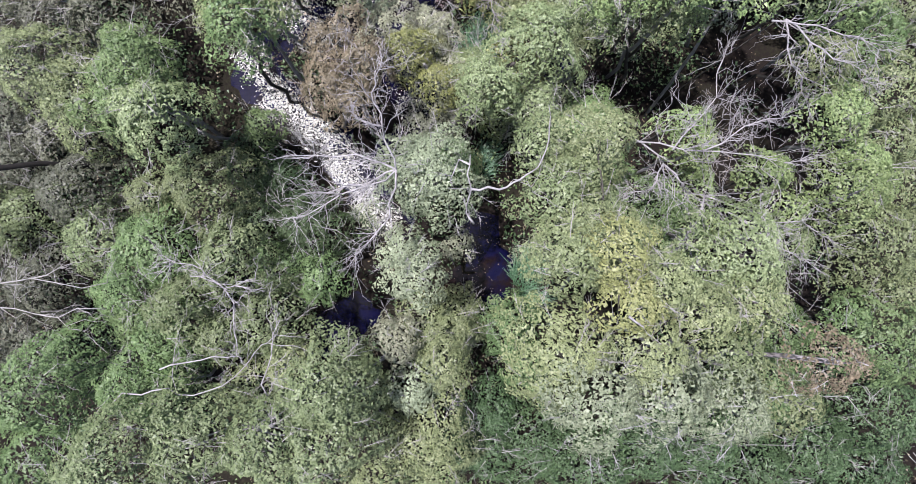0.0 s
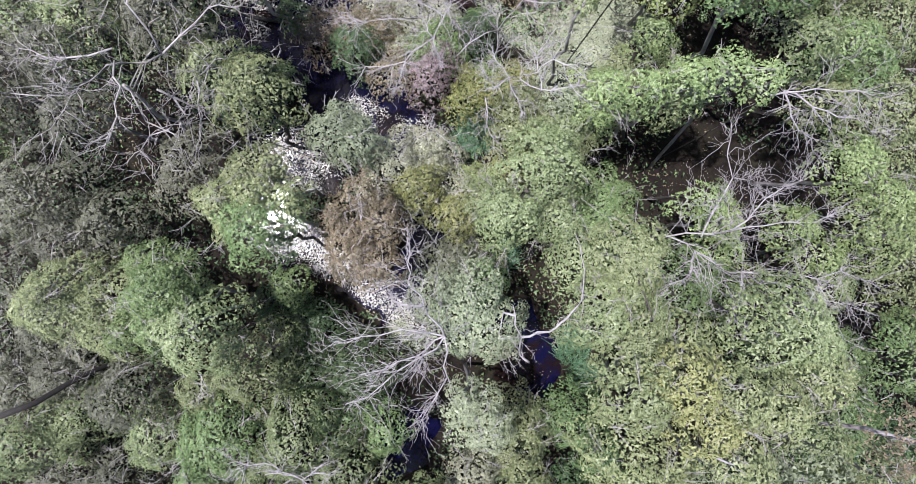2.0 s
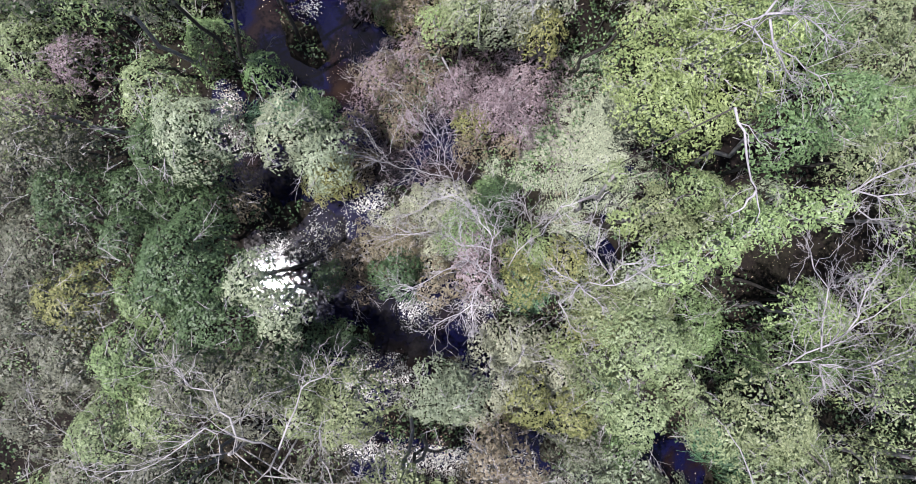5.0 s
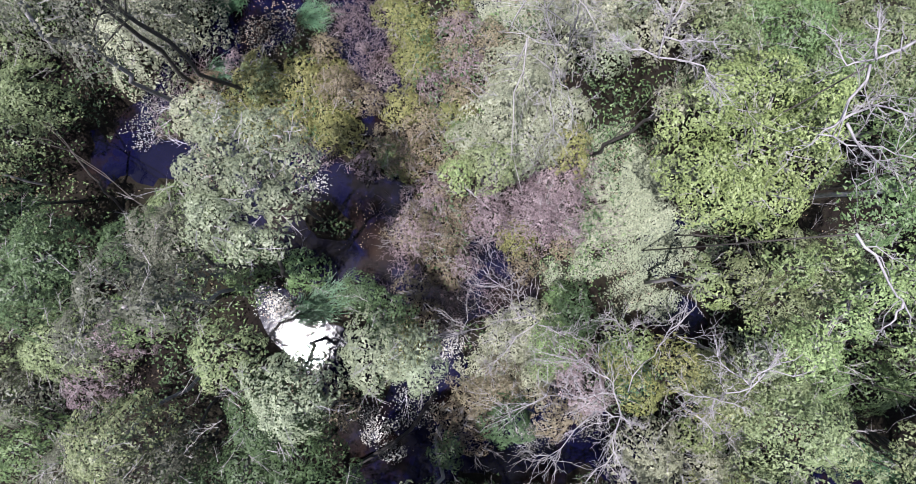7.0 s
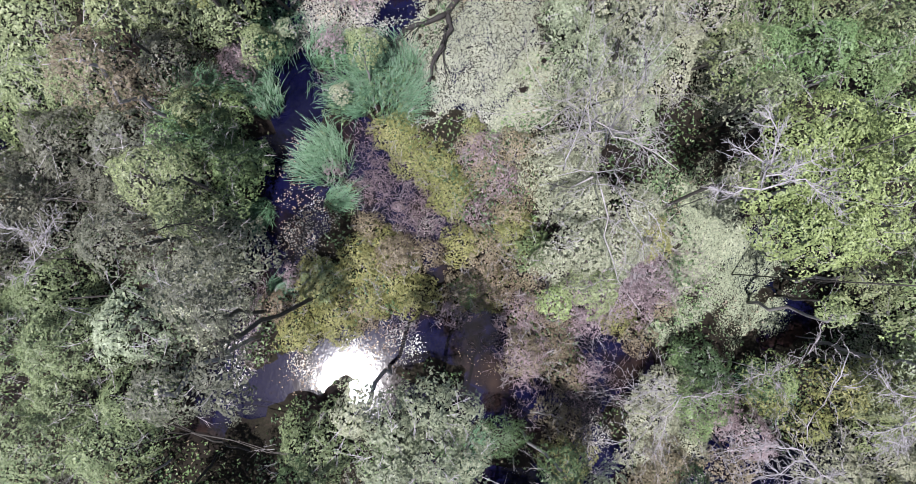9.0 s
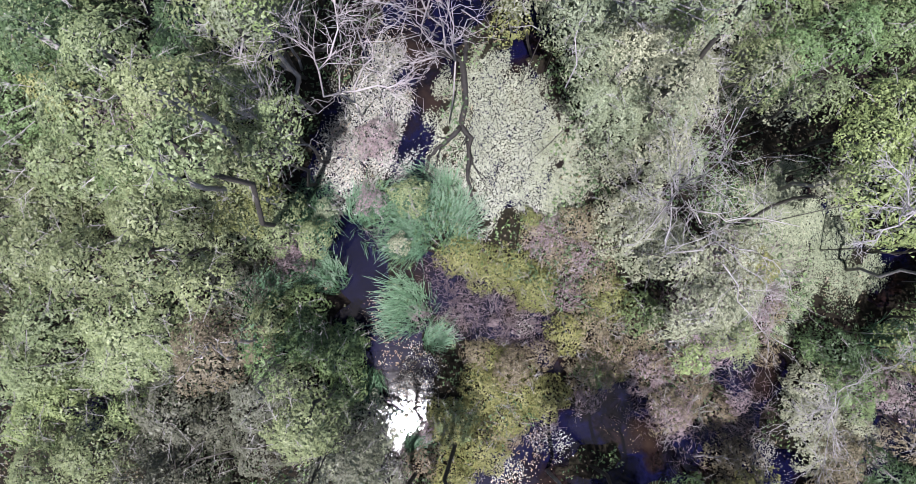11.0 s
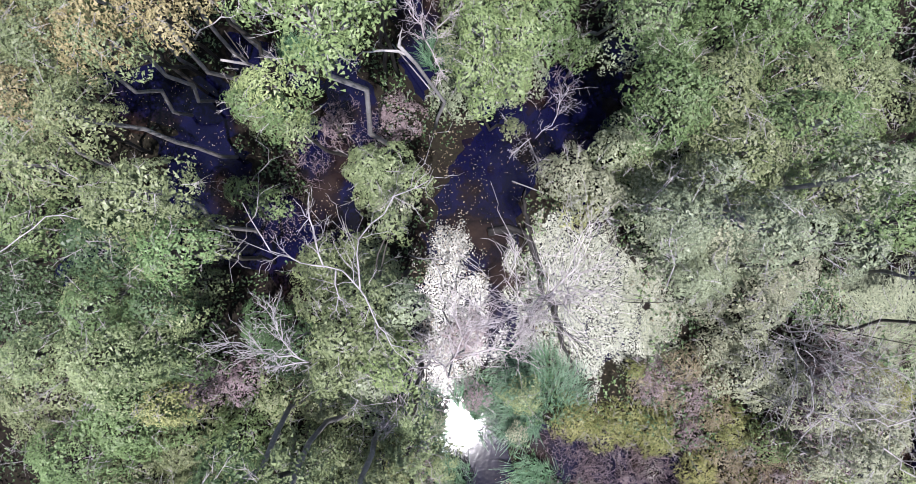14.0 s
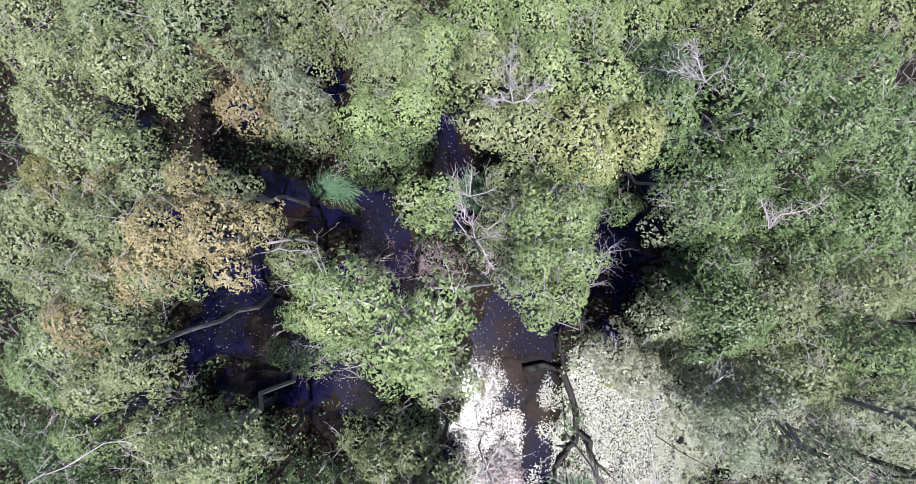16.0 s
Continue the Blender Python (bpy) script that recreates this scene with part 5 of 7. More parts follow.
tree("olive", (18.8, 27.21, 9, 0.63), (18.59, 26.29, 9, 0.6), (18.07, 28.0, 9, 0.66), (17.65, 27.04, 9, 0.69), (17.67, 26.07, 9, 0.51), (16.87, 28.04, 9, 0.69), (16.49, 27.14, 9, 0.63), (16.13, 28.83, 9, 0.66), (15.59, 27.95, 9, 0.66), foot=(17.32, 27.4))
tree("dull", (3.61, 26.63, 12.25, 0.85), (3.36, 25.94, 12.05, 0.63), (2.23, 25.7, 12.25, 0.64), (1.43, 25.63, 11.25, 0.57), foot=(2.66, 25.98))

# ---- dead trees, fallen wood and shadows built as black limbs ----


def dead_tree(bark, thick, trunk, *limbs, twigs=5, spread=0.8, label="bare dead tree with bleached forking branches", name="dead_tree"):
    """A leafless tree: trunk through its points, limbs through theirs, twigs forking off."""
    thick = thick * (0.38 if twigs > 2 else 0.45)
    base = np.array(trunk[0], float)
    ob = new(name)
    ob.location = base
    bm = bmesh.new()
    pts = np.array(trunk, float) - base
    # tall bleached trees: trunk thinned and coloured dark for the shade under crowns
    tall = bark is BARK_DEAD and len(trunk) > 2 and pts[-1][2] > 4
    tube(bm, pts, np.linspace(thick, thick * 0.7, len(pts)) * (0.6 if tall else 1.0), 8)
    part("trunk", bm, BARK_DARK if tall else bark, ob)
    for limb in limbs:
        pts = np.array(limb, float) - base
        dense = [pts[0]]
        for a, b in zip(pts, pts[1:]):
            dense += list(wander(a, b, 3, 0.05)[1:])
        dense = np.array(dense)
        run = np.linalg.norm(np.diff(dense, axis=0), axis=1).sum()
        rad = np.linspace(thick * 0.75, max(0.010, thick * 0.2), len(dense))
        bm = bmesh.new()
        tube(bm, dense, rad, 6)
        own = []
        for i in range(twigs * 4 if twigs > 4 else twigs * 2):
            j = int(rng.integers(1, len(dense)))
            way = unit(dense[j] - dense[j - 1])
            turn = unit(way + rng.normal(0, spread, 3) * (1, 1, 0.45))
            long = run * rng.uniform(0.16, 0.42)
            sub = wander(dense[j], dense[j] + turn * long, 4, 0.07)
            r0 = max(0.009, rad[j] * 0.5)
            to = bm
            if i < 4:
                to = bmesh.new()
                own.append(to)
            tube(to, sub, np.linspace(r0, 0.005, 5), 4)
            for _ in range(4):
                k = int(rng.integers(1, 5))
                t2 = unit(turn + rng.normal(0, 0.7, 3) * (1, 1, 0.5))
                tube(to, wander(sub[k], sub[k] + t2 * long * rng.uniform(0.25, 0.6), 3, 0.08), [r0 * 0.5, r0 * 0.4, 0.005, 0.003], 3)
        limb_ob = part("limb", bm, bark, ob)
        for side in own:
            part("branch", side, bark, limb_ob)
    return tagged(ob, label, "dead tree" if name == "dead_tree" else "log")


dead_tree(BARK_DEAD, 0.09, [(-1.37, 1.54, -0.1), (-1.26, 1.72, 4.85), (-1.09, 2.0, 9.7)],
          [(-1.11, 2.09, 9.7), (-1.38, 2.99, 10.5), (-1.58, 3.68, 11.0), (-1.42, 4.2, 11.0)],
          [(-1.38, 2.99, 10.5), (-2.07, 3.31, 10.5)],
          [(-1.11, 2.09, 9.7), (-2.46, 1.5, 9.5), (-3.76, 0.92, 9.0)],
          [(-1.11, 2.09, 9.7), (-1.3, 0.97, 9.0), (-2.24, -0.04, 8.5)],
          [(-1.11, 2.09, 9.7), (-2.11, 2.49, 9.5), (-3.65, 2.51, 9.0)],
          [(-1.11, 2.09, 9.7), (-1.87, 1.75, 9.5), (-3.42, 1.57, 9.0)], twigs=7)
dead_tree(BARK_DEAD, 0.1, [(1.13, 1.44, -0.1), (0.98, 1.19, 4.4), (0.76, 0.82, 8.8)],
          [(0.84, 0.8, 8.8), (0.64, 1.06, 9.0), (0.74, 1.61, 9.7), (0.7, 2.19, 9.9), (0.71, 2.44, 9.8)],
          [(0.7, 2.19, 9.9), (0.44, 2.32, 9.8), (0.24, 1.87, 9.7)],
          [(0.74, 1.61, 9.7), (1.42, 1.59, 9.8), (1.91, 1.82, 9.9), (2.37, 2.14, 9.8), (2.69, 2.87, 9.5), (2.72, 3.77, 9.3)], twigs=1)
dead_tree(BARK_DEAD, 0.09, [(5.14, 3.26, -0.1), (5.14, 3.22, 3.85), (5.14, 3.16, 7.7)],
          [(5.06, 3.21, 7.9), (6.11, 2.49, 7.8), (7.24, 1.63, 7.8), (8.32, 0.6, 7.5), (9.48, -0.22, 7.2)],
          [(5.39, 3.08, 7.9), (7.12, 2.82, 8.0), (8.59, 2.71, 8.0), (9.81, 2.58, 8.0)],
          [(7.24, 1.63, 7.8), (8.91, 1.14, 7.6), (10.75, 0.51, 7.4)],
          [(6.11, 2.49, 7.8), (5.87, 1.88, 7.6), (5.21, 1.69, 7.4)],
          [(7.12, 2.82, 8.0), (8.18, 3.46, 8.2), (9.22, 3.69, 8.2)],
          [(6.3, 2.85, 8.0), (7.13, 3.87, 8.2), (7.54, 5.21, 8.4)],
          [(7.24, 1.63, 7.8), (7.11, 0.9, 7.5), (6.84, 0.34, 7.2)],
          [(7.7, 1.27, 7.7), (9.42, 0.49, 7.3), (10.32, -0.1, 7.0)], twigs=8)
dead_tree(BARK_DEAD, 0.1, [(8.02, 5.56, -0.1), (8.26, 5.75, 4.5), (8.63, 6.03, 9.0)],
          [(8.57, 6.07, 9.0), (9.78, 5.96, 9.0), (11.39, 5.33, 9.0)],
          [(8.95, 6.11, 9.0), (9.29, 5.04, 8.6), (10.08, 4.12, 8.0)],
          [(8.95, 6.11, 9.0), (9.93, 5.33, 9.0), (10.91, 4.55, 9.0)], twigs=6)
dead_tree(BARK_DEAD, 0.09, [(5.74, 10.1, -0.1), (5.85, 10.07, 6.75), (6.02, 10.02, 13.5)],
          [(6.02, 10.02, 13.5), (5.62, 9.22, 13.6), (5.51, 8.49, 13.2), (5.23, 7.85, 12.8)],
          [(5.48, 8.44, 13.2), (5.17, 8.29, 13.0), (4.91, 8.3, 12.8)], twigs=2)
dead_tree(BARK_DEAD, 0.07, [(2.58, 7.48, -0.1), (2.74, 7.58, 4.0), (2.97, 7.73, 8.0)],
          [(2.94, 7.75, 8.2), (2.21, 8.33, 8.0), (1.96, 9.01, 8.0)],
          [(2.21, 8.33, 8.0), (1.77, 8.19, 7.8), (1.55, 8.79, 8.0)],
          [(2.94, 7.75, 8.2), (3.96, 7.59, 8.2)],
          [(2.21, 8.33, 8.0), (2.39, 7.42, 7.6)],
          [(2.97, 7.73, 8.0), (3.09, 8.69, 8.0), (3.57, 9.16, 8.0)],
          [(1.56, 8.13, 7.0), (1.44, 7.4, 6.8), (1.49, 6.75, 6.5)], twigs=5)
dead_tree(BARK_DEAD, 0.07, [(1.55, 13.06, -0.1), (1.55, 12.87, 1.25), (1.54, 12.58, 2.5)],
          [(1.5, 12.51, 3.0), (1.63, 13.28, 4.0), (1.87, 14.0, 5.0), (1.83, 14.78, 5.5)],
          [(1.56, 12.98, 4.0), (0.84, 13.81, 4.3), (0.21, 14.47, 5.0), (-0.51, 15.27, 5.5)],
          [(1.5, 12.51, 3.0), (0.18, 12.88, 2.8), (-0.61, 13.13, 2.8)],
          [(1.37, 12.48, 3.0), (1.68, 11.46, 3.0), (1.69, 10.51, 3.0)], twigs=6)
dead_tree(BARK_GREY, 0.09, [(-6.43, 9.92, -0.1), (-6.43, 9.77, 5.0), (-6.43, 9.55, 10.0)],
          [(-5.8, 10.0, 11.0), (-5.96, 10.86, 12.0), (-6.36, 11.4, 12.0), (-7.64, 11.45, 12.0), (-8.68, 11.88, 12.0)],
          [(-5.8, 10.0, 11.0), (-6.68, 9.68, 12.0), (-7.11, 9.21, 12.5), (-7.75, 8.61, 12.5)],
          [(-6.5, 9.72, 12.0), (-6.5, 8.69, 12.5), (-6.84, 7.91, 12.5)],
          [(-5.59, 9.08, 11.0), (-5.46, 8.19, 12.0), (-6.4, 7.74, 12.0)],
          [(-6.48, 10.0, 12.0), (-7.76, 10.05, 12.0), (-8.39, 10.45, 12.0)],
          [(-4.95, 9.8, 10.0), (-5.17, 9.3, 11.0), (-5.3, 8.27, 11.0)],
          [(-5.8, 10.0, 11.0), (-4.54, 10.79, 11.0), (-3.83, 10.67, 11.0)],
          [(-5.96, 10.86, 12.0), (-5.75, 11.91, 12.0), (-6.38, 13.03, 12.0)], twigs=5)
dead_tree(BARK_DEAD, 0.05, [(-0.16, 6.11, -0.1), (-0.42, 6.54, 3.0), (-0.8, 7.19, 6.0)],
          [(-0.85, 7.28, 6.5), (-0.18, 7.7, 7.5), (0.34, 6.92, 7.2)],
          [(-0.18, 7.7, 7.5), (0.01, 7.84, 7.6)], twigs=3)
dead_tree(BARK_DARK, 0.07, [(5.47, 8.78, -0.1), (5.38, 8.91, 1.5), (5.23, 9.12, 3.0)],
          [(5.23, 9.12, 3.0), (5.89, 8.97, 4.5), (6.44, 8.7, 6.0)],
          [(5.89, 8.97, 4.5), (5.96, 8.43, 6.0)], twigs=3)
dead_tree(BARK_DEAD, 0.11, [(8.92, 10.69, -0.1), (9.12, 10.82, 6.25), (9.42, 11.02, 12.5)],
          [(10.0, 10.69, 13.0), (9.3, 11.17, 13.0), (8.88, 11.59, 13.0), (9.17, 12.03, 13.0)],
          [(9.14, 11.21, 13.0), (8.01, 11.07, 12.8), (7.61, 11.24, 12.6), (7.95, 10.28, 12.5), (8.26, 9.37, 12.5)],
          [(9.3, 11.17, 13.0), (10.01, 11.53, 13.0)],
          [(8.01, 11.07, 12.8), (8.73, 10.54, 12.6), (8.95, 9.78, 12.5)],
          [(8.02, 10.94, 12.8), (7.78, 9.55, 12.0)], twigs=5)
dead_tree(BARK_DEAD, 0.07, [(0.27, 10.14, -0.1), (0.36, 10.05, 3.5), (0.48, 9.92, 7.0)],
          [(0.49, 10.01, 7.4), (-0.44, 9.6, 7.2), (-1.57, 9.77, 7.0)],
          [(0.49, 10.01, 7.4), (0.52, 9.38, 7.2)],
          [(0.49, 10.01, 7.4), (0.27, 10.64, 7.4), (-1.46, 11.0, 7.0)],
          [(0.49, 10.01, 7.4), (1.15, 10.71, 7.6), (1.22, 11.48, 7.6), (1.02, 12.31, 7.5)],
          [(0.92, 10.49, 7.5), (0.28, 11.46, 7.3), (-0.94, 12.49, 7.0)],
          [(-0.44, 9.6, 7.2), (-0.84, 9.02, 7.0)], twigs=7)
dead_tree(BARK_DEAD, 0.06, [(3.0, 7.86, -0.1), (2.84, 7.81, 4.0), (2.61, 7.74, 8.0)],
          [(2.59, 8.08, 8.8), (3.25, 8.24, 9.2), (4.54, 7.33, 9.0)],
          [(3.09, 8.21, 9.0), (4.0, 6.96, 8.8)],
          [(3.25, 8.24, 9.2), (3.98, 7.81, 9.0)], twigs=4)
dead_tree(BARK_DEAD, 0.05, [(3.69, 7.35, -0.1), (3.75, 7.51, 1.0), (3.84, 7.75, 2.0)],
          [(3.74, 7.99, 3.0), (4.12, 9.18, 5.0), (4.74, 9.69, 6.0)],
          [(4.12, 9.18, 5.0), (3.4, 9.62, 5.0), (3.45, 10.12, 5.0)], twigs=3)
dead_tree(BARK_DEAD, 0.05, [(2.53, 10.23, -0.1), (2.58, 10.09, 1.5), (2.66, 9.88, 3.0)],
          [(2.59, 10.07, 4.0), (2.75, 10.81, 5.0), (2.53, 11.21, 5.0)],
          [(2.59, 10.07, 4.0), (3.13, 10.08, 5.0)],
          [(2.59, 10.07, 4.0), (2.08, 9.53, 4.0)], twigs=5)
dead_tree(BARK_DEAD, 0.08, [(9.58, 16.66, -0.1), (9.63, 16.49, 1.5), (9.71, 16.24, 3.0)],
          [(9.37, 16.35, 4.0), (9.5, 17.41, 7.5), (9.89, 18.21, 10.0)],
          [(9.53, 16.45, 4.5), (9.7, 16.84, 8.0), (10.23, 16.89, 10.0)],
          [(9.27, 16.36, 4.0), (9.46, 17.47, 5.5), (9.89, 18.12, 6.5)],
          [(9.6, 16.26, 4.0), (9.59, 16.07, 6.0), (9.01, 15.62, 6.0)], twigs=5)
dead_tree(BARK_DEAD, 0.06, [(8.23, 16.54, -0.1), (8.18, 16.33, 2.0), (8.1, 16.01, 4.0)],
          [(7.79, 16.43, 6.5), (8.12, 16.75, 7.5), (7.8, 18.25, 7.0)],
          [(7.79, 16.43, 6.5), (7.73, 17.21, 7.0), (7.18, 17.69, 6.8)],
          [(7.79, 16.43, 6.5), (7.32, 15.84, 7.5), (6.65, 15.3, 7.5)],
          [(7.79, 16.43, 6.5), (6.96, 16.12, 7.0), (6.27, 15.57, 7.0)], twigs=4, label='dense tangle of pale bare twigs on a dead shrub')
dead_tree(BARK_DEAD, 0.07, [(7.53, 13.55, -0.1), (7.73, 13.72, 5.0), (8.02, 13.97, 10.0)],
          [(7.5, 14.67, 12.0), (7.91, 14.9, 12.8), (8.08, 15.57, 13.0)],
          [(7.5, 14.67, 12.0), (7.84, 13.77, 12.0), (7.57, 13.41, 12.0)],
          [(7.91, 14.9, 12.8), (8.47, 14.89, 13.0), (8.92, 15.17, 13.0)],
          [(7.72, 14.84, 12.5), (8.14, 13.95, 12.5)],
          [(7.5, 14.67, 12.0), (7.36, 15.55, 12.0)], twigs=6)
dead_tree(BARK_DEAD, 0.06, [(1.28, 9.36, -0.1), (1.21, 9.33, 2.5), (1.09, 9.28, 5.0)],
          [(1.13, 9.73, 6.0), (2.37, 9.93, 7.0), (3.09, 10.29, 8.0), (3.18, 9.47, 8.0)],
          [(3.09, 10.29, 8.0), (4.02, 10.0, 8.0)], twigs=4)
dead_tree(BARK_PINK, 0.1, [(15.52, 25.56, -0.1), (15.33, 25.51, 2.0), (15.05, 25.44, 4.0)],
          [(14.64, 25.36, 6.0), (14.94, 25.85, 9.0), (15.34, 25.98, 10.0), (15.57, 26.53, 11.0)],
          [(14.94, 25.85, 9.0), (15.46, 25.05, 10.0), (16.29, 24.95, 10.5)],
          [(14.64, 25.36, 6.0), (15.18, 24.45, 8.0), (15.81, 24.29, 9.0)],
          [(14.77, 25.55, 7.0), (14.28, 24.27, 8.0), (14.33, 23.92, 8.0)], twigs=6)
dead_tree(BARK_DEAD, 0.07, [(14.06, 27.13, -0.1), (14.01, 27.13, 2.0), (13.94, 27.13, 4.0)],
          [(13.79, 27.01, 5.0), (13.96, 27.34, 8.0), (14.93, 27.39, 9.0)],
          [(13.96, 27.34, 8.0), (14.48, 27.86, 9.0)],
          [(13.89, 27.24, 7.0), (13.3, 27.57, 8.0)], twigs=7)
dead_tree(BARK_PINK, 0.08, [(14.34, 22.45, -0.1), (14.44, 22.35, 4.0), (14.54, 22.35, 7.8)],
          [(14.54, 22.35, 7.8), (15.24, 22.87, 9.8), (15.56, 23.52, 11.8), (15.97, 23.48, 12.3)],
          [(14.99, 22.71, 8.8), (15.52, 23.0, 11.8), (15.75, 22.28, 12.3)],
          [(15.24, 22.87, 9.8), (15.36, 23.62, 10.8), (15.6, 24.34, 11.3)],
          [(14.54, 22.35, 7.8), (15.09, 22.43, 10.3), (15.5, 22.05, 11.3)],
          [(14.72, 22.62, 7.8), (14.74, 23.6, 8.8)], twigs=6, label='bare dead tree with dense pinkish twigs')
dead_tree(BARK_DEAD, 0.065, [(18.43, 26.65, -0.1), (18.25, 26.54, 5.5), (17.99, 26.38, 11.0)],
          [(17.66, 26.15, 13.0), (18.16, 26.26, 13.0), (18.7, 26.87, 13.0), (19.19, 27.25, 13.0), (20.27, 27.23, 13.0)],
          [(17.66, 26.15, 13.0), (18.52, 25.66, 13.0), (18.88, 24.66, 13.0), (18.79, 23.92, 13.0)],
          [(18.38, 26.53, 13.0), (19.16, 26.32, 13.0), (19.78, 26.02, 13.0)],
          [(17.66, 26.15, 13.0), (17.09, 26.19, 13.0), (16.43, 26.19, 13.0), (15.93, 25.81, 12.5)],
          [(18.22, 26.36, 13.0), (17.58, 26.77, 12.8)], twigs=4)
dead_tree(BARK_DEAD, 0.06, [(16.64, 28.52, -0.1), (16.81, 28.5, 5.0), (17.06, 28.47, 10.0)],
          [(16.93, 27.97, 12.0), (17.6, 28.2, 12.0), (18.35, 28.28, 11.5)],
          [(16.93, 27.97, 12.0), (17.58, 28.66, 12.0), (18.14, 29.31, 11.5)],
          [(16.93, 27.97, 12.0), (17.25, 28.77, 11.8)], twigs=6)
dead_tree(BARK_DEAD, 0.06, [(17.62, 24.78, -0.1), (17.68, 24.77, 1.5), (17.76, 24.76, 3.0)],
          [(17.86, 25.35, 4.5), (17.45, 24.81, 5.0), (16.83, 24.83, 5.0), (16.07, 25.48, 4.5)],
          [(17.45, 24.81, 5.0), (17.15, 24.46, 5.0)], twigs=1)
dead_tree(BARK_DEAD, 0.07, [(8.19, 17.97, -0.1), (7.97, 17.87, 3.0), (7.64, 17.71, 6.0)],
          [(7.99, 18.05, 7.0), (8.84, 17.99, 8.0), (9.76, 17.87, 8.5)], twigs=1)
dead_tree(BARK_GREY, 0.08, [(7.65, 17.51, -0.1), (7.71, 17.48, 4.0), (7.79, 17.42, 8.0)],
          [(8.72, 19.06, 9.0), (9.24, 18.51, 9.5), (8.91, 17.99, 10.0), (8.48, 17.19, 10.4), (8.68, 16.67, 10.4)],
          [(8.6, 18.01, 10.0), (9.24, 18.13, 10.0)],
          [(8.48, 17.19, 10.4), (7.91, 15.93, 10.4)],
          [(7.4, 17.38, 9.0), (5.68, 16.62, 8.0), (4.3, 15.38, 7.0)], twigs=4)
dead_tree(BARK_GREY, 0.13, [(21.51, 22.35, -0.1), (21.38, 22.25, 3.0), (21.19, 22.09, 6.0), (21.75, 22.6, 9.5), (21.9, 22.87, 11.0)],
          [(21.9, 22.87, 11.0), (22.15, 22.61, 11.2)],
          [(21.81, 22.79, 10.5), (22.18, 23.27, 10.5), (22.45, 23.79, 10.0)], twigs=1)
dead_tree(BARK_GREY, 0.12, [(24.86, 26.41, -0.1), (24.8, 26.49, 0.4), (24.72, 26.61, 0.8), (25.17, 26.36, 3.0), (25.4, 26.5, 5.0), (25.6, 27.08, 6.0)],
          [(25.4, 26.5, 5.0), (25.57, 26.7, 6.0)], twigs=1)
# a bare tree's cast shadow on the leaf sheet, built as black geometry
dead_tree(BARK_AND_SHADOW, 0.34, [(17.16, 22.59, 0.30), (16.89, 21.85, 0.30), (16.45, 21.34, 0.30), (15.75, 21.46, 0.30), (14.84, 21.67, 0.30), (14.07, 22.10, 0.30)],
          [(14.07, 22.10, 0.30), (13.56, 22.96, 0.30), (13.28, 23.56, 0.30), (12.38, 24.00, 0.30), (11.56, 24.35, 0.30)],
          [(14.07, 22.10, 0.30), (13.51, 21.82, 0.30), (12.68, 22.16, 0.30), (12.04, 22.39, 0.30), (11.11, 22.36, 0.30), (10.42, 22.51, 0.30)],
          [(16.30, 21.30, 0.30), (16.90, 21.02, 0.30), (17.55, 20.81, 0.30), (17.87, 20.49, 0.30)], twigs=2, label="black branch standing in for a limb's shadow on floating leaves", name="tree_shadow")
dead_tree(BARK_DEAD, 0.06, [(15.0, 19.45, -0.1), (15.16, 19.34, 2.5), (15.4, 19.18, 5.0), (15.98, 18.57, 6.2)],
          [(15.4, 19.18, 5.0), (15.84, 20.15, 5.0)], twigs=1)
dead_tree(BARK_DEAD, 0.06, [(15.27, 18.37, -0.1), (15.43, 18.41, 3.5), (15.66, 18.47, 7.0)],
          [(15.81, 18.62, 7.6), (16.0, 18.05, 8.0), (15.37, 17.1, 8.0)],
          [(16.0, 18.05, 8.0), (15.63, 18.88, 7.5)], twigs=3)
dead_tree(BARK_DEAD, 0.05, [(19.56, 19.64, -0.1), (19.44, 19.7, 1.0), (19.25, 19.8, 2.0)],
          [(19.24, 19.88, 2.5), (18.6, 20.06, 3.0), (18.08, 20.15, 3.0)],
          [(19.1, 19.75, 3.0), (19.36, 18.85, 3.5), (19.84, 18.17, 3.8)],
          [(19.19, 19.88, 3.0), (19.07, 20.65, 3.0)], twigs=5)
dead_tree(BARK_DEAD, 0.05, [(18.03, 17.04, -0.1), (17.82, 17.02, 2.5), (17.52, 16.99, 5.0)],
          [(17.54, 17.34, 6.0), (18.11, 17.51, 6.4)],
          [(17.54, 17.34, 6.0), (17.79, 17.06, 6.3)], twigs=2)
dead_tree(BARK_DEAD, 0.07, [(24.18, 21.17, -0.1), (24.18, 21.13, 3.0), (24.17, 21.07, 6.0)],
          [(24.54, 21.67, 7.6), (23.67, 21.42, 8.0), (23.29, 20.6, 8.0)],
          [(23.67, 21.42, 8.0), (24.33, 20.96, 8.0)],
          [(23.67, 21.42, 8.0), (24.04, 21.68, 8.0)], twigs=4)
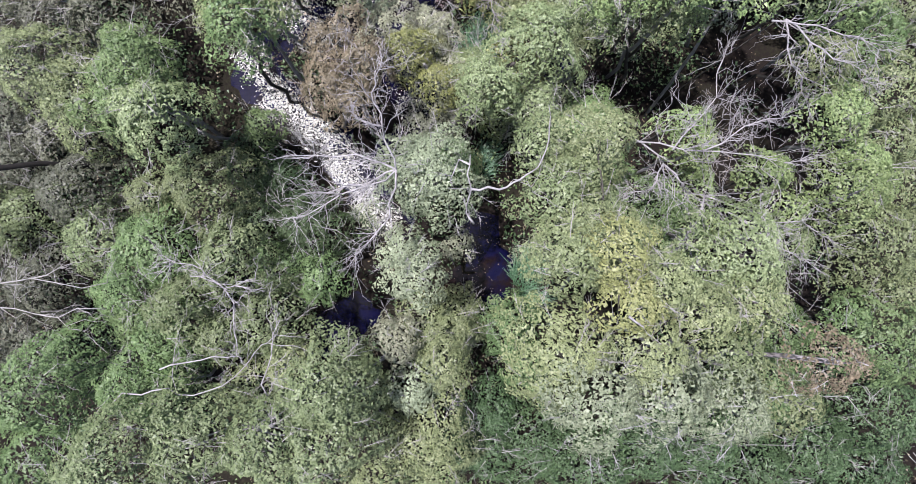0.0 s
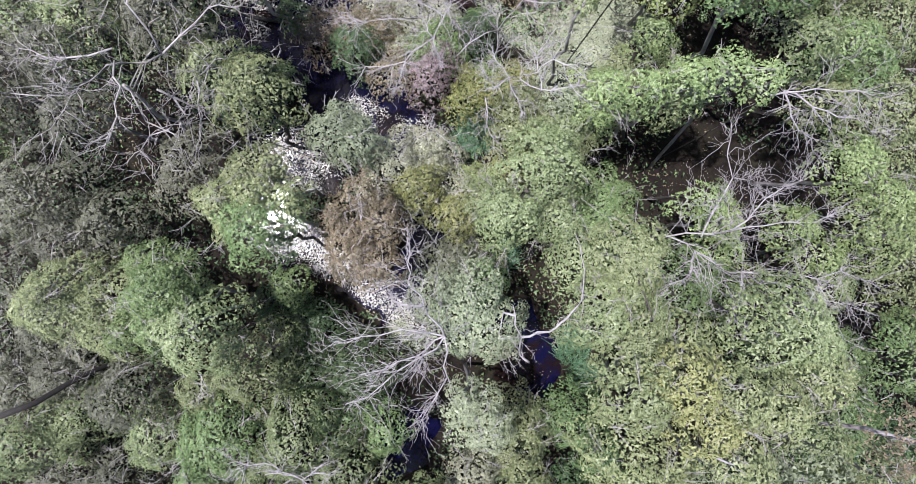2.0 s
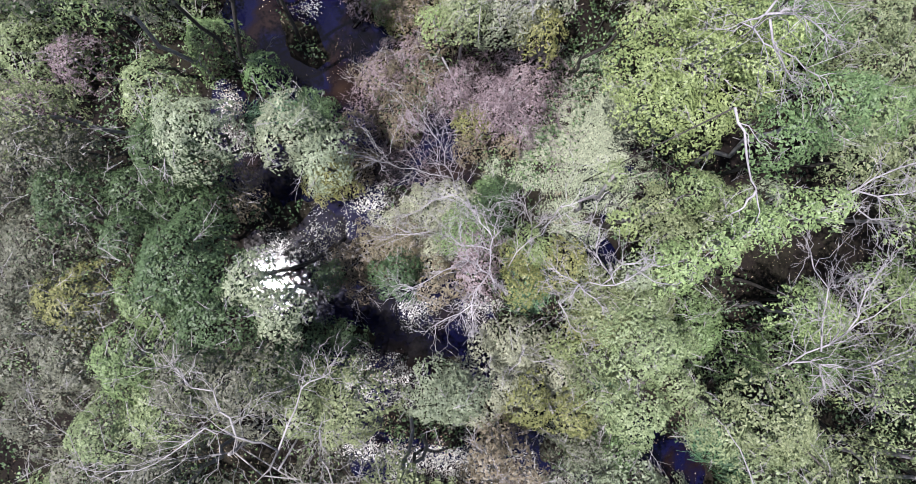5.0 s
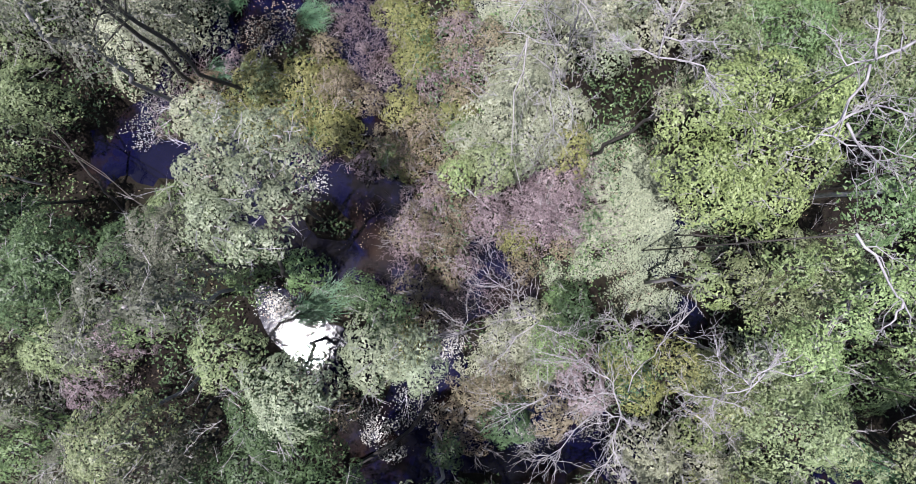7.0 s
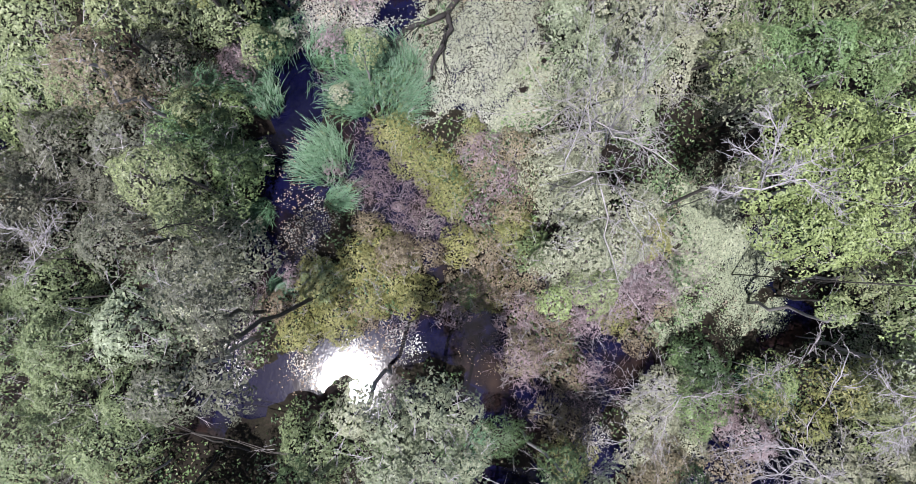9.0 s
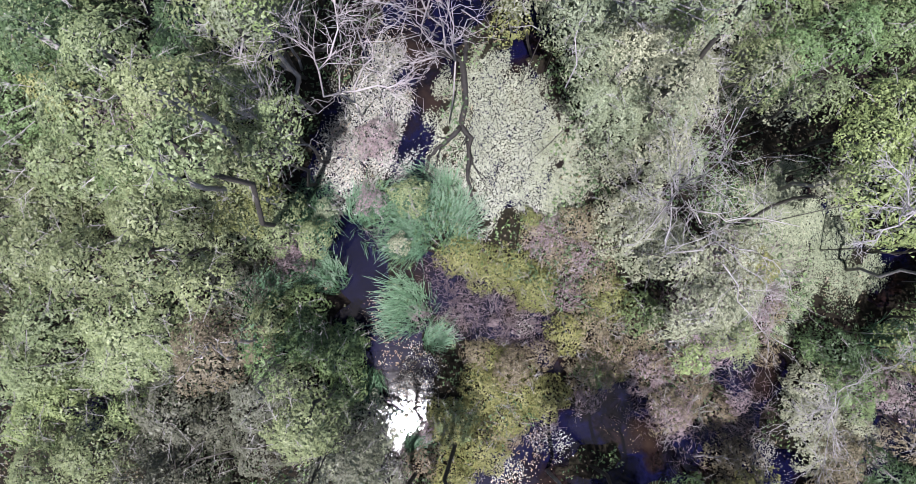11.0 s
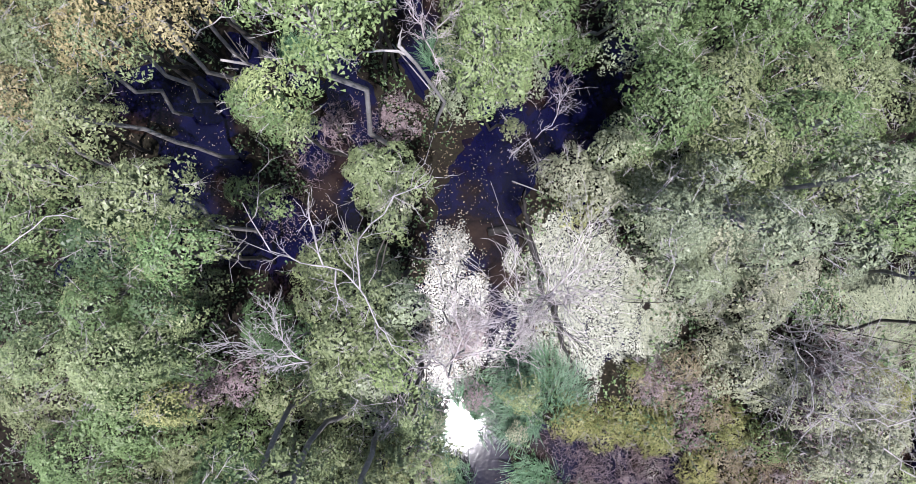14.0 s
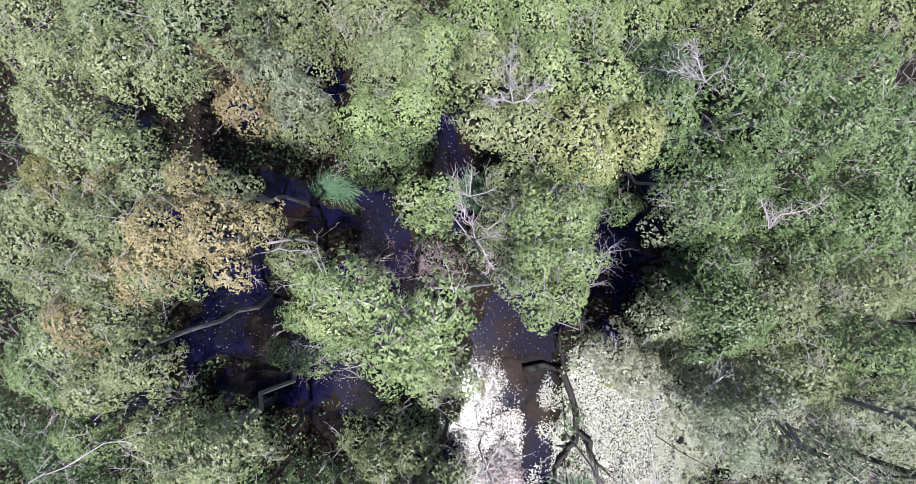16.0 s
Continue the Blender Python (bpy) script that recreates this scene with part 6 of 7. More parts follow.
dead_tree(BARK_DEAD, 0.07, [(21.35, 19.67, -0.1), (21.51, 19.82, 3.0), (21.75, 20.04, 6.0)],
          [(21.55, 20.33, 7.5), (22.27, 20.65, 7.6), (22.72, 20.47, 7.6)],
          [(21.55, 20.33, 7.5), (21.95, 19.69, 8.0), (22.65, 19.35, 8.0)],
          [(21.55, 20.33, 7.5), (21.43, 19.86, 7.6)], twigs=3)
dead_tree(BARK_DEAD, 0.07, [(24.76, 19.4, -0.1), (24.93, 19.37, 4.5), (25.19, 19.31, 9.0)],
          [(24.85, 19.79, 11.4), (25.25, 19.67, 11.8), (25.7, 19.35, 12.0)],
          [(24.85, 19.79, 11.4), (25.19, 20.2, 11.6)],
          [(24.85, 19.79, 11.4), (24.81, 19.13, 11.7)], twigs=7)
dead_tree(BARK_DEAD, 0.06, [(23.46, 14.14, -0.1), (23.41, 14.28, 5.0), (23.35, 14.5, 10.0)],
          [(23.27, 15.5, 12.0), (23.09, 16.45, 12.6), (23.56, 16.66, 12.6)],
          [(23.09, 16.45, 12.6), (23.82, 16.3, 12.6)], twigs=6)
dead_tree(BARK_PINK, 0.06, [(22.31, 21.94, -0.1), (22.27, 21.84, 2.5), (22.22, 21.7, 5.0)],
          [(22.27, 21.83, 7.5), (23.19, 21.86, 8.0), (23.8, 21.67, 8.0)],
          [(22.27, 21.83, 7.5), (22.71, 21.06, 8.0), (22.81, 20.63, 8.0)],
          [(22.27, 21.83, 7.5), (21.62, 22.0, 7.0)], twigs=7)
dead_tree(BARK_PINK, 0.06, [(19.35, 15.0, -0.1), (19.14, 14.98, 4.0), (18.84, 14.96, 8.0)],
          [(19.3, 15.89, 10.2), (19.49, 15.56, 10.4), (19.23, 14.74, 10.4)],
          [(19.3, 15.89, 10.2), (19.88, 15.81, 10.4)], twigs=5)
dead_tree(BARK_DEAD, 0.05, [(22.76, 33.38, -0.1), (22.82, 33.47, 0.5), (22.92, 33.6, 1.0)],
          [(22.92, 33.4, 1.5), (23.66, 33.43, 2.0), (24.11, 33.39, 2.0)],
          [(22.92, 33.4, 1.5), (23.28, 34.37, 2.0), (23.94, 34.67, 2.0)],
          [(22.92, 33.4, 1.5), (23.42, 32.64, 2.0)], twigs=5)
dead_tree(BARK_DEAD, 0.07, [(12.27, 19.55, -0.1), (12.34, 19.38, 2.5), (12.45, 19.12, 5.0)],
          [(13.26, 19.38, 6.5), (14.73, 18.7, 7.5), (15.41, 18.08, 8.0), (15.6, 17.79, 8.0)],
          [(15.41, 18.08, 8.0), (14.64, 17.66, 8.0), (13.83, 17.1, 7.8)], twigs=3)
dead_tree(BARK_DEAD, 0.08, [(22.88, 34.91, -0.1), (22.97, 34.9, 3.5), (23.11, 34.88, 7.0)],
          [(23.24, 35.24, 8.0), (23.11, 33.63, 9.0), (23.12, 32.18, 9.5), (22.67, 31.55, 9.5)], twigs=4)
dead_tree(BARK_DEAD, 0.07, [(24.9, 26.71, -0.1), (24.95, 26.52, 4.5), (25.01, 26.24, 9.0)],
          [(25.2, 26.97, 9.0), (24.91, 26.03, 10.0), (24.41, 25.35, 10.5)], twigs=2)
dead_tree(BARK_DEAD, 0.08, [(-7.88, -3.39, -0.1), (-7.96, -3.58, 3.5), (-8.08, -3.87, 7.0)],
          [(-8.96, -4.08, 7.6), (-7.68, -3.62, 8.0), (-6.6, -3.75, 8.0), (-5.34, -3.16, 8.5), (-4.72, -2.49, 9.0), (-4.17, -2.01, 9.0)],
          [(-7.49, -3.06, 8.0), (-6.32, -2.78, 8.2), (-5.31, -2.64, 8.5)],
          [(-4.77, -4.19, 8.0), (-4.47, -2.9, 8.6), (-4.08, -1.65, 9.0)], twigs=3)
dead_tree(BARK_DEAD, 0.06, [(-5.92, -1.24, -0.1), (-5.99, -1.17, 3.5), (-6.09, -1.07, 7.0)],
          [(-6.7, -0.57, 8.0), (-5.73, -0.9, 8.2), (-4.96, -0.64, 8.0)],
          [(-5.73, -0.9, 8.2), (-5.42, -1.66, 8.4), (-5.31, -2.64, 8.5)],
          [(-5.73, -0.9, 8.2), (-6.32, -0.39, 8.2), (-7.44, -0.02, 8.0)], twigs=5)
dead_tree(BARK_GREY, 0.07, [(-12.48, -1.98, -0.1), (-12.4, -1.89, 2.5), (-12.28, -1.76, 5.0)],
          [(-12.75, -0.8, 7.0), (-11.33, -0.66, 7.2), (-9.25, -0.78, 7.2)],
          [(-12.79, -1.45, 7.0), (-11.23, -1.64, 7.2), (-9.3, -1.51, 7.2)],
          [(-11.33, -0.66, 7.2), (-10.13, -0.22, 7.3)], twigs=4)
dead_tree(BARK_DEAD, 0.06, [(-0.11, -5.02, -0.1), (0.01, -5.05, 1.5), (0.18, -5.1, 3.0)],
          [(0.16, -4.65, 4.5), (0.74, -4.52, 5.0), (1.04, -5.24, 4.6)], twigs=1)
dead_tree(BARK_DEAD, 0.05, [(2.63, 4.92, -0.1), (2.61, 5.03, 2.0), (2.59, 5.2, 4.0)],
          [(2.46, 4.94, 5.0), (2.27, 5.42, 5.4)],
          [(2.46, 4.94, 5.0), (2.81, 5.13, 5.3)], twigs=4)
dead_tree(BARK_DEAD, 0.09, [(4.19, -1.82, -0.1), (4.33, -1.79, 4.5), (4.53, -1.75, 9.0), (3.57, -0.82, 12.9)],
          [(3.77, -1.24, 12.9), (4.12, -1.56, 12.9)], twigs=1)
dead_tree(BARK_DEAD, 0.05, [(8.25, -1.61, -0.1), (8.14, -1.19, 2.5), (7.96, -0.57, 5.0)],
          [(7.33, -0.39, 6.0), (7.74, -0.43, 6.3)],
          [(7.61, 0.13, 6.3), (7.52, -0.39, 6.2)], twigs=4)
dead_tree(BARK_DARK, 0.07, [(2.74, 30.25, -0.1), (2.86, 30.21, 4.5), (3.04, 30.14, 9.0)],
          [(4.85, 29.28, 8.0), (4.94, 28.99, 7.0), (5.19, 28.66, 6.0), (5.16, 27.98, 5.0)], twigs=2)
dead_tree(BARK_DARK, 0.06, [(6.87, 9.35, -0.1), (6.82, 9.29, 2.5), (6.75, 9.19, 5.0)],
          [(5.93, 10.65, 5.0), (6.58, 9.65, 6.0), (6.58, 8.96, 7.0)], twigs=3)
dead_tree(BARK_DEAD, 0.05, [(3.57, 32.08, -0.1), (3.65, 32.07, 3.5), (3.77, 32.05, 7.0)],
          [(4.0, 30.98, 9.0), (4.58, 31.18, 9.5), (4.67, 31.74, 9.5)],
          [(4.0, 30.98, 9.0), (3.41, 31.38, 9.2)],
          [(4.0, 30.98, 9.0), (4.92, 30.56, 9.4)], twigs=6)
dead_tree(BARK_DEAD, 0.09, [(11.52, 1.7, 0.15), (12.17, 2.37, 0.2), (12.56, 1.27, 0.12)], label="bleached fallen log lying in the shallow water", name="fallen_log")
dead_tree(BARK_DEAD, 0.1, [(13.35, 2.31, 0.2), (14.38, 1.65, 0.25)], label="bleached fallen log lying in the shallow water", name="fallen_log")
dead_tree(BARK_DEAD, 0.06, [(10.98, 3.23, 0.15), (11.43, 2.69, 0.2)], label="bleached fallen log lying in the shallow water", name="fallen_log")
dead_tree(BARK_DEAD, 0.07, [(18.37, 20.8, 0.12), (17.27, 19.93, 0.2)], label="bleached fallen log lying in the shallow water", name="fallen_log")
dead_tree(BARK_DEAD, 0.08, [(25.07, 22.03, 0.3), (23.08, 21.83, 1.2), (21.37, 21.68, 2.0)], label="bleached fallen log lying in the shallow water", name="fallen_log")
dead_tree(BARK_DEAD, 0.1, [(4.22, 16.99, 0.9), (3.92, 15.36, 1.0)], label="bleached fallen log lying in the shallow water", name="fallen_log")
dead_tree(BARK_DEAD, 0.06, [(8.96, 5.05, 0.1), (9.76, 4.62, 0.12)], label="bleached fallen log lying in the shallow water", name="fallen_log")
# this and the next are cast shadows on the ground, built as black wood
dead_tree(BARK_AND_SHADOW, 0.24, [(-8.99, 14.83, 0.12), (-7.76, 15.10, 0.15), (-6.38, 14.95, 0.15), (-5.25, 14.34, 0.12), (-4.41, 14.03, 0.12), (-2.78, 13.94, 0.05)], label="black trunk standing in for a tree's shadow across a ditch", name="tree_shadow")
dead_tree(BARK_AND_SHADOW, 0.16, [(4.48, 20.14, 0.20), (3.80, 20.23, 0.16), (3.13, 20.27, 0.14), (2.36, 20.13, 0.06)], label="black branch standing in for a shadow on marsh plants", name="tree_shadow")
dead_tree(BARK_AND_SHADOW, 0.26, [(-14.36, 2.49, 6.20), (-13.77, 2.56, 5.40), (-13.02, 2.95, 3.90), (-12.31, 3.09, 2.20), (-12.05, 3.21, 0.00)], label="dark bare trunk leaning out of the thicket", name="leaning_trunk")

# ---- reeds ----


def reed_clump(x, y, radius, height=1.15, count=260):
    ob = new("reed_clump")
    gz = float(ground_height(np.array(x), np.array(y)))
    ob.location = (x, y, min(gz, 0) - 0.05)
    n = count
    a = rng.uniform(0, 6.28, n)
    r = radius * np.sqrt(rng.uniform(0, 1, n))
    foot = np.stack([r * np.cos(a), r * np.sin(a), np.zeros(n)], axis=1)
    lean = rng.uniform(0, 6.28, n)
    wind = 0.55 * np.array([math.cos(0.9 * x + 1.7 * y), math.sin(0.9 * x + 1.7 * y), 0])
    out = np.stack([np.cos(lean), np.sin(lean), np.zeros(n)], axis=1) * rng.uniform(0.1, 0.6, (n, 1)) + wind + foot * 0.35
    tall = height * rng.uniform(0.7, 1.1, (n, 1))
    strips = []
    for s in range(4):
        pieces = []
        for f in (s / 4, (s + 1) / 4):
            pieces.append(foot + np.array([0, 0, 1]) * tall * (f - 0.38 * f ** 3) + out * tall * 0.75 * f ** 2.2)
        lo, hi = pieces
        side = unit(np.cross(out, [0, 0, 1.0]))
        w0, w1 = 0.013 * (1 - 0.15 * s), 0.013 * (1 - 0.15 * (s + 1)) if s < 3 else 0.003
        strips.append(np.stack([lo - side * w0, hi - side * w1, hi + side * w1, lo + side * w0], axis=1))
    leaves = new("foliage", quads_mesh("foliage", np.concatenate(strips), LEAF["reed"]))
    leaves.parent = ob
    return tagged(ob, "clump of tall blue-green reeds bending over the water", "reeds", group="reeds along the channel")


reed_clump(12.03, 25.60, 0.86)
reed_clump(11.60, 24.72, 0.86)
reed_clump(12.15, 23.84, 0.77)
reed_clump(10.71, 23.27, 0.73)
reed_clump(10.46, 25.18, 0.73)
reed_clump(12.02, 26.50, 0.64)
reed_clump(7.73, 26.24, 0.64)
reed_clump(8.54, 25.80, 0.69)
reed_clump(12.33, 28.21, 0.73)
reed_clump(12.61, 28.49, 0.85)
reed_clump(10.63, 28.69, 0.74)
reed_clump(7.92, 25.73, 0.85)
reed_clump(10.46, 23.61, 0.85)
reed_clump(10.38, 24.82, 0.55)
reed_clump(8.27, 31.54, 0.73)
reed_clump(9.98, 31.31, 0.62)
reed_clump(11.32, 26.04, 0.95)
reed_clump(11.24, 24.20, 0.84)
reed_clump(6.66, 25.31, 0.44)
reed_clump(9.90, 28.29, 0.62)
reed_clump(12.25, 28.84, 0.84)
reed_clump(13.25, 28.11, 0.73)
reed_clump(5.89, 28.00, 0.54)
reed_clump(11.68, 23.29, 0.55)
reed_clump(-1.98, 19.19, 0.64)
reed_clump(-2.77, 19.61, 0.53)
reed_clump(1.9, 9.22, 0.6)
reed_clump(3.12, 27.14, 0.32)
reed_clump(8.57, 31.9, 0.47)
reed_clump(10.02, 30.95, 0.47)
reed_clump(10.36, 30.62, 0.47)
reed_clump(3.22, -0.86, 0.57)
reed_clump(3.22, -1.76, 0.52)
reed_clump(1.44, 3.38, 0.57)
reed_clump(1.36, 7.65, 0.61)
reed_clump(1.89, 7.97, 0.52)
reed_clump(23.72, 20.78, 0.56)
reed_clump(23.13, 20.63, 0.43)
reed_clump(26.69, 24.93, 0.36)
reed_clump(26.84, 25.58, 0.33)

# ---- floating leaves, duckweed, litter ----


def flat_scatter(name, spots, density, size, mat, label, category, tilt, z=0.012, only_water=False):
    """Small floating pads over round patches: x, y, radius."""
    spots = np.array(spots)
    lo, hi = (spots[:, :2] - 1.3 * spots[:, 2:]).min(axis=0), (spots[:, :2] + 1.3 * spots[:, 2:]).max(axis=0)
    at = rng.uniform(lo, hi, (int(density * np.prod(hi - lo)), 2))
    inside = np.zeros(len(at), bool)
    ragged = 0.14 * np.sin(at[:, 0] * 3.1 + 2 * np.sin(at[:, 1] * 2.3)) + 0.12 * np.sin(at[:, 1] * 5.3 + at[:, 0] * 4.1) + rng.normal(0, 0.08, len(at))
    luck = rng.uniform(0, 1, len(at))
    for x, y, r in spots:
        inside |= luck < (1.35 + 1.9 * ragged - np.hypot(at[:, 0] - x, at[:, 1] - y) / r) / 0.7
    at = at[inside]
    if only_water:
        at = at[bank(at[:, 0], at[:, 1]) < 0.3]
    n = len(at)
    zz = np.maximum(ground_height(at[:, 0], at[:, 1]), 0) + z + rng.uniform(0, 0.02, n)
    p = np.stack([at[:, 0], at[:, 1], zz], axis=1)
    normal = unit(np.array([0, 0, 1.0]) + rng.normal(0, tilt, (n, 3)))
    s = size * rng.uniform(0.55, 1.35, n)
    ob = new(name, quads_mesh(name, small_blades(p, normal, rng.normal(0, 1, (n, 3)), s, s * 0.9), mat))
    return tagged(ob, label, category, kind="stuff")


flat_scatter("floating_leaves", [(15.0, 20.9, 1.0), (13.6, 19.7, 1.35), (12.3, 19.3, 1.25), (11.8, 20.4, 1.35), (12.9, 21.5, 1.2), (11.4, 22.1, 1.0), (10.6, 19.4, 1.1), (13.9, 21.0, 1.1), (12.2, 18.0, 1.0), (14.8, 19.9, 1.0), (15.7, 20.6, 0.9), (11.2, 23.3, 0.7), (13.3, 18.7, 1.0), (12.1, 18.3, 1.0), (11.1, 18.2, 0.8), (14.3, 19.2, 0.8), (14.4, 22.2, 0.75), (13.5, 22.8, 0.75), (12.6, 23.2, 0.65), (15.3, 21.8, 0.7)], 1350, 0.050, MAT_PAD_GREEN, "pale floating leaves covering the still water", "floating leaves", 0.09)
flat_scatter("floating_leaves", [(17.6, 24.0, 0.7), (16.7, 24.7, 0.9), (15.6, 25.4, 1.1), (14.6, 26.1, 1.05), (13.7, 26.8, 0.9), (12.7, 27.0, 0.7), (13.6, 25.3, 0.8), (14.8, 24.8, 0.75), (15.8, 24.3, 0.65)], 1250, 0.050, MAT_PAD, "pinkish-grey floating leaves over a shallow pool", "floating leaves", 0.09)
flat_scatter("floating_leaves", [(-7.4, 7.7, 0.6), (-6.7, 6.7, 0.6), (-6.1, 5.7, 0.75), (-5.2, 5.1, 0.7), (-4.4, 4.5, 0.75), (-3.5, 3.3, 0.7), (-2.9, 2.5, 0.6), (-2.2, 1.5, 0.55), (-5.5, 9.3, 0.95), (-4.6, 8.4, 0.7)], 800, 0.048, MAT_PAD, "whitish floating leaves along a narrow channel", "floating leaves", 0.09)
flat_scatter("floating_leaves", [(-5.0, 15.1, 0.6), (-5.4, 14.3, 0.45), (-0.5, 8.7, 0.7), (-2.3, 10.1, 0.6), (-1.0, 14.5, 0.6), (-3.0, 20.6, 0.42), (-3.8, 19.2, 0.45), (-1.2, 5.7, 0.5)], 640, 0.048, MAT_PAD, "whitish floating leaves on small dark pools", "floating leaves", 0.09)
flat_scatter("floating_leaves", [(3.6, 28.0, 0.5), (2.1, 28.2, 0.6), (0.8, 28.3, 0.6), (-0.3, 28.3, 0.6), (0.4, 25.8, 0.6), (1.1, 24.1, 0.6), (1.6, 22.0, 0.6), (6.2, 21.8, 0.5), (5.4, 26.2, 0.9), (-3.4, 14.3, 0.9), (-3.2, 20.9, 0.6), (-3.6, 19.8, 0.6)], 300, 0.044, MAT_PAD, "loose floating leaves on dark water", "floating leaves", 0.09)
flat_scatter("duckweed", [(8.12, 11.93, 1.1), (6.79, 11.12, 1.21), (5.75, 9.97, 1.1), (4.46, 9.46, 0.98), (4.03, 11.67, 0.61), (4.74, 10.83, 0.66), (3.29, 12.48, 0.44), (4.38, 8.54, 0.66), (8.04, 11.05, 1.24), (6.58, 10.32, 1.24), (6.79, 8.87, 1.13), (7.1, 12.13, 1.01), (5.61, 10.89, 1.02), (8.17, 13.09, 0.9), (5.85, 11.61, 1.13)], 1350, 0.048, MAT_DUCK, "pale grey-green duckweed mat on the water", "duckweed", 0.06)
flat_scatter("duckweed", [(6.85, 10.9, 1.13), (5.52, 12.15, 0.9), (1.67, 8.46, 0.67), (3.55, 0.02, 0.67), (-2.86, 1.36, 0.56), (12.31, 11.48, 0.89), (8.31, 11.29, 1.13), (7.29, 11.37, 1.02), (12.34, 18.7, 0.67), (10.95, 19.01, 0.9)], 1350, 0.048, MAT_DUCK, "pale grey-green duckweed mat on the water", "duckweed", 0.06)
flat_scatter("leaf_litter", [(9.08, 3.73, 1.37), (11.16, 2.72, 1.6), (13.05, 1.83, 1.37), (21.07, 20.22, 1.57), (19.17, 22.35, 1.79), (18.84, 19.95, 1.34), (25.15, 30.41, 1.31), (23.22, 25.97, 1.54), (19.38, 21.34, 1.55), (20.82, 27.94, 1.32), (27.7, 30.39, 1.53), (24.98, 20.77, 0.88), (25.29, 24.14, 1.32), (24.03, 30.55, 1.76), (25.99, 20.62, 1.1)], 26, 0.036, MAT_LITTER, "scattered fallen leaves floating on dark water", "leaf litter", 0.10)
flat_scatter("leaf_litter", [(17.35, 18.31, 1.11), (20.28, 28.22, 1.32), (6.33, 26.58, 0.88), (7.07, 22.69, 1.32), (0.77, 28.29, 1.09), (1.15, 19.51, 0.88), (1.57, 0.61, 1.12), (1.46, -0.95, 0.89), (15.74, -3.78, 0.9), (11.05, 6.72, 1.58)], 26, 0.036, MAT_LITTER, "scattered fallen leaves floating on dark water", "leaf litter", 0.10)
flat_scatter("leaf_litter", [(0.35, 25.1, 0.88), (1.34, 24.1, 0.88), (1.46, 23.01, 0.88), (0.04, 25.95, 0.66), (7.62, 27.09, 0.67), (8.36, 27.07, 0.56), (-5.49, 9.66, 0.67), (-4.95, 9.06, 0.56), (-3.04, 20.46, 0.65), (-6.04, 7.37, 0.67), (-5.42, 6.44, 0.67), (-4.79, 5.73, 0.67), (6.31, 26.7, 0.88), (5.0, 26.96, 0.88), (14.18, 26.47, 1.1)], 75, 0.05, MAT_LITTER, "scattered fallen leaves floating on dark water", "leaf litter", 0.10)
flat_scatter("leaf_litter", [(15.38, 25.48, 0.88), (16.48, 24.43, 1.11), (17.74, 23.92, 0.89)], 75, 0.05, MAT_LITTER, "scattered fallen leaves floating on dark water", "leaf litter", 0.10)


def dry_stems(spots, density=55):
    """Withered marsh stems standing in the shallows: x, y, radius."""
    sets = []
    for x, y, r in spots:
        n = int(density * math.pi * r * r) + 8
        a, q = rng.uniform(0, 6.28, n), r * np.sqrt(rng.uniform(0, 1.1, n))
        px, py = x + q * np.cos(a), y + q * np.sin(a)
        root = np.stack([px, py, np.minimum(ground_height(px, py), 0) - 0.02], axis=1)
        lean = unit(rng.normal(0, 1, (n, 3)) * (0.7, 0.7, 0) + (0.1, -0.15, 0.75))
        long = rng.uniform(0.35, 0.95, n)
        sets.append(cones(root, lean, long, np.full(n, 0.009)))
        for _ in range(3):
            sets.append(cones(root + lean * (long * rng.uniform(0.4, 0.9, n))[:, None], lean + rng.normal(0, 0.7, (n, 3)), long * 0.35, np.full(n, 0.007)))
    ob = new("dry_stems", quads_mesh("dry_stems", np.concatenate(sets), LEAF["pink"]))
    return tagged(ob, "withered mauve-brown marsh stems standing in shallow water", "dry stems", kind="stuff")


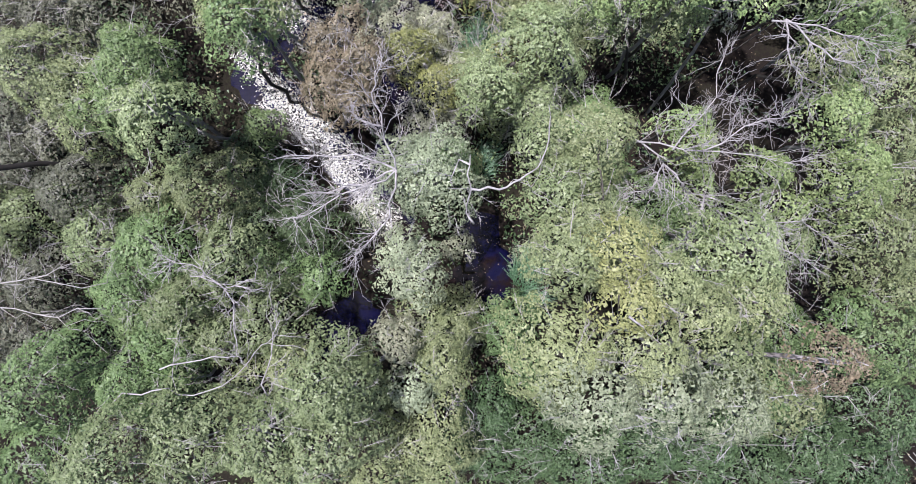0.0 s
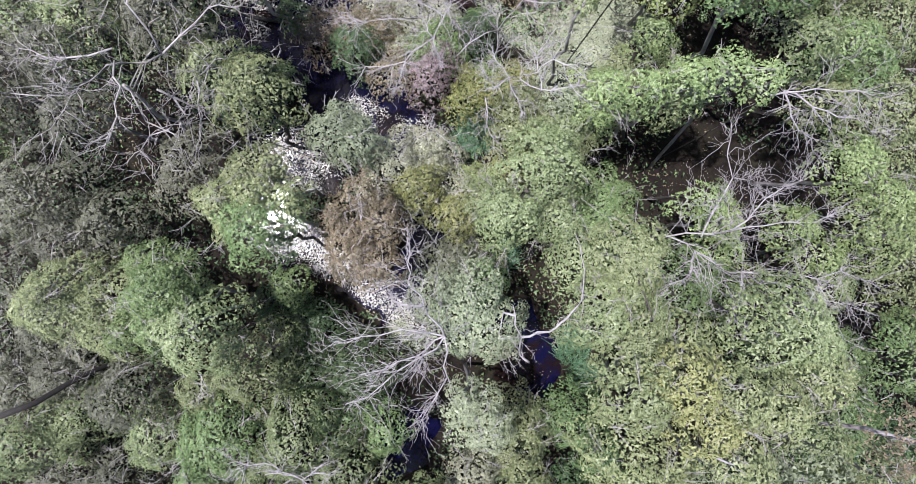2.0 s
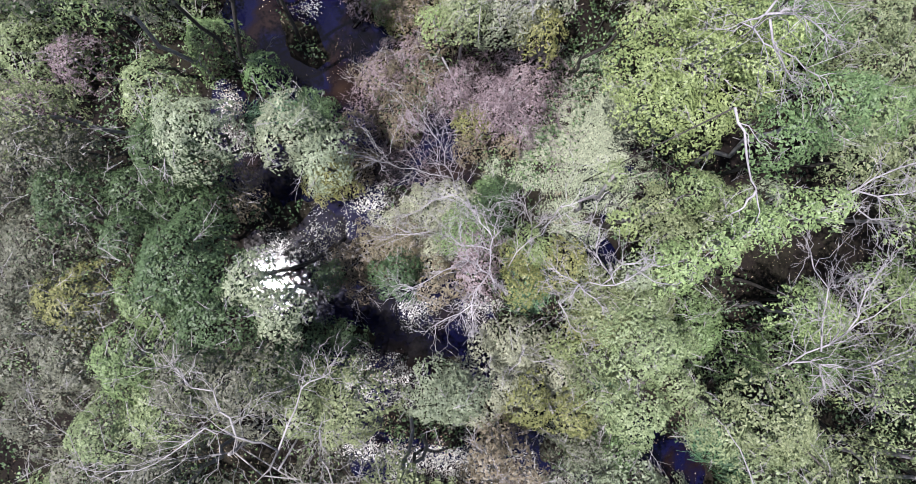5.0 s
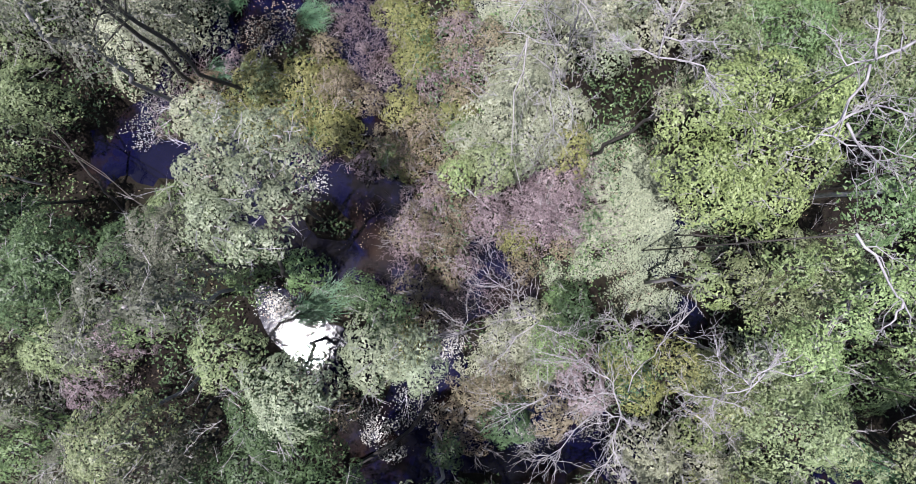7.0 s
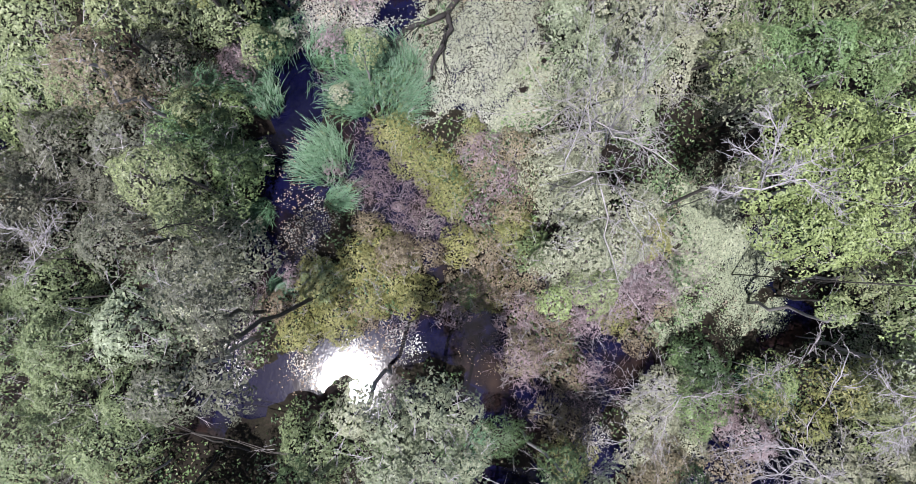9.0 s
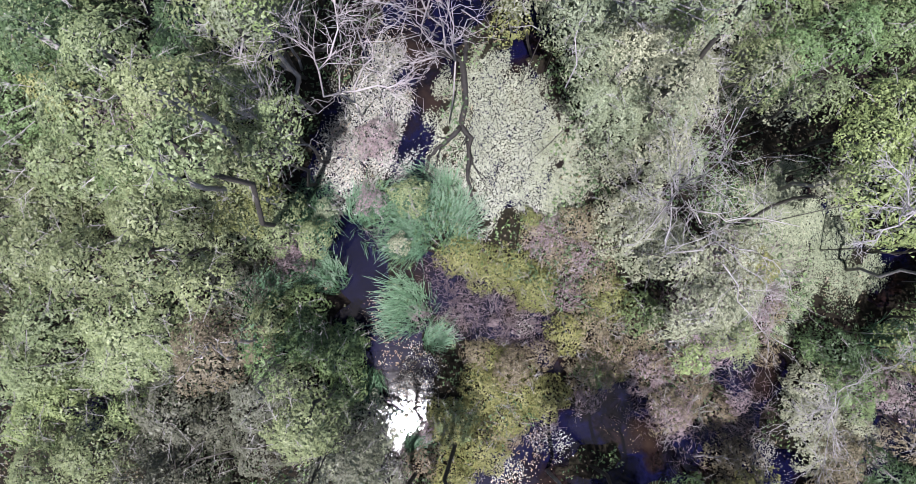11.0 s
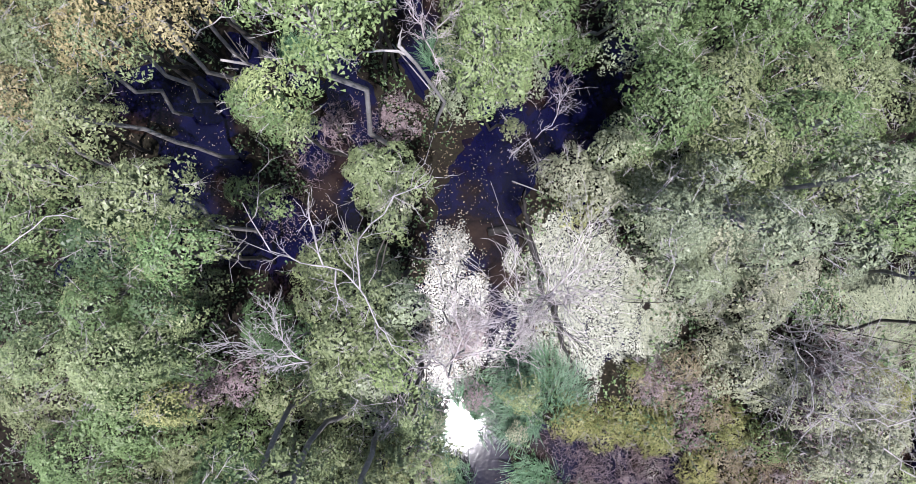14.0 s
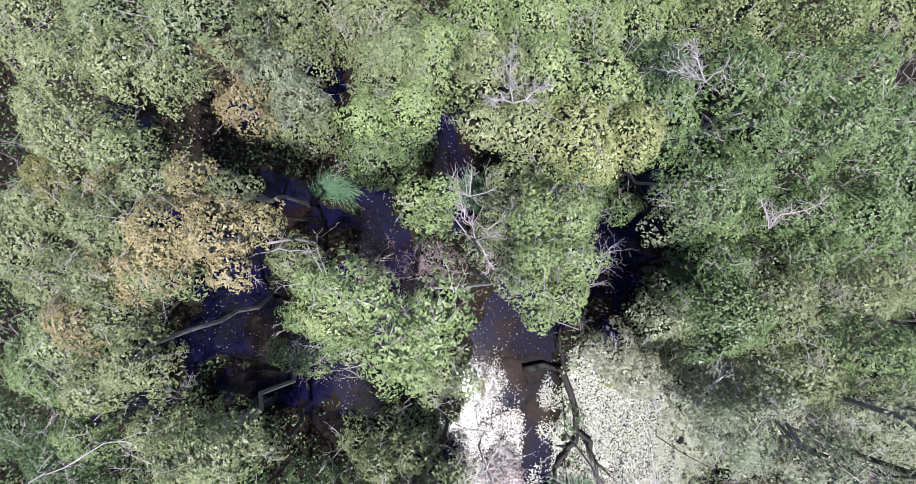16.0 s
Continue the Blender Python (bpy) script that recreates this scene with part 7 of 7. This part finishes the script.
dry_stems([(8.86, 24.25, 0.88), (7.64, 23.24, 1.1), (6.23, 21.98, 1.1), (7.28, 24.52, 0.66), (2.46, 28.19, 0.88), (0.96, 27.8, 0.88), (2.43, 22.23, 0.66), (1.94, 18.4, 0.89), (2.59, 16.46, 1.11), (1.01, 14.5, 0.89), (0.26, 15.31, 0.89), (6.17, 22.02, 0.89), (7.42, 23.44, 0.66), (11.1, 29.37, 0.88), (8.44, 37.07, 0.87)])
dry_stems([(14.42, 26.62, 0.67), (11.81, 24.78, 0.89), (10.88, 25.83, 0.67), (11.1, 29.29, 0.67), (7.55, 23.63, 0.89), (6.16, 22.11, 0.67), (22.92, 27.17, 0.88), (23.37, 25.36, 0.88), (22.08, 24.09, 0.88), (21.69, 28.95, 0.88), (20.57, 17.75, 0.67), (0.82, 16.77, 1.36), (3.25, 15.56, 1.36), (5.97, 13.91, 1.13), (5.01, 15.82, 1.13)])
dry_stems([(4.94, 14.21, 1.31), (6.25, 13.54, 1.1), (5.53, 11.92, 0.88), (5.3, 15.57, 1.1)])


# ---- undergrowth between the trees ----


def undergrowth(name, x0, x1, y0, y1, density, kind, label, low, high, keep):
    """Loose low leaves over the dry ground, thicker in patches."""
    n = int(density * (x1 - x0) * (y1 - y0))
    x, y = rng.uniform(x0, x1, n), rng.uniform(y0, y1, n)
    patch = np.sin(x * 0.9 + 1.3 * np.sin(y * 0.7 + keep)) + np.sin(y * 1.1 + 1.7 * np.sin(x * 0.6 - keep)) + 0.6 * np.sin(x * 3.1 + keep * 5) * np.sin(y * 2.9)
    ok = (bank(x, y) > 0.15) & (bank(x, y, MUD_AND_SHADE) > 0.0) & (patch + rng.normal(0, 0.5, n) > 0.0)
    x, y, patch = x[ok], y[ok], patch[ok]
    n = len(x)
    z = ground_height(x, y) + low + (high - low) * rng.uniform(0, 1, n) * np.clip(0.3 + 0.4 * patch, 0.2, 1)
    p = np.stack([x, y, z], axis=1)
    normal = unit(np.array([0, 0, 0.8]) + rng.normal(0, 0.45, (n, 3)))
    _, leaf_l, leaf_w = LOOK[kind]
    ob = new(name, quads_mesh(name, small_blades(p, normal, rng.normal(0, 1, (n, 3)), 2.0 * leaf_l * rng.uniform(0.5, 1.2, n), 2.0 * leaf_w * rng.uniform(0.7, 1.3, n)), LEAF[kind]))
    return tagged(ob, label, "undergrowth", kind="stuff")


# first layer takes the darkened leaf, colouring in deep shade between the trees
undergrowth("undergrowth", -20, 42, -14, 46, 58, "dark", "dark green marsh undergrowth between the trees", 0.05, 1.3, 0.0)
undergrowth("undergrowth", -20, 42, -14, 46, 34, "green", "green leafy undergrowth on the wet ground", 0.05, 1.0, 2.1)
undergrowth("undergrowth", -20, 42, -14, 46, 20, "brown", "brown withered herbs on the wet ground", 0.03, 0.7, 4.4)
